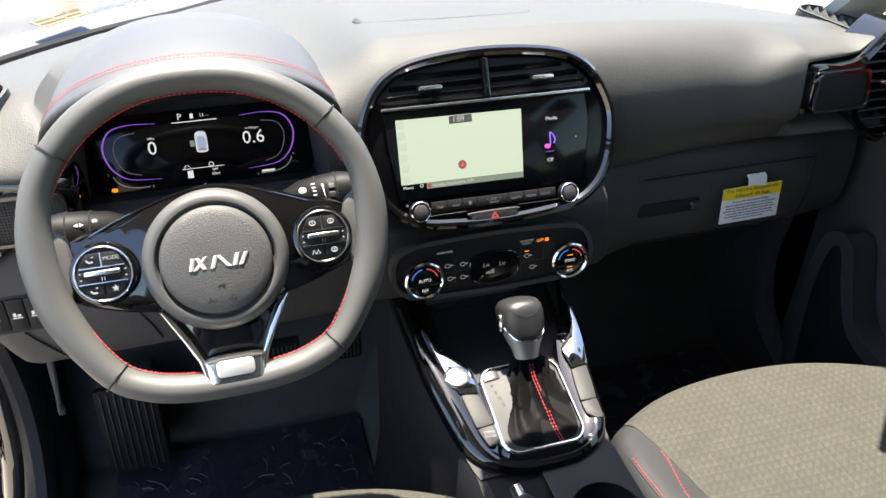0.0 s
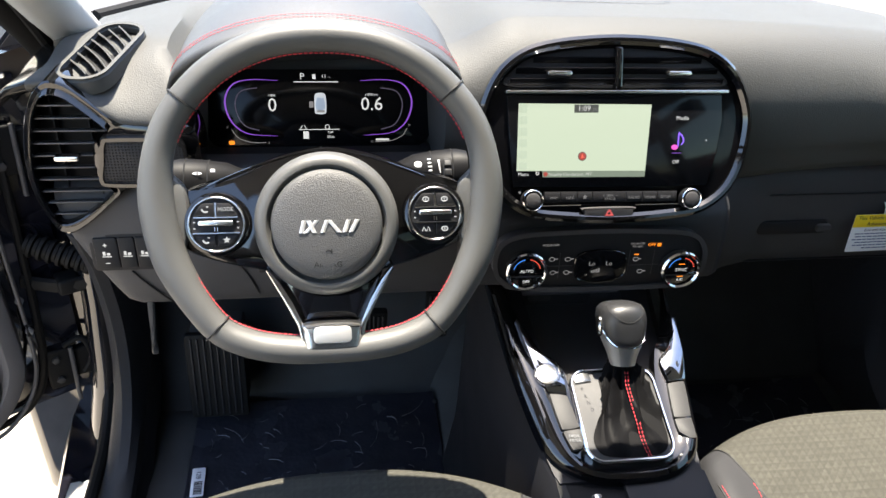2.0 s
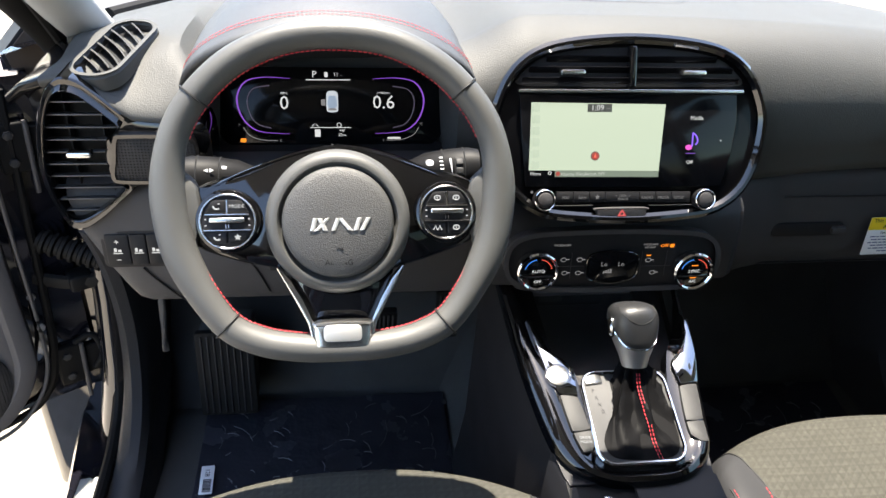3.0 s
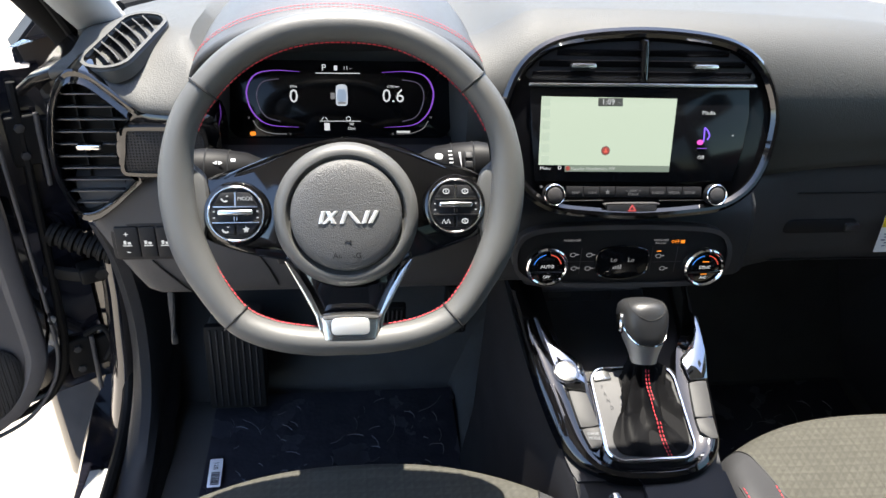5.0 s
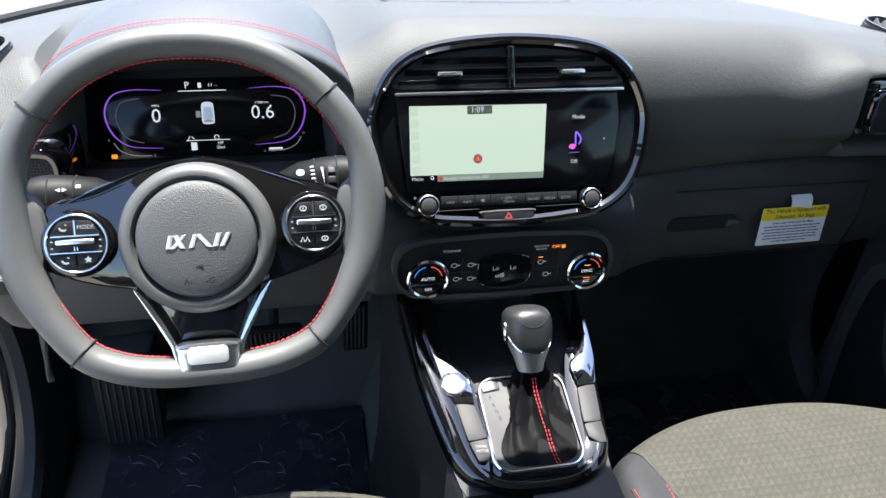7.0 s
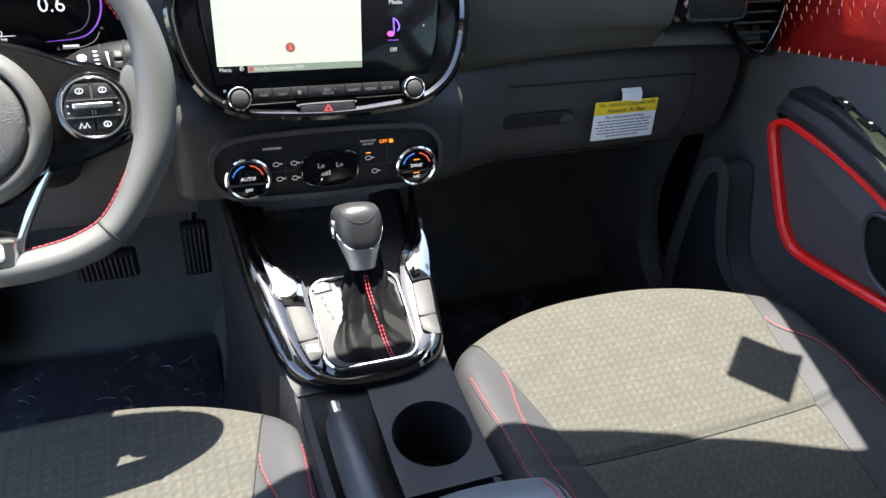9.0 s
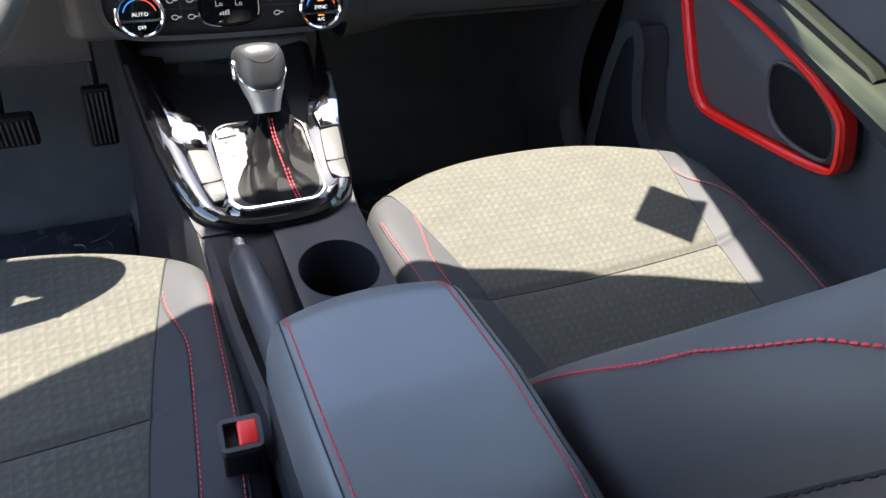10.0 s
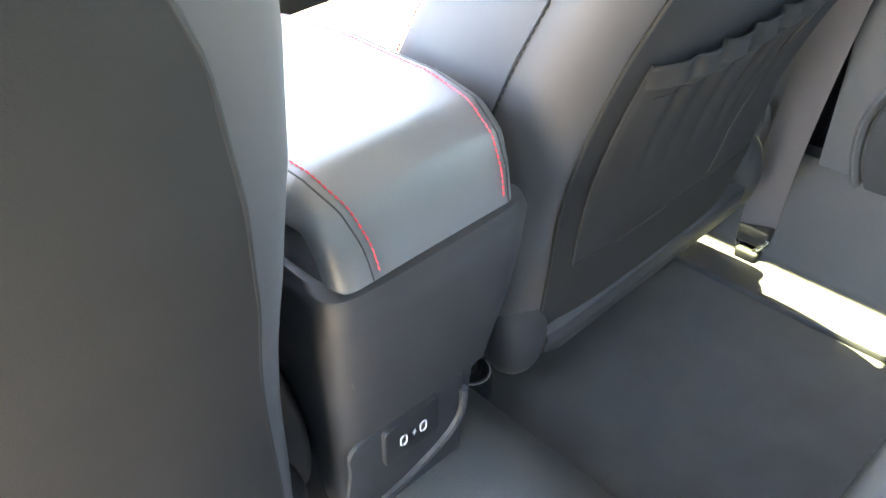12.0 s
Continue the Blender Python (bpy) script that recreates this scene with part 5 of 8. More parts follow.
for i, q in enumerate(WL):
    t = (WL[(i + 1) % n] - WL[i - 1]).normalized()
    out = Vector((t.y, -t.x))
    side = ss(0.10, 0.155, abs(q.x)) * (1 - ss(0.03, 0.09, abs(q.y + 0.03)))
    ro, rz = 0.0142 + 0.0030 * side, 0.0165
    loops.append([W @ Vector((q.x + out.x * ro * math.cos(a), q.y + out.y * ro * math.cos(a), rz * math.sin(a) - 0.006)) for a in np.linspace(0, 2 * math.pi, 18, endpoint=False)])
loops.append(loops[0])
rings(bm, loops, False, False)
bmesh.ops.remove_doubles(bm, verts=bm.verts, dist=1e-6)
rim = part("rim", bm, RIM, wheel)
# joints of the leather sections
for ang in (40, 143, 229, 311):
    bm = bmesh.new()
    i = min(range(n), key=lambda k: abs(math.degrees(math.atan2(WL[k].y, WL[k].x)) % 360 - ang))
    q = WL[i]
    t = (WL[(i + 1) % n] - WL[i - 1]).normalized()
    out = Vector((t.y, -t.x))
    tube([W @ Vector((q.x + out.x * 0.0156 * math.cos(a), q.y + out.y * 0.0156 * math.cos(a), 0.0169 * math.sin(a) - 0.006)) for a in np.linspace(0, 2 * math.pi, 20, endpoint=False)], 0.0011, 5, closed=True, bm=bm, up=(0.3, 0.5, 0.8))
    part("rim_joint", bm, THREAD, rim)
inn = []
for i, q in enumerate(WL):
    t = (WL[(i + 1) % n] - WL[i - 1]).normalized()
    out = Vector((t.y, -t.x))
    a = radians(5)
    inn.append(W @ Vector((q.x + out.x * 0.0154 * math.cos(a), q.y + out.y * 0.0154 * math.cos(a), 0.0168 * math.sin(a) - 0.006)))
top_ids = [k for k in range(n) if WL[k].y > 0.062]
low_ids = [k for k in range(n) if WL[k].y < -0.045]
right_top = [k for k in top_ids if WL[k].x >= 0]
left_top = [k for k in top_ids if WL[k].x < 0]
stitches([[inn[k] for k in left_top + right_top], [inn[k] for k in low_ids]], STITCH, rim, 0.0038, 0.0012, 0.0007)

# spokes: gloss black carrier behind hub and pods
CA = smooth_loop([(-0.150, -0.02), (-0.146, 0.004), (-0.122, 0.018), (-0.085, 0.028), (-0.045, 0.045), (0.003, 0.054), (0.05, 0.046), (0.09, 0.030), (0.125, 0.021), (0.148, 0.006), (0.150, -0.018), (0.138, -0.042), (0.10, -0.058), (0.066, -0.068), (0.0, -0.085), (-0.062, -0.068), (-0.098, -0.060), (-0.138, -0.044)], 5)
part("spoke_carrier", plate(CA, W, 0.028, 0.007, z=-0.012), GLOSS, wheel, "gloss black spoke carrier")
for sx in (-1, 1):
    ln = smooth_loop([(sx * 0.142, 0.006), (sx * 0.10, 0.0265), (sx * 0.06, 0.042), (sx * 0.025, 0.052), (0.003, 0.0545)], 5, False)
    part("spoke_edge", tube([W @ Vector((q.x, q.y - 0.0045, -0.0132)) for q in ln], 0.0012, 6), GLOSS, wheel)
for sx in (-1, 1):
    th = smooth_loop([(sx * 0.158, 0.048), (sx * 0.147, 0.030), (sx * 0.134, 0.016), (sx * 0.130, -0.008), (sx * 0.133, -0.036), (sx * 0.141, -0.056), (sx * 0.152, -0.058), (sx * 0.161, -0.02), (sx * 0.163, 0.02)], 5)
    part("thumb_rest", plate(th, W, 0.016, 0.006, z=-0.0045), RIM, rim)
# hub
HC = Vector((0.001, -0.0225))
bm = bmesh.new()
rr = [(0.0700, -0.030), (0.0712, -0.014), (0.0704, -0.004), (0.0680, 0.004), (0.0645, 0.0082), (0.0605, 0.0096), (0.0580, 0.0092), (0.0566, 0.0070), (0.0552, 0.0030), (0.0530, 0.0020)]
rings(bm, [[W @ Vector((HC.x + r * math.cos(a), HC.y + r * math.sin(a), z)) for a in np.linspace(0, 2 * math.pi, 64, endpoint=False)] for r, z in rr], True, True)
hub = part("airbag_ring", bm, RIM, wheel)
bm = bmesh.new()
rr = [(0.0538, 0.000), (0.0536, 0.0070), (0.0528, 0.0098), (0.0508, 0.0116), (0.045, 0.0135), (0.03, 0.0155), (0.012, 0.0165), (0.003, 0.0166)]
rings(bm, [[W @ Vector((HC.x + r * math.cos(a), HC.y + r * math.sin(a), z)) for a in np.linspace(0, 2 * math.pi, 64, endpoint=False)] for r, z in rr], True, True)
cover = part("airbag_cover", bm, HUB, wheel, "grained round airbag cover")
# badge: plain slanted bars
BZ = 0.0168
for x0, x1, up_ in ((-0.0235, -0.0205, 1), (-0.0195, -0.0085, 1), (-0.0165, -0.0110, 0), (-0.0035, 0.0010, 1), (0.0030, 0.0125, 0), (0.0175, 0.0215, 1), (0.0235, 0.0300, 1)):
    ya, yb = (-0.0298, -0.0180) if up_ else (-0.0180, -0.0298)
    lp = [Vector((x0 - 0.0022, ya)), Vector((x0 + 0.0022, ya)), Vector((x1 + 0.0022, yb)), Vector((x1 - 0.0022, yb))]
    part("badge_bar", plate(lp if up_ else lp[::-1], W, 0.003, 0.0005, z=BZ + 0.0006 - 0.9 * (x0 - 0.003) ** 2), PLAQUE, wheel)
text("AIRBAG", 0.0078, at(W, 0.001, -0.0610, 0.0142) @ pose(0, 0, 0, 6), DARK, cover)
bm = bmesh.new()
tube([W @ Vector((x, -0.0475 + 0.0008 * math.sin(x * 900), 0.0156)) for x in np.linspace(-0.001, 0.0055, 6)], 0.0008, 5, bm=bm)
tube([W @ Vector((0.0045, y, 0.0156)) for y in (-0.0455, -0.0475, -0.0500)], 0.0007, 5, bm=bm)
part("horn_symbol", bm, DARK, cover)
# button pods
for sx, x, y in ((-1, -0.1042, -0.0203), (1, 0.1077, -0.0148)):
    pod = part("button_pod", plate(circle(0.0312, 48, x, y), W, 0.02, 0.004, z=-0.002), GLOSS, wheel, "round button pod with silver ring")
    part("pod_ring", ring_plate(circle(0.0270, 48, x, y), circle(0.0250, 48, x, y), W, 0.006, z=0.0008), SILVER, pod)
    part("pod_face", plate(circle(0.0250, 48, x, y), W, 0.004, 0.001, z=-0.0012), DARK, pod)
    for j, (y0, y1) in enumerate(((0.0085, 0.0205), (-0.0205, -0.0095))):
        for i, (x0, x1) in enumerate(((-0.0205, -0.0012), (0.0012, 0.0205))):
            lp = [Vector((x + x0 + (0.006 if (i == 0) == True and j == 0 else 0) * 0, y + y0)), Vector((x + x1, y + y0)), Vector((x + (x1 if i == 0 else x1 - 0.007), y + (y1 if j == 0 else y1))), Vector((x + (x0 + 0.007 if i == 0 else x0), y + y1))]
            if j == 1:
                lp = [Vector((x + (x0 + 0.007 if i == 0 else x0), y + y0)), Vector((x + (x1 if i == 0 else x1 - 0.007), y + y0)), Vector((x + x1, y + y1)), Vector((x + x0, y + y1))]
            bt = part("pod_button", plate(lp, W, 0.004, 0.0008, z=0.0006), DARK, pod)
            cxm = x + (x0 + x1) / 2 + (0.0015 if i == 0 else -0.0015)
            cym = y + (y0 + y1) / 2
            if sx < 0 and j == 0 and i == 1:
                text("MODE", 0.0052, at(W, cxm, cym, 0.0012), WHITE, bt)
            elif sx < 0 and j == 1 and i == 1:
                st_ = [Vector((cxm + (0.0036 if k % 2 == 0 else 0.0016) * math.sin(math.pi * k / 5), cym + (0.0036 if k % 2 == 0 else 0.0016) * math.cos(math.pi * k / 5))) for k in range(10)]
                pane("star_symbol", st_[::-1], W, WHITE, bt, 0.0005, 0.0012)
            elif sx < 0:
                bm = tube([W @ Vector((cxm + 0.0034 * math.cos(a), cym + 0.0010 + 0.0034 * math.sin(a), 0.0011)) for a in np.linspace(3.3, 5.4, 8)], 0.0009, 5)
                tube([W @ Vector((cxm + 0.0012, cym + 0.0026, 0.0011)), W @ Vector((cxm + 0.0030, cym + 0.0026, 0.0011))], 0.0006, 5, bm=bm)
                part("phone_symbol", bm, WHITE, bt)
            elif j == 1 and i == 0:
                bm = bmesh.new()
                for dx in (-0.0022, 0.0022):
                    tube([W @ Vector((cxm + dx - 0.0018, cym - 0.0024, 0.0011)), W @ Vector((cxm + dx, cym + 0.0022, 0.0011)), W @ Vector((cxm + dx + 0.0018, cym - 0.0024, 0.0011))], 0.0006, 5, bm=bm)
                part("lane_symbol", bm, WHITE, bt)
            else:
                bm = bmesh.new()
                tube([W @ Vector((cxm + 0.0030 * math.cos(a), cym + 0.0022 * math.sin(a), 0.0011)) for a in np.linspace(0, 2 * math.pi, 14, endpoint=False)], 0.0006, 5, closed=True, bm=bm, up=(0, 1, 0))
                bar(bm, W, cxm - 0.0006, cxm + 0.0006, cym - 0.0010, cym + 0.0010, 0.0012)
                part("symbol", bm, WHITE, bt)
    bm = bmesh.new()
    box(bm, x - 0.0165, x + 0.0165, y - 0.0008, y + 0.0040, -0.003, 0.005, 0.0014, m=W)
    bar(bm, W, x - 0.0017, x - 0.0008, y - 0.0064, y - 0.0026, 0.0016)
    bar(bm, W, x + 0.0008, x + 0.0017, y - 0.0064, y - 0.0026, 0.0016)
    part("roller", bm, SILVER, pod, "satin silver roller")
    bm = bmesh.new()
    bar(bm, W, x - 0.022, x + 0.022, y - 0.0086, y - 0.0076, 0.002, 0.003)
    bar(bm, W, x - 0.0205, x + 0.0205, y + 0.0064, y + 0.0076, 0.002, 0.003)
    bar(bm, W, x - 0.0007, x + 0.0007, y + 0.0064, y + 0.021, 0.0014, 0.003)
    part("pod_bridge", bm, SILVER, pod)
    bm = bmesh.new()
    for ex in (-0.0212, 0.0195):
        bar(bm, W, x + ex, x + ex + 0.0018, y + 0.0018, y + 0.0030, 0.0004)
        bar(bm, W, x + ex, x + ex + 0.0018, y - 0.0042, y - 0.0030, 0.0004)
    part("symbol", bm, WHITE, pod)
# lower spoke
LO = smooth_loop([(-0.048, -0.070), (-0.020, -0.088), (0.003, -0.091), (0.028, -0.088), (0.054, -0.070), (0.046, -0.092), (0.036, -0.115), (0.032, -0.136), (0.003, -0.140), (-0.026, -0.136), (-0.030, -0.115), (-0.040, -0.092)], 4)
part("lower_spoke", plate(LO, W, 0.018, 0.004, z=-0.008), SHUT, wheel)
for sx in (-1, 1):
    leg = [Vector((0.003 + sx * x, y)) for x, y in ((0.060, -0.066), (0.063, -0.0665), (0.046, -0.098), (0.034, -0.122), (0.0305, -0.138), (0.025, -0.140), (0.0275, -0.122), (0.038, -0.098), (0.050, -0.078))]
    part("silver_leg", plate(leg, W, 0.014, 0.0018, z=0.001), SILVER, wheel, "satin silver spoke edge")
BD = smooth_loop([(-0.0215, -0.119), (0.0275, -0.119), (0.0305, -0.128), (0.0295, -0.139), (0.0235, -0.1475), (-0.0175, -0.1475), (-0.0235, -0.139), (-0.0245, -0.128)], 5)
bdg = part("badge_plate", plate(BD, W, 0.014, 0.004, z=0.0102), SILVER, wheel, "bright satin silver badge plate")
part("badge_inlay", plate(rrect(0.037, 0.0165, 0.005, cx=0.003, cy=-0.1305), W, 0.002, 0.0007, z=0.0112), PLAQUE, bdg)

# steering column and stalks
col = thing("steering_column", (-0.345, 0.86, 1.06), "black plastic steering column shroud with two stalks", "steering column")
bm = bmesh.new()
lp = []
for dpt, w_, h_, dy in ((-0.03, 0.048, 0.045, -0.01), (-0.06, 0.062, 0.055, -0.012), (-0.11, 0.066, 0.062, -0.015), (-0.22, 0.07, 0.066, -0.02)):
    lp.append([W @ Vector((q.x, q.y + dy, dpt)) for q in rrect(2 * w_, 2 * h_, 0.03, 6)])
rings(bm, lp)
part("shroud", bm, DARK, col)
for sx in (-1, 1):
    a, b_ = Vector((-0.345 + sx * 0.055, 0.835, 1.131 + 0.003 * sx)), Vector((-0.345 + sx * 0.157, 0.815, 1.150 + 0.004 * sx))
    pts = [a.lerp(b_, t) for t in (0, 0.25, 0.45, 0.7, 0.9, 1.0)]
    bm = bmesh.new()
    lo_ = []
    for p, r in zip(pts, (0.010, 0.017, 0.0240, 0.0255, 0.0250, 0.0222)):
        lo_.append([p + Vector((0, math.cos(t) * r, math.sin(t) * r * 1.15)) for t in np.linspace(0, 2 * math.pi, 18, endpoint=False)])
    rings(bm, lo_)
    st = part("stalk", bm, STALK, col, "black control stalk with white symbols")
    bm = bmesh.new()
    for u in (0.62, 0.84):
        c = a.lerp(b_, u)
        tube([c + Vector((0, math.cos(t) * 0.0253, math.sin(t) * 0.0290)) for t in np.linspace(0, 2 * math.pi, 20, endpoint=False)], 0.0008, 4, closed=True, bm=bm, up=(1, 0, 0))
    part("stalk_groove", bm, THREAD, st)
    fm = pose(a.lerp(b_, 0.72).x, a.lerp(b_, 0.72).y - 0.0196, a.lerp(b_, 0.72).z + 0.0190, 50)
    if sx < 0:
        for dy in (-0.0022, 0.0, 0.0022):
            for x0, x1 in ((-0.0228, -0.0205), (-0.0195, -0.0172)):
                bm = bmesh.new()
                bar(bm, fm, x0, x1, 0.0075 + dy - 0.0004, 0.0075 + dy + 0.0004, 0.0006)
                part("light_symbol", bm, STALKINK, st)
        text("AUTO", 0.0036, at(fm, -0.0200, 0.0005, 0.0012), STALKINK, st)
        text("OFF", 0.0034, at(fm, -0.0205, -0.0070, 0.0006), STALKINK, st)
        for o in (-1, 1):
            pane("turn_arrow", [Vector((0.001 + o * 0.0008, 0.0025)), Vector((0.001 + o * 0.0008, 0.0065)), Vector((0.001 + o * 0.0052, 0.0045))][::-o], fm, STALKINK, st, 0.0004, 0.0012)
        pane("beam_symbol", rrect(0.0050, 0.0034, 0.001, cx=0.0165, cy=0.0075), fm, STALKINK, st, 0.0004, 0.0006)
    else:
        pane("wiper_symbol", smooth_loop([(-0.0285, 0.0010), (-0.0295, 0.0055), (-0.0255, 0.0075), (-0.0215, 0.0055), (-0.0225, 0.0010)][::-1], 3), fm, STALKINK, st, 0.0004, 0.0)
        for k in range(5):
            pane("wiper_mark", rrect(0.0040, 0.0015, 0.0003, cx=-0.0135 + 0.0004 * k, cy=0.0095 - 0.0042 * k), fm, STALKINK, st, 0.0004, 0.0010 - 0.0003 * abs(k - 2))
        pane("interval_wedge", [Vector((-0.0045, 0.0085)), Vector((-0.0020, 0.0085)), Vector((-0.0015, -0.0085))][::-1], fm, STALKINK, st, 0.0004, 0.0010)
        bm = bmesh.new()
        box(bm, -0.0048, 0.0048, -0.010, 0.010, -0.004, 0.0010, 0.001, m=fm @ pose(0.0065, 0.0, 0))
        part("roller_slot", bm, THREAD, st)
        for y in (-0.0052, 0.0040):
            bm = bmesh.new()
            box(bm, -0.0040, 0.0040, -0.0040, 0.0036, -0.002, 0.0035, 0.0014, m=fm @ pose(0.0065, y, 0, -14 if y > 0 else 14))
            part("stalk_roller", bm, GREY, st)
        for y, t_ in ((0.0070, "="), (0.0005, "O"), (-0.0070, "OFF")):
            text(t_, 0.0034, at(fm, 0.0175, y, 0.0012), STALKINK, st)
bm = bmesh.new()
box(bm, -0.43, -0.395, 0.885, 0.905, 0.985, 1.0, 0.003)
part("tilt_lever", bm, DARK, col)


# ---- centre console ----
con = thing("centre_console", (CX, 0.45, 0.5), "dark plastic centre console with gloss black shifter surround", "centre console")
S = F_SHIFT
left = [(-0.137, 0.215), (-0.130, 0.110), (-0.120, 0.030), (-0.105, -0.045), (-0.085, -0.082), (-0.050, -0.102), (-0.005, -0.107), (0.040, -0.103), (0.070, -0.087), (0.089, -0.058), (0.098, 0.0), (0.109, 0.095), (0.123, 0.215)]
inner_l = [(-0.085, 0.075), (-0.084, 0.07), (-0.060, 0.052), (-0.057, 0.0), (-0.0555, -0.055), (-0.040, -0.0705), (-0.010, -0.0715), (0.036, -0.0705), (0.0525, -0.055), (0.055, -0.03), (0.056, 0.02), (0.070, 0.07), (0.080, 0.075)]
# surround as a band between outer and inner outlines, open to the tray
bo, bi = smooth_loop(left, 5, False), smooth_loop(inner_l, 5, False)
bm = bmesh.new()
rows_ = [[S @ Vector((q.x, q.y, -0.025)) for q in bo], [S @ Vector((q.x, q.y, -0.004)) for q in bo]]
for t, h_ in ((0.03, -0.0015), (0.12, 0.003), (0.28, 0.005), (0.42, 0.0035), (0.55, 0.001), (0.97, 0.0), (1.0, -0.006)):
    rows_.append([S @ Vector((a.x + (b.x - a.x) * t, a.y + (b.y - a.y) * t, h_)) for a, b in zip(bo, bi)])
rows_.append([S @ Vector((q.x, q.y, -0.03)) for q in bi])
rings(bm, rows_, False, False, closed=False)
part("gloss_surround", bm, GLOSS, con, "gloss black surround, open towards the tray")
# outer walls, decks
ys = [1.02, 0.92, 0.84, 0.76, 0.70, 0.66, 0.645]
wl_ = [(-0.122, 0.124), (-0.117, 0.118), (-0.110, 0.110), (-0.101, 0.102), (-0.091, 0.099), (-0.080, 0.090), (-0.072, 0.083)]
zt = [0.950, 0.921, 0.893, 0.865, 0.843, 0.829, 0.823]
for side in (0, 1):
    bm = bmesh.new()
    lp = []
    for y, w_, z in zip(ys, wl_, zt):
        x = w_[side]
        o = -1 if side == 0 else 1
        lp.append([Vector((x + o * 0.035, y, 0.46)), Vector((x + o * 0.014, y, 0.6)), Vector((x + o * 0.004, y, z - 0.04)), Vector((x, y, z - 0.012)), Vector((x - o * 0.010, y, z - 0.005)), Vector((x - o * 0.045, y, z - 0.012)), Vector((x - o * 0.045, y, z - 0.03)), Vector((x - o * 0.01, y, 0.46))])
    rings(bm, lp)
    part("side_wall", bm, DECK, con, "dark plastic console side")
for side in (0, 1):
    bm = bmesh.new()
    o = -1 if side == 0 else 1
    lp = []
    for y, x, z in ((0.70, (-0.094, 0.106)[side], 0.836), (0.64, (-0.086, 0.100)[side], 0.826), (0.52, (-0.083, 0.100)[side], 0.818), (0.40, (-0.076, 0.097)[side], 0.815), (0.21, (-0.070, 0.093)[side], 0.815)):
        lp.append([Vector((x + o * 0.012, y, 0.46)), Vector((x + o * 0.006, y, 0.7)), Vector((x, y, z - 0.010)), Vector((x - o * 0.004, y, z - 0.002)), Vector((x - o * 0.012, y, z)), Vector((x - o * 0.014, y, 0.5))])
    rings(bm, lp)
    part("rear_side_wall", bm, DECK, con)
CUP = Vector((0.046, 0.566))
bm = bmesh.new()
N = 48


def deck_z(y):
    return 0.818 + 0.10 * max(0, y - 0.54) + 0.05 * max(0, y - 0.62)


sq = []
for k in range(N):
    a = 2 * math.pi * k / N
    c, s_ = math.cos(a), math.sin(a)
    m_ = max(abs(c), abs(s_))
    sq.append(Vector((CUP.x + 0.052 * c / m_, CUP.y + (0.088 if s_ > 0 else 0.07) * s_ / m_)))
cir = circle(0.0425, N, CUP.x, CUP.y)
lpz = [[Vector((q.x, q.y, deck_z(q.y) - 0.03)) for q in sq], [Vector((q.x, q.y, deck_z(q.y))) for q in sq],
       [Vector((q.x, q.y, deck_z(q.y) + 0.0015)) for q in inset(cir, -0.003)], [Vector((q.x, q.y, deck_z(q.y) + 0.001)) for q in inset(cir, -0.001)], [Vector((q.x, q.y, deck_z(q.y) - 0.004)) for q in cir],
       [Vector((q.x, q.y, 0.74)) for q in inset(cir, 0.003)], [Vector((q.x, q.y, 0.735)) for q in inset(cir, 0.006)]]
rings(bm, lpz, False, True)
part("cup_holder", bm, DECK, con, "round dark cup holder")
bm = bmesh.new()
box(bm, -0.006, 0.0, 0.2, 0.50, 0.60, 0.817, 0.002)
part("deck_edge", bm, SHUT, con)
bm = bmesh.new()
box(bm, 0.088, 0.094, 0.2, 0.50, 0.60, 0.815, 0.002)
part("deck_edge", bm, SHUT, con)
bm = bmesh.new()
rings(bm, [[Vector((x, y, z + 0.002 * math.cos(x * 14))) for x in np.linspace(x0, x1, 10)] + [Vector((x1, y, 0.72)), Vector((x0, y, 0.72))] for y, z, x0, x1 in ((0.651, 0.8290, -0.082, 0.094), (0.665, 0.8300, -0.086, 0.098), (0.69, 0.834, -0.090, 0.102), (0.72, 0.840, -0.092, 0.104))])
part("front_deck", bm, DECK, con)
bm = bmesh.new()
rings(bm, [[Vector((x, y, z)) for x in np.linspace(-0.085, -0.003, 6)] for y, z in ((0.66, 0.829), (0.60, 0.815), (0.56, 0.80), (0.50, 0.783), (0.40, 0.775), (0.2, 0.775))], False, False, closed=False)
bmesh.ops.solidify(bm, geom=bm.faces[:], thickness=0.004)
part("lever_channel", bm, DECK, con)
bm = bmesh.new()
tube(smooth_loop([(-0.052, 0.545, 0.7985), (-0.066, 0.54, 0.797), (-0.070, 0.50, 0.786), (-0.064, 0.40, 0.7785), (-0.052, 0.385, 0.778)], 5, False), 0.0012, 5, bm=bm)
part("channel_seam", bm, THREAD, con)
# front tray
tray = part("tray_floor", bmesh.new(), TRAYSKIN, con)
bm = bmesh.new()
rings(bm, [[Vector((x, y, z)) for y, z in ((0.775, 0.872), (0.80, 0.868), (0.84, 0.855), (0.90, 0.85), (0.96, 0.855), (0.975, 0.90), (0.965, 0.96))] for x in np.linspace(-0.106, 0.116, 8)], False, False, closed=False)
bmesh.ops.solidify(bm, geom=bm.faces[:], thickness=0.004)
bm.to_mesh(tray.data)
bm.free()
tray.data.polygons.foreach_set("use_smooth", [True] * len(tray.data.polygons))
bm = bmesh.new()
box(bm, -0.10, 0.12, 0.93, 0.968, 0.90, 0.925, 0.006)
part("tray_shelf", bm, TRAYSKIN, con)
F_TR = pose(0.0, 0.962, 0.882, 82)
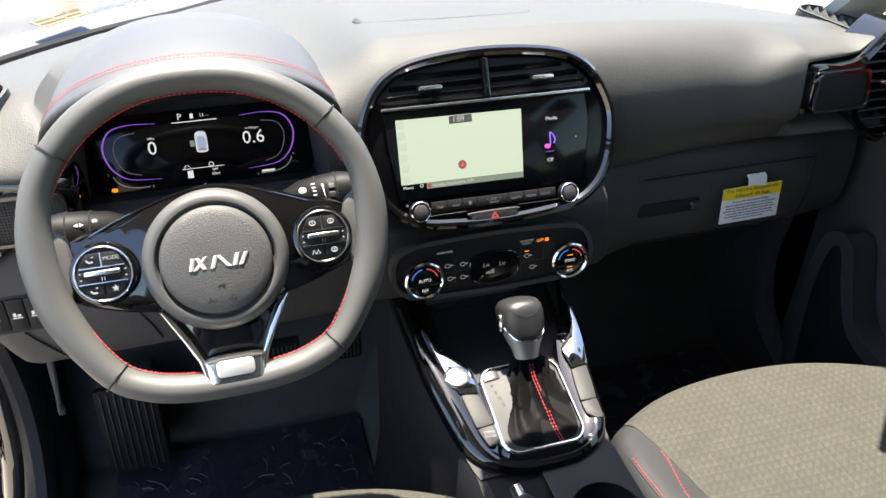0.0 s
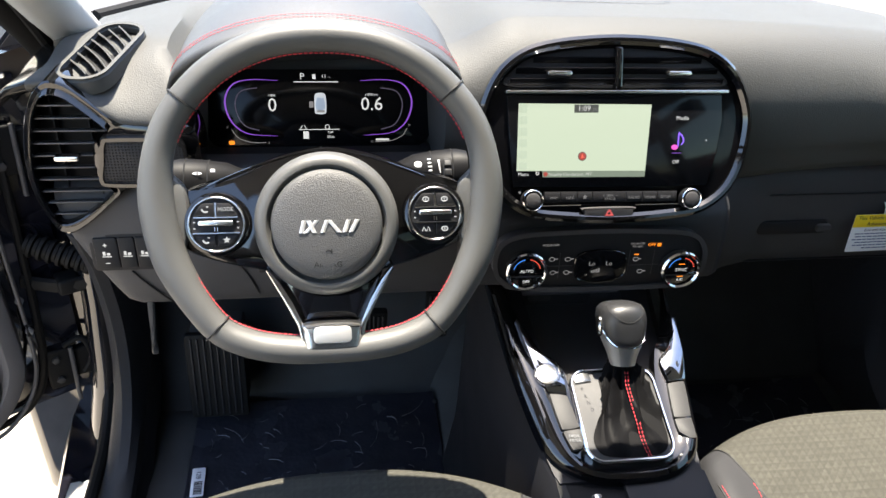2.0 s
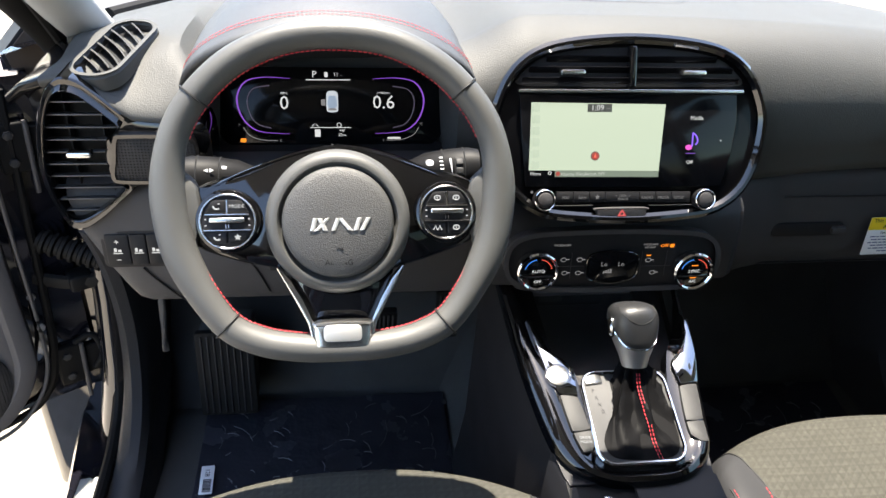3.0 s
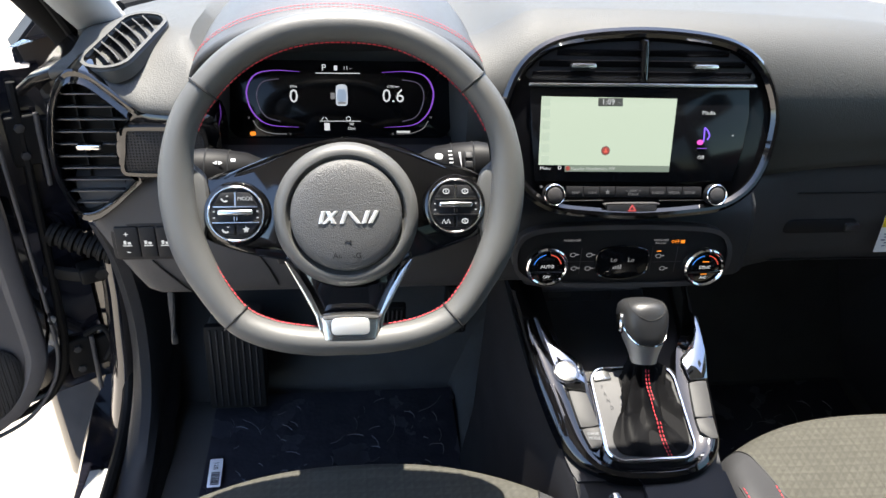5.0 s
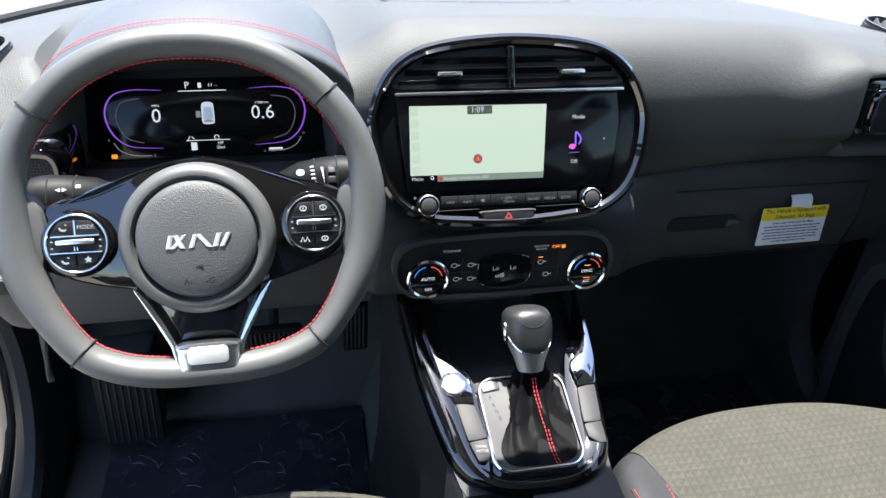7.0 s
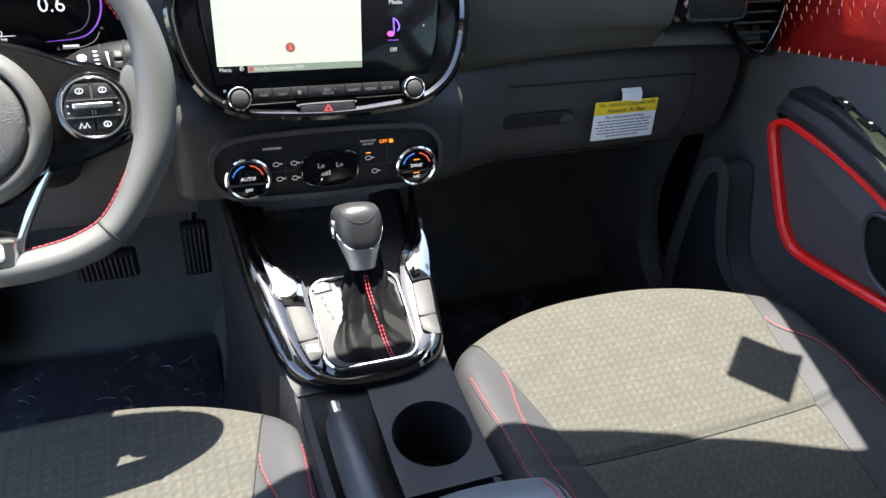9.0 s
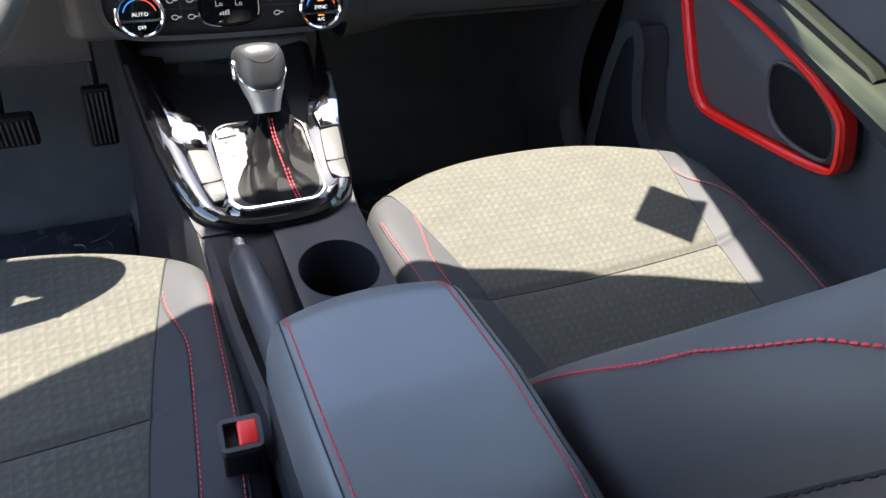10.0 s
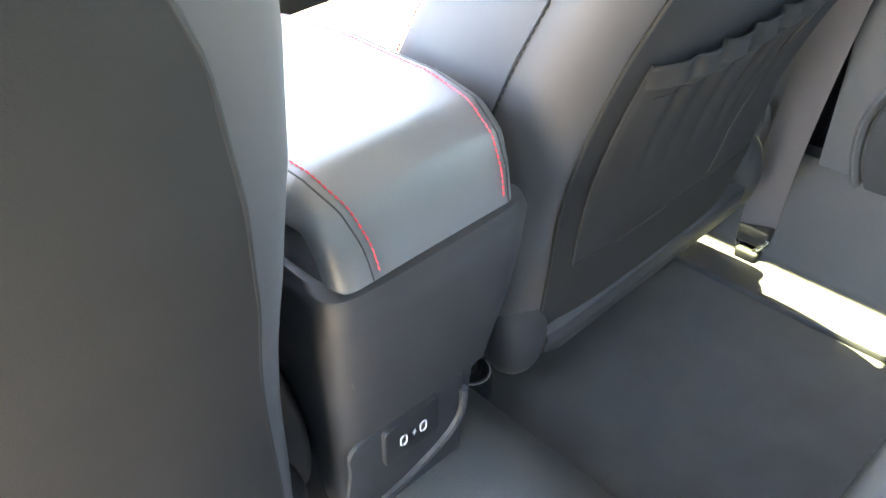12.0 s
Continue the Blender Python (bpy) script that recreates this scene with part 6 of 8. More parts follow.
pp = part("socket_panel", plate(rrect(0.12, 0.032, 0.006, cx=-0.015), F_TR, 0.004, 0.001, z=0.003), GREY, con)
part("socket_cover", plate(rrect(0.034, 0.017, 0.003, cx=-0.035), F_TR, 0.006, 0.001, z=0.006), PLASTIC, pp)
text("12V", 0.006, at(F_TR, -0.035, -0.003, 0.0065), GREY, pp)
part("usb_socket", ring_plate(rrect(0.016, 0.0085, 0.002, cx=0.004, cy=0.003), rrect(0.012, 0.005, 0.001, cx=0.004, cy=0.003), F_TR, 0.003, z=0.006), GREY, pp)
part("round_socket", ring_plate(circle(0.009, 20, 0.088, 0.02), circle(0.005, 20, 0.088, 0.02), F_TR, 0.004, z=0.006), DECK, con)
pane("socket_mark", rrect(0.004, 0.006, 0.001, cx=0.088, cy=0.02), F_TR, WHITE, con, 0.0006, 0.0062)
# controls round the shifter
sb = part("start_button", plate(circle(0.0148, 36, -0.0845, 0.0385), S, 0.012, 0.002, z=0.007), SILVER, con, "bright silver engine start button")
part("start_ring", ring_plate(circle(0.0175, 36, -0.0845, 0.0385), circle(0.0150, 36, -0.0845, 0.0385), S, 0.008, z=0.0055), GLOSS, sb)


def quad_button(name, pts, mat=GREY, z=0.0055, label=""):
    return part(name, plate(smooth_loop([Vector(a).lerp(Vector(b), t) for a, b in zip(pts, pts[1:] + pts[:1]) for t in (0.12, 0.88)], 3), S, 0.01, 0.0008, z=z), mat, con, label)


quad_button("console_button", [(-0.0870, 0.012), (-0.0645, 0.008), (-0.0585, -0.0355), (-0.0810, -0.0375)], label="plain satin grey button")
dm = quad_button("drive_button", [(-0.0807, -0.0392), (-0.0583, -0.0372), (-0.0565, -0.0520), (-0.0625, -0.0635), (-0.0735, -0.0640)], label="satin grey drive mode button")
text("DRIVE", 0.0052, at(S, -0.0680, -0.0465, 0.006, -4), WHITE, dm)
text("MODE", 0.0052, at(S, -0.0675, -0.0520, 0.006, -4), WHITE, dm)
quad_button("console_button", [(0.0700, 0.0165), (0.0935, 0.0185), (0.0865, -0.0305), (0.0640, -0.0310)], GREY, label="plain dark grey button")
quad_button("console_button", [(0.0640, -0.0325), (0.0863, -0.0322), (0.0845, -0.0590), (0.0755, -0.0590), (0.0645, -0.0500)], GREY, label="small dark grey button")
# Black trim by the shifter, its sky reflection put into the grey colour.
part("gloss_blade", plate([Vector(p) for p in ((0.1110, 0.114), (0.1010, 0.112), (0.0945, 0.086), (0.0870, 0.070), (0.0715, 0.054), (0.0685, 0.044), (0.0710, 0.0185), (0.0945, 0.0200), (0.1045, 0.060))], S, 0.010, 0.0010, z=0.0085), BLADE, con)
part("gloss_blade", plate([Vector(p) for p in ((-0.1095, 0.124), (-0.1030, 0.082), (-0.0985, 0.050), (-0.0880, 0.015), (-0.0640, 0.011), (-0.0620, 0.048), (-0.0740, 0.064), (-0.0930, 0.076), (-0.1040, 0.122))], S, 0.008, 0.0010, z=0.0055), BLADE, con)

# ---- gear lever ----
gear = thing("gear_lever", S @ Vector((0, -0.01, 0)), "automatic gear lever with leather boot and satin silver collar", "gear lever")
BB = rrect(0.112, 0.126, 0.022, 7, cx=-0.002, cy=-0.0205)
part("boot_frame", ring_plate(BB, inset(BB, 0.0042), S, 0.012, z=0.008), CHROME, gear, "polished chrome boot frame")
part("boot_plate", plate(inset(BB, 0.004), S, 0.010, 0.001, z=0.003), GATE, gear)
NECK = Vector((0.022, 0.766, 0.905))
UP = Vector((-0.001, 0.033, 0.068)).normalized()
BASE = S @ Vector((0.008, -0.020, 0.004))
FOOT = by_angle(smooth_loop([(-0.016, 0.032), (0.020, 0.036), (0.043, 0.028), (0.0485, -0.02), (0.0475, -0.060), (0.032, -0.076), (-0.010, -0.077), (-0.038, -0.072), (-0.045, -0.054), (-0.038, -0.036), (-0.025, -0.020), (-0.019, 0.008)], 6), Vector((0.008, -0.020)), 72)
BOOT_TOP = NECK + UP * 0.010
bm = bmesh.new()
lp = []
for t in [k / 26 for k in range(27)]:
    ring_ = []
    for k, q in enumerate(FOOT):
        a = 2 * math.pi * k / 72
        foot = S @ Vector((q.x, q.y, 0.004))
        neck = BOOT_TOP + Vector((0.0135 * math.cos(a), 0.0135 * math.sin(a), 0.005 * math.sin(a)))
        fall = 1 - (1 - t) ** 1.6
        p = Vector((foot.x + (neck.x - foot.x) * fall, foot.y + (neck.y - foot.y) * fall, foot.z + (neck.z - foot.z) * t))
        fold = 0.55 - abs(math.sin(3.5 * a + 2.2 * t + 0.5 + 0.4 * math.sin(5 * t))) + 0.45 * (0.5 - abs(math.sin(2 * a - 3.4 * t + 1.1)))
        fold += 0.35 * noise.noise(Vector((math.cos(a) * 2.2, math.sin(a) * 2.2, 5 * t)))
        amp = 0.0125 * math.sin(math.pi * t ** 0.62) ** 0.9 if 0 < t < 1 else 0.0
        way = Vector((p.x - BASE.x - (BOOT_TOP.x - BASE.x) * fall, p.y - BASE.y - (BOOT_TOP.y - BASE.y) * fall, 0))
        if way.length > 1e-6:
            way.normalize()
        ring_.append(p + way * amp * fold + Vector((0, 0, 0.35 * amp * fold)))
    lp.append(ring_)
rings(bm, lp)
seam_path = [[p.copy() for p in (r[53], r[54], r[55])] for r in lp]
boot = part("boot", bm, BOOT, gear, "creased black leather boot", sharp=60)
bpath = []
for dx in (-0.0018, 0.0018):
    bpath.append([r[1] + Vector((dx + 0.010 * (1 - k / 26) ** 2, -0.0022, 0.0026)) for k, r in enumerate(seam_path) if k < 26])
stitches(bpath, STITCH, boot, 0.0034, 0.0016, 0.0007)
strip = [Vector((-0.0515, 0.036)), Vector((-0.040, 0.040)), Vector((-0.030, 0.036)), Vector((-0.029, 0.026)), Vector((-0.0505, 0.024))]
lk = part("lock_button", plate(strip, S, 0.006, 0.001, z=0.0055), SILVER, gear)
for t_, x, y in (("P", -0.043, 0.016), ("R", -0.041, 0.006), ("N", -0.039, -0.003), ("D", -0.0365, -0.0125)):
    text(t_, 0.0065, at(S, x, y, 0.0035), INK, gear)
axx = Vector((1, 0, 0))
axy = UP.cross(axx).normalized()
NECK_UP = NECK - UP * 0.002
KNOB_ROWS = np.array([(-0.012, 0.0135, 0.0145, 0, 2.0), (0.0, 0.0145, 0.0155, 0, 2.0), (0.016, 0.0180, 0.0195, 0, 2.2), (0.032, 0.0238, 0.0255, 0.001, 2.5), (0.050, 0.0282, 0.0295, 0.004, 2.8), (0.064, 0.0290, 0.0305, 0.005, 2.8), (0.074, 0.0272, 0.0290, 0.006, 2.8), (0.080, 0.0225, 0.0245, 0.006, 2.6), (0.0825, 0.0150, 0.0170, 0.006, 2.4), (0.0833, 0.006, 0.007, 0.006, 2.0)])


def knob_point(a, h, off=0.0):
    rx_, ry_, oy, bev = (np.interp(h, KNOB_ROWS[:, 0], KNOB_ROWS[:, k]) for k in (1, 2, 3, 4))
    c, s_ = math.cos(a), math.sin(a)
    return NECK_UP + UP * h + axx * (rx_ + off) * math.copysign(abs(c) ** (2 / bev), c) + axy * ((ry_ + off) * math.copysign(abs(s_) ** (2 / bev), s_) + oy)


def knob_edge(a):
    """Height of the U-shaped joint between collar and leather cap."""
    return 0.029 + 0.032 * min(1.0, 1 + math.sin(a)) ** 1.5


round_a = np.linspace(0, 2 * math.pi, 48, endpoint=False)
bm = bmesh.new()
rings(bm, [[knob_point(a, 0.004 + (knob_edge(a) - 0.004) * t) for a in round_a] for t in np.linspace(0, 1, 9)])
part("collar", bm, COLLAR, gear, "satin silver collar")
bm = bmesh.new()
rings(bm, [[knob_point(a, knob_edge(a) + (0.0833 - knob_edge(a)) * t, 0.0006 if 0 < t < 0.9 else 0.0) for a in round_a] for t in (0, 0.04, 0.2, 0.4, 0.55, 0.7, 0.8, 0.88, 0.94, 0.98, 1.0)])
kn = part("shift_knob", bm, KNOB, gear, "black leather shift knob")
part("knob_band", tube([knob_point(a, knob_edge(a), 0.0002) for a in round_a], 0.0013, 6, closed=True), CHROME, kn)
part("knob_seam", tube([knob_point(-math.pi / 2 + e, 0.060 + 0.020 * abs(e / 1.2), 0.0004) for e in np.linspace(-1.2, 1.2, 20)], 0.0006, 5), THREAD, kn)
bm = bmesh.new()
bc = NECK_UP + UP * 0.054 - axx * 0.028
lp = []
for off, sc in ((0.0, 1.0), (-0.003, 1.0), (-0.005, 0.8), (-0.0056, 0.4)):
    lp.append([bc + axx * off + (axy * 0.0085 * math.cos(a) + UP * 0.013 * math.sin(a)) * sc for a in np.linspace(0, 2 * math.pi, 20, endpoint=False)])
rings(bm, lp)
part("knob_button", bm, SILVER, kn, "bright silver release button")

# ---- parking brake ----
pb = thing("parking_brake", (-0.045, 0.4, 0.78), "dark parking brake lever with silver release button", "parking brake")
pth = smooth_loop([(-0.050, 0.598, 0.838), (-0.050, 0.585, 0.839), (-0.049, 0.53, 0.838), (-0.046, 0.44, 0.832), (-0.043, 0.34, 0.822), (-0.04, 0.24, 0.812)], 4, False)
bm = bmesh.new()
lp = []
for i, p in enumerate(pth):
    t = i / (len(pth) - 1)
    r = 0.0128 + 0.004 * ss(0.0, 0.4, t)
    if i == 0:
        r = 0.0105
    lp.append([p + Vector((r * math.cos(a), 0, r * 1.1 * math.sin(a))) for a in np.linspace(0, 2 * math.pi, 20, endpoint=False)])
rings(bm, lp)
part("grip", bm, BRAKE, pb)
part("release_button", tube([(-0.050, 0.618, 0.8385), (-0.050, 0.612, 0.8385), (-0.050, 0.596, 0.838)], 0.0085, 14), SILVER, pb, "satin silver release button")
bm = bmesh.new()
box(bm, -0.055, -0.035, 0.24, 0.36, 0.776, 0.815, 0.004)
part("lever_base", bm, DARK, pb)

# ---- armrest ----
arm = thing("armrest", (CX, 0.25, 0.82), "black leather armrest with red stitched edges", "armrest")
AX = 0.010


def arm_point(u, v):
    """u across -1 to 1, v along 0 (front) to 1 (lower rear edge)."""
    tab = [(0.0, 0.402, 0.885, 0.86), (0.05, 0.410, 0.915, 0.90), (0.12, 0.402, 0.940, 0.94), (0.2, 0.378, 0.9505, 0.97), (0.45, 0.28, 0.956, 1.0), (0.68, 0.18, 0.953, 0.985), (0.78, 0.138, 0.944, 0.955), (0.87, 0.115, 0.925, 0.92), (0.94, 0.105, 0.90, 0.89), (1.0, 0.102, 0.875, 0.87)]
    for (a, y0, z0, w0), (b, y1, z1, w1) in zip(tab, tab[1:]):
        if v <= b:
            t = (v - a) / (b - a)
            y, z, w = y0 + (y1 - y0) * t, z0 + (z1 - z0) * t, w0 + (w1 - w0) * t
            break
    half = 0.089 * w
    au = abs(u)
    round_ = max(0, (au - 0.72) / 0.28)
    x = AX + half * math.copysign(min(au, 0.72) / 0.72 * 0.82 + 0.18 * math.sin(round_ * math.pi / 2), u)
    drop = 0.005 * (au / 0.72) ** 2 if au < 0.72 else 0.005 + 0.05 * (1 - math.cos(round_ * math.pi / 2))
    y -= 0.028 * au ** 2.2 * max(0, 1 - v / 0.25) * (1.25 if u < 0 else 0.6)
    y += 0.017 * (1 - math.cos(round_ * math.pi / 2)) * ss(0.70, 0.95, v)
    return Vector((x, y, z - drop * (1 if v < 0.62 else max(0.1, 1 - (v - 0.62) * 3.2))))


def smooth_v(n):
    return [k / n for k in range(n + 1)]


bm = bmesh.new()
us = list(np.linspace(-1, 1, 41))
vs_ = smooth_v(60)
rows_ = [[arm_point(u, v) for u in us] for v in vs_]
grid = [[bm.verts.new(p) for p in r] for r in rows_]
for a, b in zip(grid, grid[1:]):
    for i in range(len(a) - 1):
        bm.faces.new((a[i], a[i + 1], b[i + 1], b[i]))
bmesh.ops.smooth_vert(bm, verts=[v for r in grid[1:-1] for v in r[1:-1]], factor=0.5, use_axis_x=True, use_axis_y=True, use_axis_z=True)
lid = part("lid_pad", bm, LEATHER, arm, sharp=60)
stitches([[arm_point(u + (0.14 * ss(0.7, 1.0, v) if u < 0 else 0.03 * ss(0.7, 1.0, v)), v) + Vector((0, 0, 0.0006)) + (Vector((0, -0.0008, 0)) if v > 0.8 else Vector((0, 0, 0))) for v in np.linspace(0.14, 0.99, 60)] for u in (-0.68, 0.66)], STITCH, lid, 0.0036, 0.0009, 0.00075)
for u in (-0.74, 0.72):
    bm = bmesh.new()
    tube([arm_point(u + (0.14 * ss(0.7, 1.0, v) if u < 0 else 0.03 * ss(0.7, 1.0, v)), v) + Vector((0, 0, -0.0002)) for v in np.linspace(0.12, 1.0, 50)], 0.0007, 5, bm=bm)
    part("lid_seam", bm, THREAD, lid)
bm = bmesh.new()
lp = []
for y, z0, z1, w in ((0.385, 0.78, 0.885, 0.072), (0.36, 0.78, 0.905, 0.078), (0.2, 0.78, 0.905, 0.080), (0.13, 0.78, 0.90, 0.078), (0.112, 0.78, 0.885, 0.076)):
    lp.append([Vector((AX + q.x, y, (z0 + z1) / 2 + q.y)) for q in rrect(2 * w, z1 - z0, 0.012, 4)])
rings(bm, lp)
part("box_side", bm, PLASTIC, arm)
# rear face with ports
rear = thing("console_rear", (CX, 0.15, 0.5), "dark plastic console end with two charging ports", "console end")
bm = bmesh.new()
lp = []
for z, y, w0, w1 in ((0.876, 0.110, -0.074, 0.094), (0.872, 0.098, -0.077, 0.098), (0.862, 0.094, -0.078, 0.100), (0.83, 0.099, -0.077, 0.099), (0.78, 0.110, -0.074, 0.096), (0.70, 0.134, -0.069, 0.091), (0.67, 0.150, -0.066, 0.088), (0.57, 0.168, -0.062, 0.085), (0.50, 0.178, -0.058, 0.082), (0.455, 0.182, -0.056, 0.080)):
    c = (w0 + w1) / 2
    h_ = (w1 - w0) / 2
    ring_ = []
    for k in range(15):
        a = math.pi * k / 14
        cx_ = math.cos(a)
        ring_.append(Vector((c - h_ * math.copysign(abs(cx_) ** 0.35, cx_), y + 0.03 * (1 - math.sin(a) ** 0.5), z)))
    lp.append(ring_ + [Vector((c + h_ * 0.97, 0.38, z)), Vector((c - h_ * 0.97, 0.38, z))])
rings(bm, lp)
part("end_panel", bm, CONSOLE_END, rear)
F_USB = pose(-0.014, 0.140, 0.667, 97, 0, 0)
rc = smooth_loop([(-0.058, -0.045), (-0.055, 0.0), (-0.045, 0.034), (0.04, 0.036), (0.062, 0.05), (0.066, 0.0), (0.060, -0.03), (0.02, -0.056), (-0.03, -0.064)], 5)
part("port_recess", plate(rc, F_USB, 0.004, 0.001, z=0.002), CONSOLE_END, rear)
part("recess_lip", tube([F_USB @ Vector((q.x, q.y, 0.003)) for q in smooth_loop([(0.066, 0.012), (0.064, -0.02), (0.045, -0.042), (0.0, -0.060), (-0.045, -0.066)], 6, False)], 0.0045, 8), CONSOLE_END, rear)
F_PORT = F_USB @ pose(0.0075, 0.0095, 0.001)
up_ = part("port_plate", plate(rrect(0.058, 0.047, 0.005, cx=-0.002, cy=0.0), F_PORT, 0.006, 0.0015, z=0.006), DARK, rear)
for x in (-0.0125, 0.0085):
    part("charging_port", ring_plate(rrect(0.0075, 0.0135, 0.0036, cx=x), rrect(0.0050, 0.0110, 0.0024, cx=x), F_PORT, 0.002, z=0.0072), MARK, up_)
    part("port_tongue", plate(rrect(0.002, 0.007, 0.0008, cx=x), F_PORT, 0.002, 0.0003, z=0.0068), GREY, up_)
pane("bolt_symbol", [Vector((-0.0035, 0.0005)), Vector((-0.0010, 0.0005)), Vector((-0.0018, -0.0040)), Vector((0.0012, 0.0006)), Vector((-0.0010, 0.0008)), Vector((0.0, 0.0042))][::-1], F_PORT, MARK, up_, 0.0005, 0.0066)


# ---- front seats ----
def seat_rows(profile, v):
    """Smooth run through the rows of a profile, without overshoot."""
    k = min(max(i for i, r in enumerate(profile) if r[0] <= v + 1e-9), len(profile) - 2)
    a, b = profile[k], profile[k + 1]
    h = b[0] - a[0]
    t = min(1, (v - a[0]) / h)
    out = []
    for c in range(1, len(a)):
        d1 = (b[c] - a[c]) / h
        m0 = m1 = d1
        if k > 0:
            d0 = (a[c] - profile[k - 1][c]) / (a[0] - profile[k - 1][0])
            m0 = 2 * d0 * d1 / (d0 + d1) if d0 * d1 > 0 else 0.0
        if k + 2 < len(profile):
            d2 = (profile[k + 2][c] - b[c]) / (profile[k + 2][0] - b[0])
            m1 = 2 * d1 * d2 / (d1 + d2) if d1 * d2 > 0 else 0.0
        out.append(a[c] * (1 + 2 * t) * (1 - t) ** 2 + h * m0 * t * (1 - t) ** 2 + b[c] * t * t * (3 - 2 * t) + h * m1 * t * t * (t - 1))
    return out


# along the cushion: v, y, z of the middle, half width, half width of the cloth, corner set-back, bolster rise
CUSH = [(0.0, 0.22, 0.752, 0.235, 0.135, 0.0, 0.030), (0.25, 0.33, 0.762, 0.250, 0.145, 0.0, 0.034), (0.45, 0.44, 0.7755, 0.262, 0.160, 0.0, 0.030), (0.505, 0.484, 0.7795, 0.264, 0.167, 0.0, 0.028), (0.52, 0.494, 0.7770, 0.264, 0.169, 0.0, 0.030), (0.535, 0.504, 0.7830, 0.264, 0.171, 0.0, 0.026), (0.60, 0.553, 0.7885, 0.264, 0.180, 0.003, 0.023), (0.68, 0.615, 0.794, 0.264, 0.192, 0.012, 0.017), (0.76, 0.68, 0.800, 0.262, 0.204, 0.03, 0.010), (0.82, 0.725, 0.7995, 0.258, 0.211, 0.045, 0.004), (0.87, 0.757, 0.790, 0.250, 0.216, 0.055, 0.0), (0.91, 0.778, 0.768, 0.242, 0.218, 0.06, 0.0), (0.95, 0.789, 0.730, 0.236, 0.216, 0.06, 0.0), (1.0, 0.785, 0.66, 0.230, 0.212, 0.058, 0.0)]
# up the backrest: v, z, y of bolster front, y of rear, half width, half width of the cloth, bolster depth
BACK = [(0.0, 0.60, 0.30, 0.178, 0.236, 0.11, 0.02), (0.1, 0.71, 0.355, 0.152, 0.248, 0.125, 0.05), (0.25, 0.80, 0.362, 0.136, 0.252, 0.135, 0.06), (0.38, 0.86, 0.330, 0.118, 0.253, 0.14, 0.06), (0.52, 0.94, 0.275, 0.085, 0.254, 0.14, 0.058), (0.66, 1.01, 0.223, 0.050, 0.250, 0.138, 0.048), (0.78, 1.07, 0.179, 0.022, 0.238, 0.13, 0.038), (0.87, 1.122, 0.142, 0.002, 0.216, 0.12, 0.026), (0.94, 1.176, 0.106, -0.006, 0.198, 0.11, 0.016), (1.0, 1.212, 0.058, 0.004, 0.164, 0.09, 0.008)]


def cushion_point(cx, u, v):
    y, z, w, s, back, rise = seat_rows(CUSH, v)
    y += 0.015 if cx > 0 else -0.03
    au, sg = abs(u), (1 if u >= 0 else -1)
    if au <= 1:
        dx = s * au
        h = -0.006 * (1 - au ** 2) * (1 if v < 0.85 else 0)
    else:
        t = au - 1                                # 0..1 over the bolster top, 1..2 down the side
        if t <= 1:
            dx = s + (w - s) * math.sin(t * math.pi / 2) ** 0.9
            h = rise * math.sin(min(1, t * 1.6) * math.pi / 2) - 0.045 * (1 - math.cos(t * math.pi / 2)) ** 1.6
        else:
            dx = w - 0.02 * (t - 1)
            h = rise - 0.045 - 0.10 * (t - 1)
    return Vector((cx + sg * dx, y - back * (dx / 0.22) ** 2.4, z + h))


def grid_part(name, rows_, mat, parent, label="", sharp=60):
    bm = bmesh.new()
    g = [[bm.verts.new(p) for p in r] for r in rows_]
    for a, b in zip(g, g[1:]):
        for i in range(len(a) - 1):
            bm.faces.new((a[i], a[i + 1], b[i + 1], b[i]))
    return part(name, bm, mat, parent, label, sharp)


# the driver backrest set further back and slimmer: v, shift of the rear, shift of the front, half width
DRIVER_BACK = np.array([(0.0, 0.0162, 0.0364, 0.2299), (0.25, 0.0201, 0.0352, 0.234), (0.52, 0.0233, 0.034, 0.2355), (0.66, 0.0258, 0.0326, 0.2318), (0.78, 0.0293, 0.0315, 0.224), (0.87, 0.032, 0.0303, 0.2135), (0.94, 0.0326, 0.0278, 0.1963), (1.0, 0.0324, 0.0253, 0.1762)])


def back_rows(cx, v):
    """z, front y, rear y, half width, half width of the cloth, bolster depth and edge radius of a backrest."""
    z, yf, yr, w, s, bd = seat_rows(BACK, v)
    if cx > 0:
        return z, yf, yr, w, s, bd, 0.05
    rear_, front_, w = (np.interp(v, DRIVER_BACK[:, 0], DRIVER_BACK[:, k]) for k in (1, 2, 3))
    return z + 0.0176 * max(0.0, v * 2 - 1), yf - front_, yr - rear_, w, s, bd, np.interp(v, (0, 0.5, 0.8, 1), (0.0217, 0.0345, 0.0479, 0.075))


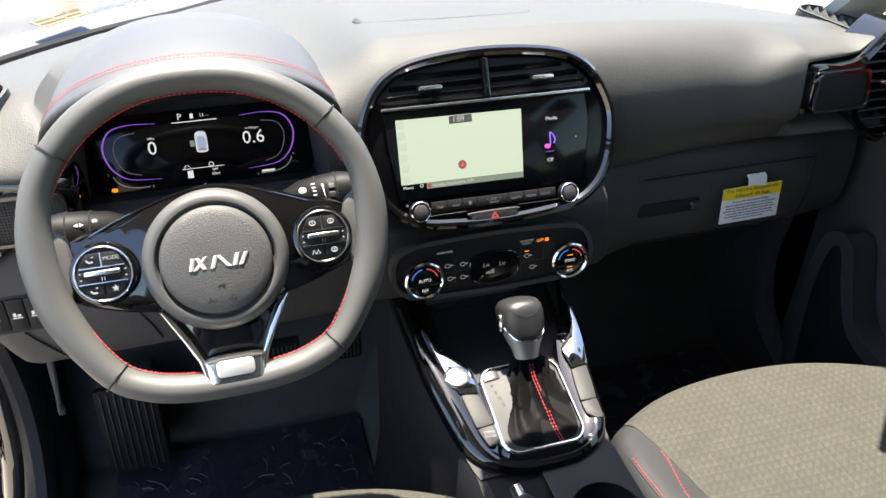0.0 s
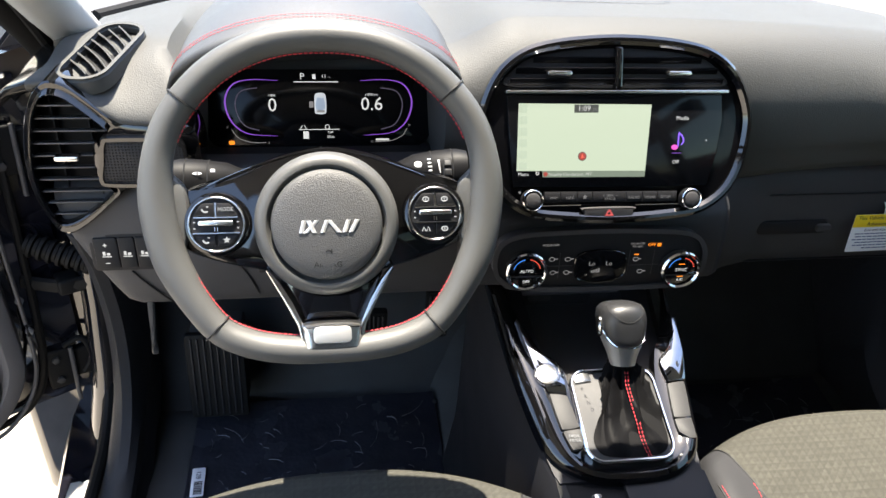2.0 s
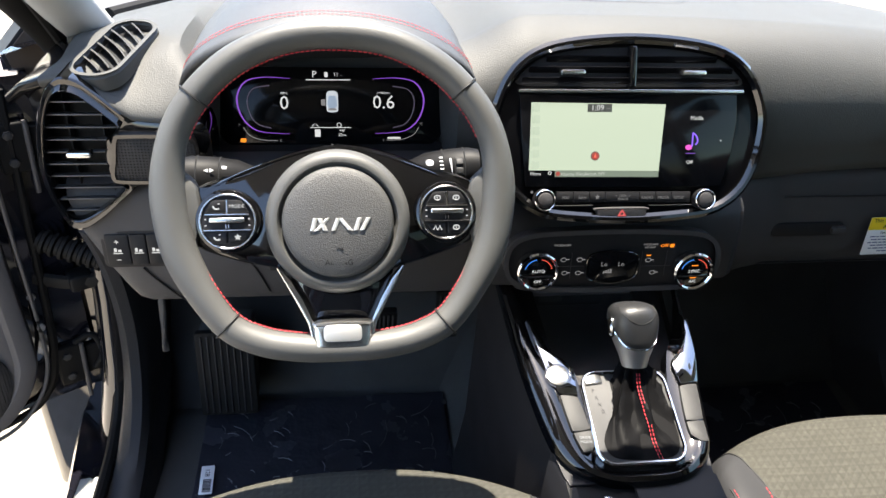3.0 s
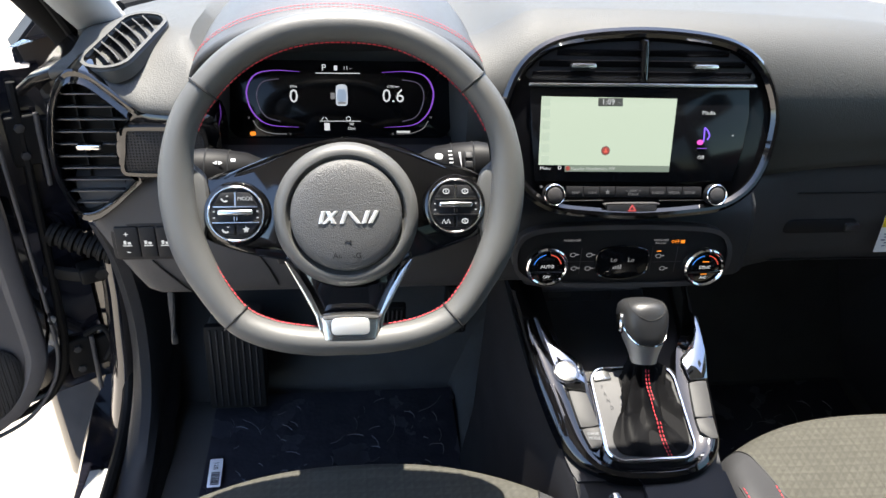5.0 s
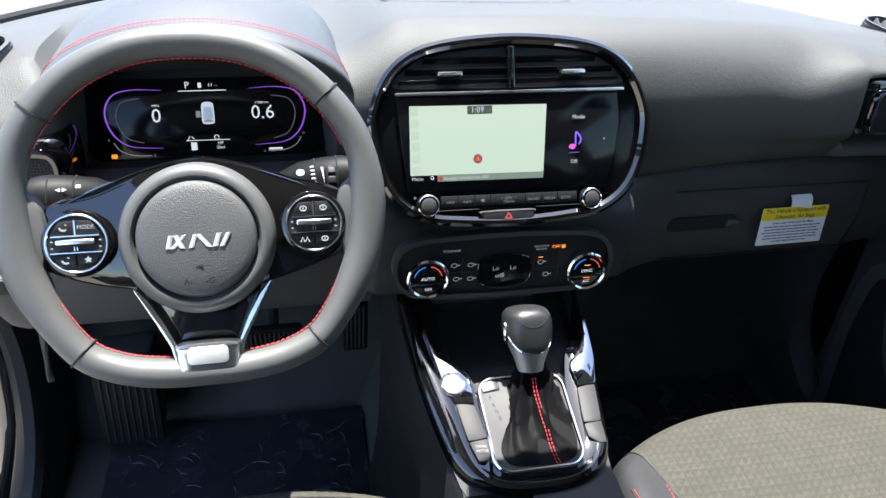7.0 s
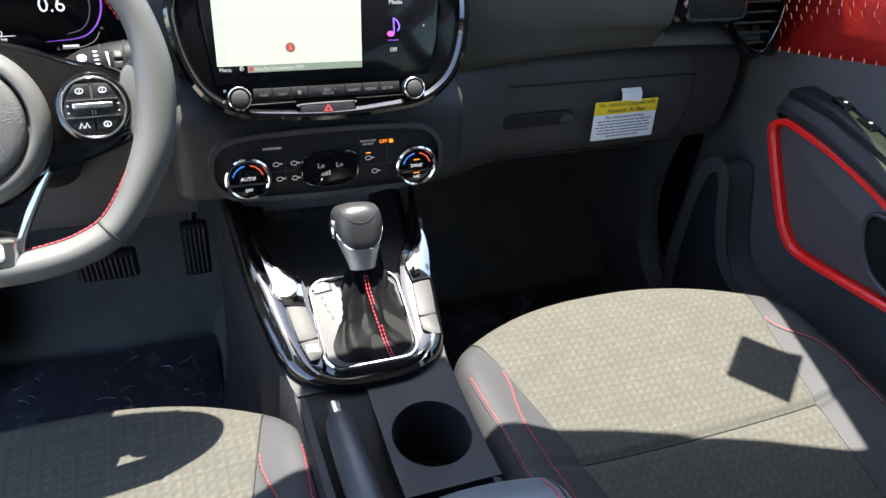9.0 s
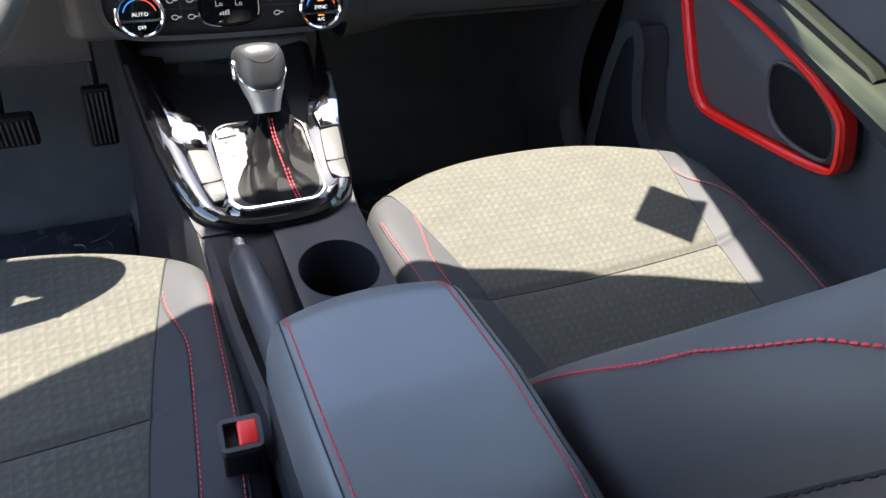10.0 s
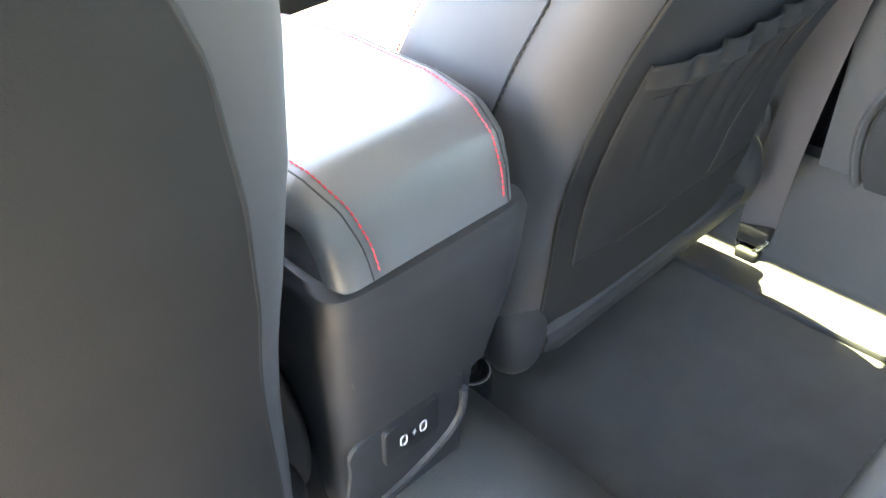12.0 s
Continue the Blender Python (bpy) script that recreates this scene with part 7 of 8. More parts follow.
def back_point(cx, u, v, face):
    """face 'front': u -1..1 cloth, to 2 bolster top; 'side': u 0..1 from front edge to rear edge."""
    z, yf, yr, w, s, bd, rim = back_rows(cx, v)
    w -= 0.040 if cx > 0 and u > 0 else 0.0
    au, sg = abs(u), (1 if u >= 0 else -1)
    if face == "front":
        if au <= 1:
            return Vector((cx + s * u, yf - bd + 0.010 * (1 - au ** 2), z))
        t = au - 1
        dx = s + (w - s) * t
        bulge = bd * math.sin(min(1, t * 1.35) * math.pi / 2) - 0.018 * max(0, (t - 0.7) / 0.3) ** 2
        return Vector((cx + sg * dx, yf - bd + bulge, z))
    y0 = yf - 0.018
    turn = min(0.05, (y0 - yr) * 0.35)
    bow = 0.008 * math.sin(min(1, au / 0.72) * math.pi) ** 0.8
    if au < 0.72:
        return Vector((cx + sg * (w + bow), y0 + (yr + turn - y0) * au / 0.72, z))
    a = (au - 0.72) / 0.28 * math.pi / 2
    return Vector((cx + sg * (w - rim * (1 - math.cos(a))), yr + turn * (1 - math.sin(a)), z))


def front_seat(name, cx, label, pocket):
    st = thing(name, (cx, 0.4, 0.47), label, "car seat", "front seats")
    vs = list(np.linspace(0, 1, 70))
    vs = sorted(set(vs + [0.505, 0.513, 0.52, 0.527, 0.535]))
    cl = grid_part("cushion_cloth", [[cushion_point(cx, u, v) for u in np.linspace(-1, 1, 25)] for v in vs], FABRIC, st, "patterned charcoal cloth cushion")
    for sg in (-1, 1):
        grid_part("cushion_bolster", [[cushion_point(cx, sg * u, v) for u in np.linspace(1.0, 3.0, 26)] for v in vs], BOLSTER, st, "black leather side bolster")
        bm = tube([cushion_point(cx, sg * 1.0, v) + Vector((0, 0, 0.0002)) for v in vs], 0.0012, 5)
        part("bolster_seam", bm, THREAD, st)
    def seam_u(v, u0):
        return 1.02 + (u0 - 1.02) * (1 - ss(0.56, 0.735, v) ** 1.5)

    for sg in (-1, 1):
        inboard = (sg > 0) == (cx < 0)
        u0 = 1.25 if inboard else 1.47
        stitches([[cushion_point(cx, sg * seam_u(v, u0), v) + Vector((0, 0, 0.0007)) for v in np.linspace(0.02, 0.735, 90)]], STITCH, st, 0.0042, 0.0016, 0.0006)
        part("bolster_seam", tube([cushion_point(cx, sg * (seam_u(v, u0) - 0.02), v) + Vector((0, 0, 0.0002)) for v in np.linspace(0.02, 0.735, 80)], 0.0012, 5), THREAD, st)
        if inboard:
            stitches([[cushion_point(cx, sg * 1.52, v) + Vector((0, 0, 0.0007)) for v in np.linspace(0.02, 0.76, 90)]], STITCH, st, 0.0042, 0.0016, 0.0006)
            part("bolster_seam", tube([cushion_point(cx, sg * 1.56, v) + Vector((0, 0, 0.0002)) for v in np.linspace(0.02, 0.76, 80)], 0.0010, 5), THREAD, st)
    bm = tube([cushion_point(cx, u, 0.52) + Vector((0, 0, 0.0004)) for u in np.linspace(-1, 1, 20)], 0.0012, 5)
    part("cross_seam", bm, THREAD, st)
    bm = bmesh.new()
    box(bm, cx - 0.20, cx + 0.20, 0.18, 0.72, 0.56, 0.72, 0.03)
    part("seat_base", bm, DARK, st)
    for sx in (-0.17, 0.17):
        bm = bmesh.new()
        box(bm, cx + sx - 0.02, cx + sx + 0.02, 0.34, 0.75, 0.452, 0.50, 0.006)
        part("seat_rail", bm, DARK, st)
        bm = bmesh.new()
        box(bm, cx + sx - 0.015, cx + sx + 0.015, 0.36, 0.43, 0.49, 0.60, 0.006)
        part("seat_leg", bm, DARK, st)
        bm = bmesh.new()
        box(bm, cx + sx - 0.015, cx + sx + 0.015, 0.6, 0.70, 0.49, 0.60, 0.006)
        part("seat_leg", bm, DARK, st)
    # backrest
    vb = list(np.linspace(0, 1, 60))
    bk = grid_part("backrest_cloth", [[back_point(cx, u, v, "front") for u in np.linspace(-1, 1, 15)] for v in vb], FABRIC, st, "patterned charcoal cloth backrest")
    for sg in (-1, 1):
        rows_ = []
        for v in vb:
            r = [back_point(cx, sg * u, v, "front") for u in np.linspace(1, 2, 14)] + [back_point(cx, sg * u, v, "side") for u in np.linspace(0.05, 1, 24)]
            rows_.append(r)
        grid_part("backrest_bolster", rows_, SEATSKIN, st, "black leather backrest side")
        edge = [back_point(cx, sg * 1.0, v, "side") + Vector((0, -0.001, 0)) for v in vb]
        part("back_piping", tube(edge, 0.0021, 8), THREAD, st)
    turn_v, turn_u = (0.74, 0.76, 0.835, 0.873, 0.890, 0.902), (0.0, 0.02, 0.09, 0.24, 0.45, 0.70)
    for sg in (-1, 1):
        low = [back_point(cx, sg * (1.93 + 0.07 * ss(0.45, 0.72, v)), v, "front") for v in np.linspace(0.30, 0.735, 50)]
        bend = [(np.interp(q, np.linspace(0, 1, 6), turn_u), np.interp(q, np.linspace(0, 1, 6), turn_v)) for q in np.linspace(0.02, 1 if cx > 0 else 0.93, 60)]
        path = smooth_loop(low[::7] + [back_point(cx, sg * u, v, "side") for u, v in bend[::6]], 8, False)
        stitches([[p + Vector((sg * 0.0012, 0.001, 0.0009)) for p in path]], STITCH, st, 0.0042, 0.0012, 0.0011 if cx > 0 else 0.0007)
        part("bolster_piping", tube([p + Vector((sg * 0.0004, -0.0052, -0.0058)) for p in path], 0.0016 if cx > 0 else 0.0008, 6), THREAD, st)
        stitches([[back_point(cx, sg * 1.55, v, "front") + Vector((0, 0.001, 0.0006)) for v in np.linspace(0.55, 0.98, 60)]], STITCH, st, 0.0042, 0.0012, 0.0009)
    if pocket:
        stitches([[back_point(cx, sg * (0.67 + 0.05 * ss(0.3, 0.9, v)), v, "side") + Vector((sg * 0.0006, 0, 0.0004)) for v in np.linspace(0.06, 0.90, 80)] for sg in (-1, 1)], THREAD, st, 0.0050, 0.0022, 0.0010)
        for sg in (-1, 1):
            part("side_seam", tube([back_point(cx, sg * (0.66 + 0.05 * ss(0.3, 0.9, v)), v, "side") for v in np.linspace(0.04, 0.91, 60)], 0.0011, 5), THREAD, st)
    # top strip and rear panel
    ring_ = [back_point(cx, u, 1, "front") for u in np.linspace(-2, 2, 24)] + [back_point(cx, u, 1, "side") for u in np.linspace(0.05, 1, 12)] + [back_point(cx, -u, 1, "side") for u in np.linspace(1, 0.05, 12)]
    mid = Vector((cx, 0.035 if cx > 0 else 0.006, ring_[0].z + 0.002))
    bm = bmesh.new()
    rings(bm, [[q.lerp(mid, t) + Vector((0, 0, h)) for q in ring_] for t, h in ((0, 0), (0.04, 0.005), (0.12, 0.011), (0.3, 0.016), (0.75, 0.018))], False, True)
    part("backrest_top", bm, SEATSKIN, st, sharp=60)
    rows_ = []
    for v in vb:
        z, yf, yr, w, s, bd, rim = back_rows(cx, v)
        wr, wl = back_point(cx, 1.0, v, "side").x - cx, cx - back_point(cx, -1.0, v, "side").x
        rows_.append([Vector((cx + (wr if u > 0 else wl) * u, yr - 0.003 - 0.010 * (1 - abs(u) ** 4), z)) for u in np.linspace(-1, 1, 24)])
    grid_part("back_panel", rows_, CLOTH, st, "dark woven seat back panel")

    def rear(u, v, off):
        z, yf, yr, w, s, bd, rim = back_rows(cx, v)
        return Vector((cx + (w - (0.090 if u > 0 else 0.05)) * u, yr - 0.003 - 0.010 * (1 - abs(u) ** 4) - off, z))

    # gathered pocket: folds on one side of a seam, smooth cloth on the other, mouth standing open
    if pocket:
        us = [-0.88 + 1.74 * i / 120 for i in range(121)]

        def cloth(u, f):
            a = (u + 0.88) / 1.74
            edge = min(1, 9 * min(a, 1 - a)) ** 0.5 * min(1, f * 7) ** 0.6
            k = ss(0.0, 0.12, a) * (1 - ss(0.66, 0.74, a))
            folds = sum(w_ * math.exp(-((a - c - 0.10 * (1 - f)) / 0.020) ** 2) for c, w_ in ((0.10, 0.8), (0.20, 1.0), (0.31, 0.9), (0.43, 1.1), (0.52, 0.7), (0.63, 1.0)))
            off = 0.0015 + edge * (0.004 + 0.012 * f ** 1.5 - 0.0062 * k * folds * ss(0.25, 0.9, f))
            top = 0.52 + 0.045 * a + 0.02 * (a - 0.5) ** 2 - 0.010 * math.sin(a * math.pi) + 0.0025 * k * folds
            return rear(u, 0.12 + (top - 0.12) * f, off)

        rows_ = [[cloth(u, j / 36) for u in us] for j in range(37)]
        inner = [[p + Vector((0, 0.0035, -0.001)) for p in rows_[-1]], [p + Vector((0, 0.0045, -0.02)) for p in rows_[-1]]]
        pk = grid_part("back_pocket", rows_ + inner, CLOTH, st, "gathered cloth pocket on the seat back", 180)
        part("pocket_hem", tube([cloth(u, 0.86) + Vector((0, -0.0002, 0)) for u in us[4:84]], 0.0006, 5), THREAD, pk)
        part("pocket_seam", tube([cloth(0.34 - 0.16 * (1 - f), f) + Vector((0, -0.0003, 0)) for f in np.linspace(0.05, 1, 40)], 0.0009, 5), THREAD, pk)
        part("pocket_piping", tube([r[0] for r in rows_[::-1]] + [p for p in rows_[0]] + [r[-1] for r in rows_], 0.0011, 6), THREAD, pk)
    bm = bmesh.new()
    lp = []
    for x, k in ((-0.192, 0.3), (-0.188, 0.8), (-0.17, 1.0), (-0.06, 1.0), (0.06, 1.0), (0.17, 1.0), (0.188, 0.8), (0.192, 0.3)):
        lp.append([Vector((cx + x, 0.18 + (y - 0.18) * k, 0.615 + (z - 0.615) * k)) for y, z in ((0.166, 0.645), (0.1525, 0.638), (0.150, 0.630), (0.156, 0.605), (0.17, 0.592), (0.2, 0.60))])
    rings(bm, lp)
    part("lower_back_trim", bm, CONSOLE_END, st)
    for sg in (-1, 1):
        bm = bmesh.new()
        c = Vector((cx + sg * 0.208, 0.186, 0.640))
        rings(bm, [[c + Vector((0.036 * math.cos(f) * math.cos(a), 0.034 * math.cos(f) * math.sin(a), 0.058 * math.sin(f))) for a in np.linspace(0, 2 * math.pi, 24, endpoint=False)] for f in np.linspace(-1.5, 1.5, 15)])
        part("corner_cover", bm, CONSOLE_END, st, "smooth rounded plastic corner cover", 180)
        bm = bmesh.new()
        lp = []
        loop = smooth_loop([(0.180, 0.69), (0.195, 0.735), (0.235, 0.750), (0.30, 0.735), (0.35, 0.70), (0.33, 0.63), (0.25, 0.58), (0.20, 0.61)], 6)
        for x, k in ((0.222, 0.0), (0.252, 0.0), (0.2575, 0.0022), (0.2605, 0.006), (0.2625, 0.014), (0.263, 0.024)):
            lp.append([Vector((cx + sg * x, q.x, q.y)) for q in (inset(loop, k) if k else loop)])
        rings(bm, lp)
        part("recliner_cover", bm, PLASTIC, st, "dark plastic hinge cover")
    return st


front_seat("driver_seat", -0.335, "charcoal cloth and leather driver seat, red stitching", False)
front_seat("passenger_seat", 0.374, "charcoal cloth and leather passenger seat, sunlit cushion", True)

# seat belt buckle beside the driver cushion
bk = thing("belt_buckle", (-0.095, 0.28, 0.7), "black belt buckle with red release button", "belt buckle")
mB = pose(-0.101, 0.364, 0.850, 15, 0, -4)
bm = bmesh.new()
box(bm, -0.016, 0.016, -0.013, 0.013, -0.085, -0.008, 0.003, m=mB)
part("buckle_body", bm, DARK, bk)
BR = rrect(0.032, 0.027, 0.004)
part("buckle_rim", ring_plate(BR, inset(BR, 0.0022), mB, 0.012, z=0.001), PLASTIC, bk)
bm = bmesh.new()
box(bm, -0.0025, 0.0138, -0.0112, 0.0112, -0.010, 0.0014, 0.0025, m=mB)
part("release_button", bm, BUCKLE, bk, "red release button")
bm = tube([mB @ Vector((0, 0, -0.08)), Vector((-0.098, 0.21, 0.74)), Vector((-0.098, 0.19, 0.62))], 0.010, 8, ry=0.006)
part("buckle_stem", bm, RUBBER, bk)

# ---- pedals ----
def pedal(name, x0, x1, z0, z1, y, lean, ribs, label):
    m = pose((x0 + x1) / 2, y, (z0 + z1) / 2, 90 - lean)
    p = thing(name, m @ Vector((0, 0, -0.03)), label, "pedal", "foot pedals")
    w_, h_ = x1 - x0, z1 - z0
    part("pedal_pad", plate(rrect(w_, h_, 0.006), m, 0.012, 0.003), RUBBER, p)
    for k in range(ribs):
        x = -w_ / 2 + w_ * (k + 1) / (ribs + 1)
        bm = bmesh.new()
        box(bm, x - 0.0016, x + 0.0016, -h_ / 2 + 0.007, h_ / 2 - 0.007, -0.001, 0.0025, 0.0008, m=m)
        part("rib", bm, GREY if name != "foot_rest" else DECK, p)
    bm = tube([m @ Vector((0, h_ * 0.2, -0.01)), m @ Vector((0, h_ * 0.6, -0.06)), m @ Vector((0, h_ * 0.8 + 0.15, -0.12))], 0.008, 8)
    if name != "foot_rest":
        part("pedal_arm", bm, DARK, p)
    else:
        bm.free()
        bm = bmesh.new()
        box(bm, -w_ / 2 + 0.005, w_ / 2 - 0.005, -h_ / 2, h_ / 2, -0.09, -0.006, 0.006, m=m)
        part("rest_base", bm, CARPET, p)
    return p


pedal("brake_pedal", -0.340, -0.250, 0.705, 0.768, 1.10, -18, 11, "ribbed black rubber brake pedal")
pedal("accelerator", -0.182, -0.140, 0.680, 0.789, 1.12, -8, 5, "long ribbed black accelerator pedal")
pedal("foot_rest", -0.598, -0.498, 0.53, 0.70, 1.13, 8, 8, "ribbed dark rubber foot rest")
bm = plate(circle(0.005, 14), pose(-0.150, 1.165, 0.494, 25), 0.004, 0.001)
tagged(part("floor_clip", bm, GREY), "small grey round clip on the carpet", "clip")

# floor label
lab = pane("floor_label", rrect(0.022, 0.060, 0.002), pose(-0.579, 1.006, 0.4895, 3, 0, 2), PAPER, None, 0.0008)
tagged(lab, "small white barcode label lying on the floor film", "label")
F_LB = pose(-0.579, 1.006, 0.4899, 3, 0, 2)
bm = bmesh.new()
rnd = random.Random(3)
y = -0.026
while y < 0.0:
    w_ = rnd.choice((0.0006, 0.001, 0.0016))
    bar(bm, F_LB, -0.006, 0.008, y, y + w_, 0.0004)
    y += w_ + rnd.choice((0.0008, 0.0014))
part("barcode", bm, INK, lab)
text("12B", 0.011, F_LB @ pose(0.0, 0.014, 0.0004, 0, 0, -90), INK, lab)

# ---- hang tag on the glovebox ----
tag = thing("warning_tag", (0.478, 0.935, 1.03), "white and yellow air bag warning card hung from the glovebox", "warning card")
F_TAG = pose(0.480, 0.941, 0.984, 87, 0, 1)
part("card", plate(rrect(0.111, 0.061, 0.0015), F_TAG, 0.0008, 0.0002), PAPER, tag)
part("yellow_band", plate(rrect(0.111, 0.020, 0.0012, cy=0.0205), F_TAG, 0.0008, 0.0002, z=0.0005), YELLOW, tag)
text("This Vehicle is Equipped with", 0.0085, at(F_TAG, 0, 0.0255, 0.0008), INK, tag)
text("Advanced  Air Bags", 0.0085, at(F_TAG, 0, 0.0158, 0.0008), INK, tag)
text("Even with Advanced Air Bags", 0.0058, at(F_TAG, 0, 0.0055, 0.0005), INK, tag)
BLUEINK = material("blue_ink", (0.12, 0.14, 0.24), 0.7, vary=0)
bm = bmesh.new()
for k in range(6):
    y = -0.0005 - 0.0048 * k
    w_ = (0.048, 0.046, 0.05, 0.044, 0.046, 0.030)[k]
    x = -w_
    while x < w_ - 0.004:
        ln = rnd.uniform(0.004, 0.010)
        bar(bm, F_TAG, x, min(w_, x + ln), y - 0.0010, y + 0.0008, 0.0003, 0.0004)
        x += ln + 0.0016
part("small_print", bm, BLUEINK, tag)
bm = bmesh.new()
rings(bm, [[Vector((x, y, z)) for y, z in ((0.9425, 1.006), (0.9420, 1.018), (0.9435, 1.026), (0.9500, 1.031), (0.9505, 1.030), (0.9445, 1.025), (0.9430, 1.018), (0.9435, 1.006))] for x in (0.470, 0.504)])
part("hanger_strap", bm, PAPER, tag)

# ---- passenger door ----
pdr = thing("passenger_door", (0.75, 0.5, 0.47), "closed passenger door with red-edged armrest and red upper panel", "car door")
bm = bmesh.new()
prof = smooth_loop([(0.742, 0.48), (0.738, 0.60), (0.746, 0.72), (0.752, 0.86), (0.742, 0.97), (0.740, 1.06), (0.743, 1.16), (0.752, 1.215), (0.768, 1.235)], 5, False)
rings(bm, [[Vector((p.x + 0.02 * ss(1.0, 1.12, y), y, p.y)) for p in prof] + [Vector((0.80, y, 1.23)), Vector((0.80, y, 0.48))] for y in np.linspace(0.18, 1.08, 20)])
part("door_panel", bm, DOORSKIN, pdr)
bm = bmesh.new()
lp = []
for y in np.linspace(0.30, 0.985, 18):
    zz = 1.082 + 0.22 * max(0, min(0.32, 0.965 - y))
    lp.append([Vector((x, y, z)) for x, z in ((0.752, zz - 0.012), (0.737, zz - 0.008), (0.733, zz), (0.7345, zz + 0.03), (0.738, 1.18), (0.746, 1.215), (0.760, 1.236))])
rings(bm, lp, False, False, closed=False)
bmesh.ops.solidify(bm, geom=bm.faces[:], thickness=0.003)
rp = part("upper_trim", bm, REDPANEL, pdr, "red patterned upper door trim")
# Dashes of the trim pattern, given a faint glow of their own.
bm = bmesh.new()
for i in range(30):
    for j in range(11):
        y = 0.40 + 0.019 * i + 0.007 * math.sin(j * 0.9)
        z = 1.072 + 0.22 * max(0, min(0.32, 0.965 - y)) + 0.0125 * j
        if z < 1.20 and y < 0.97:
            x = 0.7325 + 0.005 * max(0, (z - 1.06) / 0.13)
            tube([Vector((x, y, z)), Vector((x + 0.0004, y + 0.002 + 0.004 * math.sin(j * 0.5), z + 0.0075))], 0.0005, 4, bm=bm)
tagged(part("glow_dashes", bm, lit("glow_dashes", (1.0, 0.35, 0.28), 0.25), rp), kind="stuff")
# armrest body
bm = bmesh.new()
lp = []
for y, zt_, x0, hh in ((0.885, 1.010, 0.728, 0.022), (0.878, 1.028, 0.712, 0.028), (0.862, 1.038, 0.702, 0.028), (0.78, 1.036, 0.694, 0.026), (0.68, 1.018, 0.692, 0.026), (0.56, 0.992, 0.691, 0.028), (0.44, 0.970, 0.690, 0.04), (0.30, 0.955, 0.686, 0.06), (0.2, 0.948, 0.688, 0.06)):
    lp.append([Vector((x0, y, zt_ - hh)), Vector((x0 - 0.004, y, zt_ - hh * 0.55)), Vector((x0, y, zt_ - 0.015)), Vector((x0 + 0.006, y, zt_ - 0.004)), Vector((x0 + 0.018, y, zt_)), Vector((0.75, y, zt_ + 0.002)), Vector((0.76, y, zt_ - hh))])
lp2 = []
for a, b in zip(lp, lp[1:]):
    for t in (0, 0.34, 0.67):
        lp2.append([p.lerp(q, t) for p, q in zip(a, b)])
lp2.append(lp[-1])
rings(bm, lp2)
part("door_armrest", bm, BOLSTER, pdr, sharp=45)
bm = bmesh.new()
lp = []
for y, z in ((0.865, 1.045), (0.85, 1.051), (0.78, 1.049), (0.70, 1.0335), (0.60, 1.0115), (0.53, 0.996), (0.515, 0.988)):
    lp.append([Vector((x, y, z + dz)) for x, dz in ((0.708, -0.012), (0.709, -0.003), (0.713, 0.001), (0.758, 0.004), (0.766, -0.008))])
rings(bm, lp)
sp_ = part("switch_plate", bm, DARK, pdr)
for y in (0.785, 0.735):
    m = pose(0.734, y, 1.0515 - (0.785 - y) * 0.2, 11)
    bt = part("window_switch", plate(rrect(0.024, 0.032, 0.004), m, 0.006, 0.002, z=0.004), GLOSS, sp_)
    pane("symbol", rrect(0.006, 0.004, 0.001), m, WHITE, bt, 0.0005, 0.0047)
# red ring and pull pocket
F_PD = pose(0.70, 0, 0, 90, 0, -90)          # local x runs along -y, local y up, local z towards the cabin


def yz(y, z):
    return Vector((-y, z))


RO = smooth_loop([yz(0.868, 0.985), yz(0.855, 0.955), yz(0.80, 0.868), yz(0.772, 0.838), yz(0.735, 0.826), yz(0.62, 0.838), yz(0.525, 0.852), yz(0.500, 0.868), yz(0.508, 0.905), yz(0.53, 0.938), yz(0.60, 0.968), yz(0.72, 0.998), yz(0.82, 1.008), yz(0.855, 1.003)], 5)
part("red_ring", ring_plate(RO, inset(RO, 0.0092), F_PD, 0.03, z=0.008), RED, pdr, "bright red painted armrest ring")
part("ring_panel", plate(inset(RO, 0.012), F_PD, 0.045, 0.002, z=-0.006), DOORSKIN, pdr)
PK = smooth_loop([yz(0.655, 0.945), yz(0.64, 0.895), yz(0.60, 0.868), yz(0.535, 0.868), yz(0.522, 0.885), yz(0.545, 0.925), yz(0.60, 0.950)], 5)
# Hollow drawn as a flat black sheet, with its shade in the colour.
part("pull_pocket_shade", plate(PK, F_PD, 0.004, 0.0008, z=-0.004), RUBBER, pdr)
part("pocket_lip", ring_plate(inset(PK, -0.006), PK, F_PD, 0.012, z=0.002), PLASTIC, pdr)
# map pocket along the door foot
bm = bmesh.new()
lp = []
PO = smooth_loop([yz(0.97, 0.855), yz(0.985, 0.75), yz(0.98, 0.60), yz(0.96, 0.50), yz(0.6, 0.49), yz(0.25, 0.49), yz(0.22, 0.70), yz(0.40, 0.715), yz(0.60, 0.712), yz(0.74, 0.708), yz(0.82, 0.715), yz(0.865, 0.74), yz(0.895, 0.80), yz(0.915, 0.865), yz(0.94, 0.885)], 5)
part("map_pocket", ring_plate(PO, inset(PO, 0.004), pose(0.698, 0, 0, 90, 0, -90), 0.06, z=0.012), LOWER, pdr)
# Flat dark sheet across the map pocket, coloured for the shade in its recess.
part("map_pocket_shade", plate(inset(PO, 0.003), pose(0.698, 0, 0, 90, 0, -90), 0.05, 0.004, z=0.008), DECK, pdr)

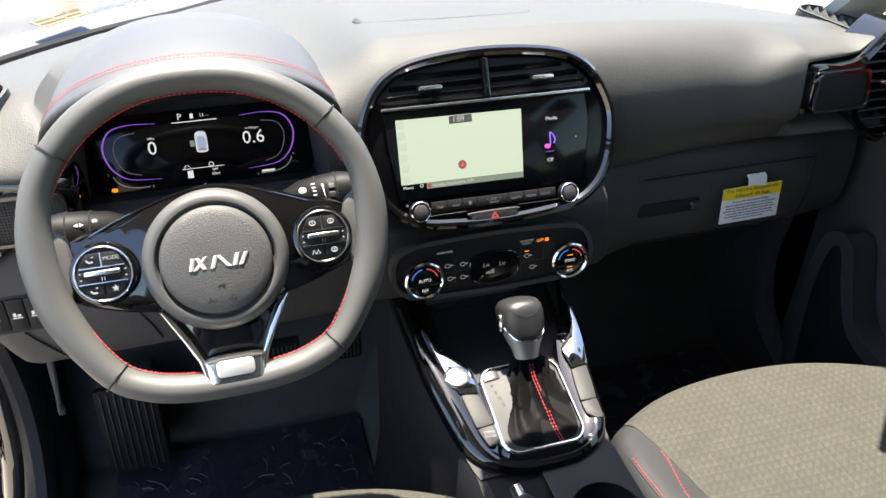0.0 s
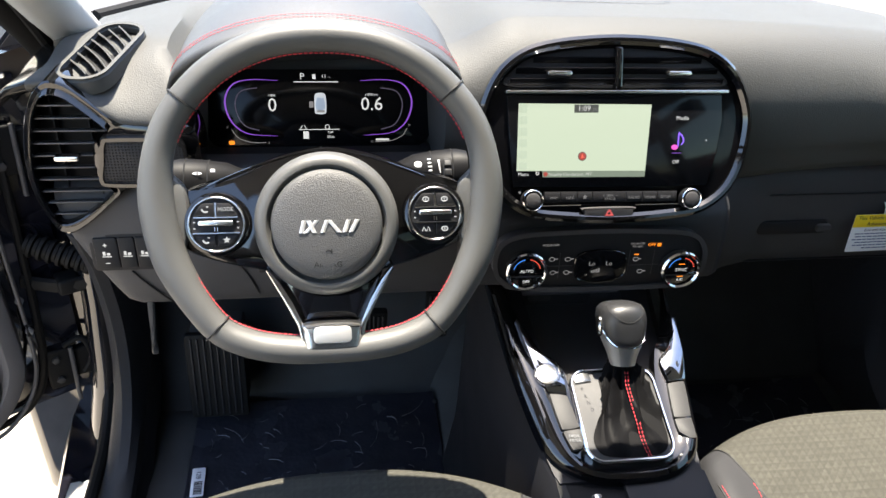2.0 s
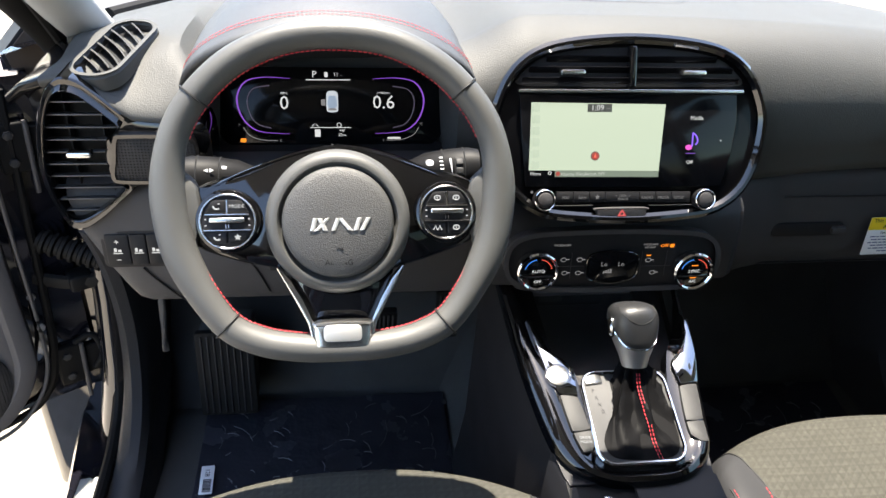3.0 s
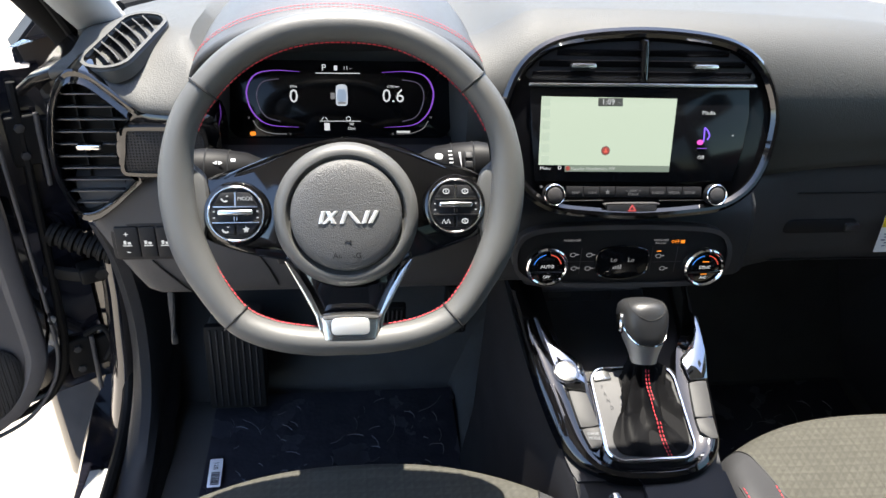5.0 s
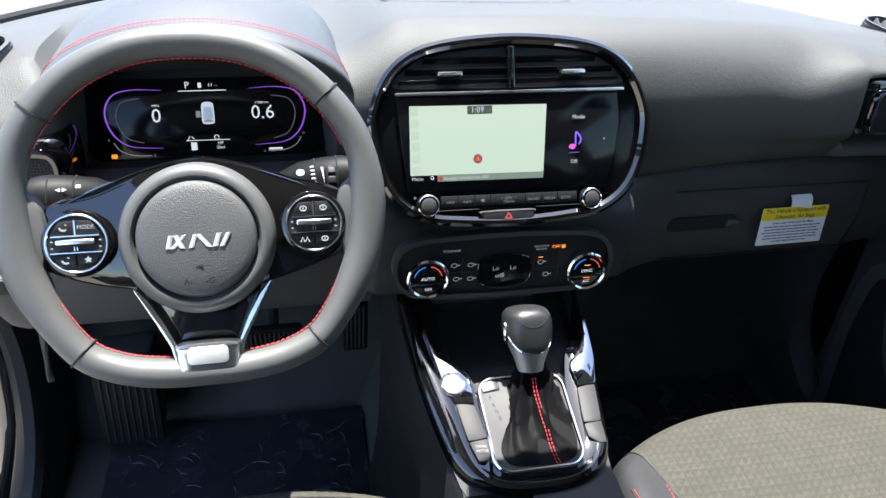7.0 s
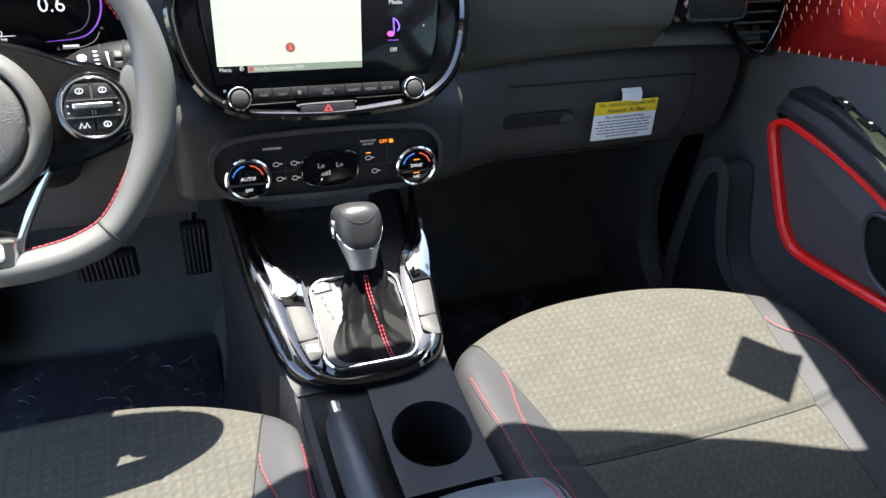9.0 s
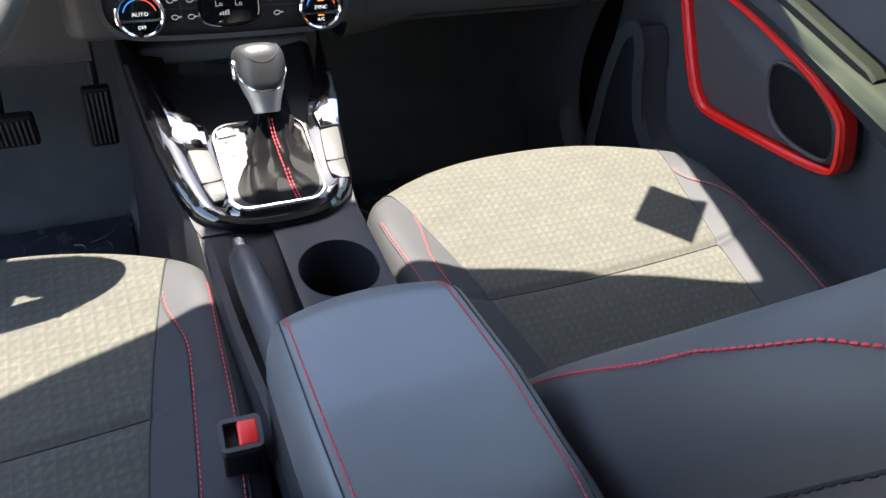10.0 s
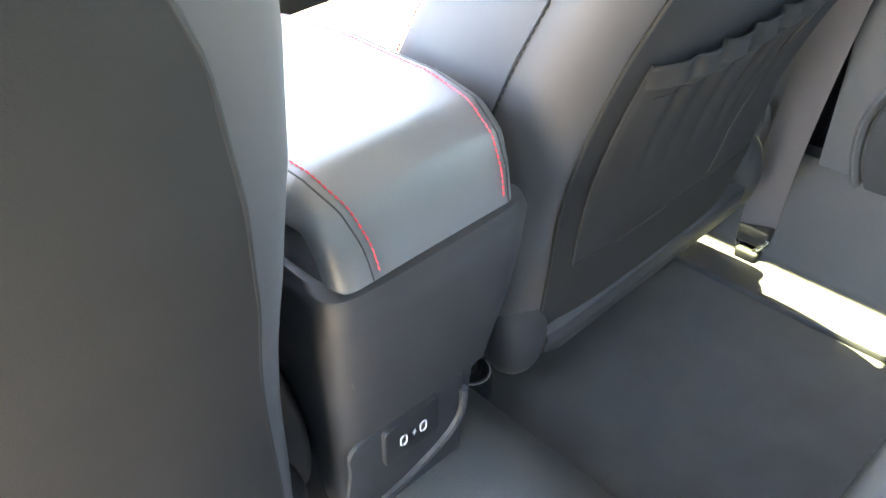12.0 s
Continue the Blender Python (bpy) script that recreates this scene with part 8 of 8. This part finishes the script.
# ---- rear door, belt and bracket ----
rd = thing("rear_door", (0.76, -0.3, 0.47), "dark plastic rear door panel with round speaker edge", "car door")
bm = bmesh.new()
prof = smooth_loop([(0.742, 0.47), (0.738, 0.60), (0.744, 0.72), (0.748, 0.9), (0.742, 1.06), (0.765, 1.12)], 5, False)
rings(bm, [[Vector((p.x, y, p.y)) for p in prof] + [Vector((0.80, y, 1.12)), Vector((0.80, y, 0.47))] for y in np.linspace(-1.1, 0.14, 20)])
part("door_panel", bm, LOWER, rd)
SPK = smooth_loop([yz(0.10, 0.62), yz(0.075, 0.56), yz(0.02, 0.53), yz(-0.06, 0.53), yz(-0.3, 0.53), yz(-0.3, 0.80), yz(0.0, 0.80), yz(0.07, 0.75), yz(0.10, 0.69)], 5)
part("speaker_edge", ring_plate(SPK, inset(SPK, 0.012), pose(0.735, 0, 0, 90, 0, -90), 0.02, z=0.010), LOWER, rd)
part("speaker_grille", plate(inset(SPK, 0.016), pose(0.735, 0, 0, 90, 0, -90), 0.02, 0.004, z=0.006), GRILLE, rd)
bm = bmesh.new()
prof = smooth_loop([(0.587, 0.447), (0.588, 0.4575), (0.594, 0.460), (0.630, 0.462), (0.652, 0.470), (0.664, 0.490), (0.680, 0.53), (0.715, 0.575), (0.745, 0.60)], 5, False)
rings(bm, [[Vector((p.x, y, p.y)) for p in prof] + [Vector((0.775, y, 0.60)), Vector((0.775, y, 0.44))] for y in np.linspace(-1.1, 0.34, 12)])
tagged(part("rear_sill_cover", bm, CONSOLE_END), "dark plastic sill cover along the rear footwell", "sill", kind="structure")
belt = thing("seat_belt", (0.66, 0.18, 0.46), "grey-brown seat belt webbing fixed near the floor", "seat belt")
pts = [Vector((0.662, 0.172, 0.505)), Vector((0.668, 0.168, 0.60)), Vector((0.675, 0.155, 0.72)), Vector((0.682, 0.135, 0.86)), Vector((0.69, 0.10, 1.10)), Vector((0.66, 0.08, 1.4))]
bm = bmesh.new()
sm = smooth_loop(pts, 5, False)
rings(bm, [[p + Vector((sx * 0.010 + ox, sx * -0.023, 0)) for sx, ox in ((-1, -0.0008), (1, -0.0008), (1, 0.0008), (-1, 0.0008))] for p in sm])
part("webbing", bm, WEBBING, belt)
bm = bmesh.new()
box(bm, 0.650, 0.676, 0.150, 0.196, 0.485, 0.515, 0.004)
part("belt_tongue", bm, DARK, belt)
ringp = smooth_loop([(0.655, 0.150, 0.500), (0.648, 0.165, 0.478), (0.652, 0.185, 0.470), (0.662, 0.197, 0.480), (0.668, 0.196, 0.500)], 5, False)
part("anchor_loop", tube(ringp, 0.0035, 8), SILVER, belt)
bm = bmesh.new()
box(bm, 0.640, 0.664, 0.155, 0.190, 0.452, 0.480, 0.005)
part("anchor_foot", bm, DARK, belt)
# rail end covers on the floor
for x, y in ((0.196, 0.285), (0.69, 0.31)):
    cv = thing("rail_cover", (x, y, 0.46), "black plastic cover over a seat rail bolt", "rail cover", "seat rail covers")
    bm = bmesh.new()
    rings(bm, [[Vector((x + r * math.cos(a), y + 0.01 + 1.25 * r * math.sin(a), z)) for a in np.linspace(0, 2 * math.pi, 28, endpoint=False)] for r, z in ((0.030, 0.450), (0.030, 0.470), (0.028, 0.478), (0.024, 0.483), (0.018, 0.484), (0.016, 0.481))])
    part("cover_body", bm, DARK, cv)
    # Pale arc drawn as a glint along part of the dark rim.
    part("rim_glint", tube([Vector((x + 0.0265 * math.cos(a), y + 0.01 + 0.033 * math.sin(a), 0.4815)) for a in np.linspace(-2.6, 0.2, 16)], 0.0012, 6), MARK, cv)
    part("bolt_head", plate(circle(0.012, 16), pose(x, y + 0.008, 0.487, 8), 0.01, 0.002), GREY, cv)
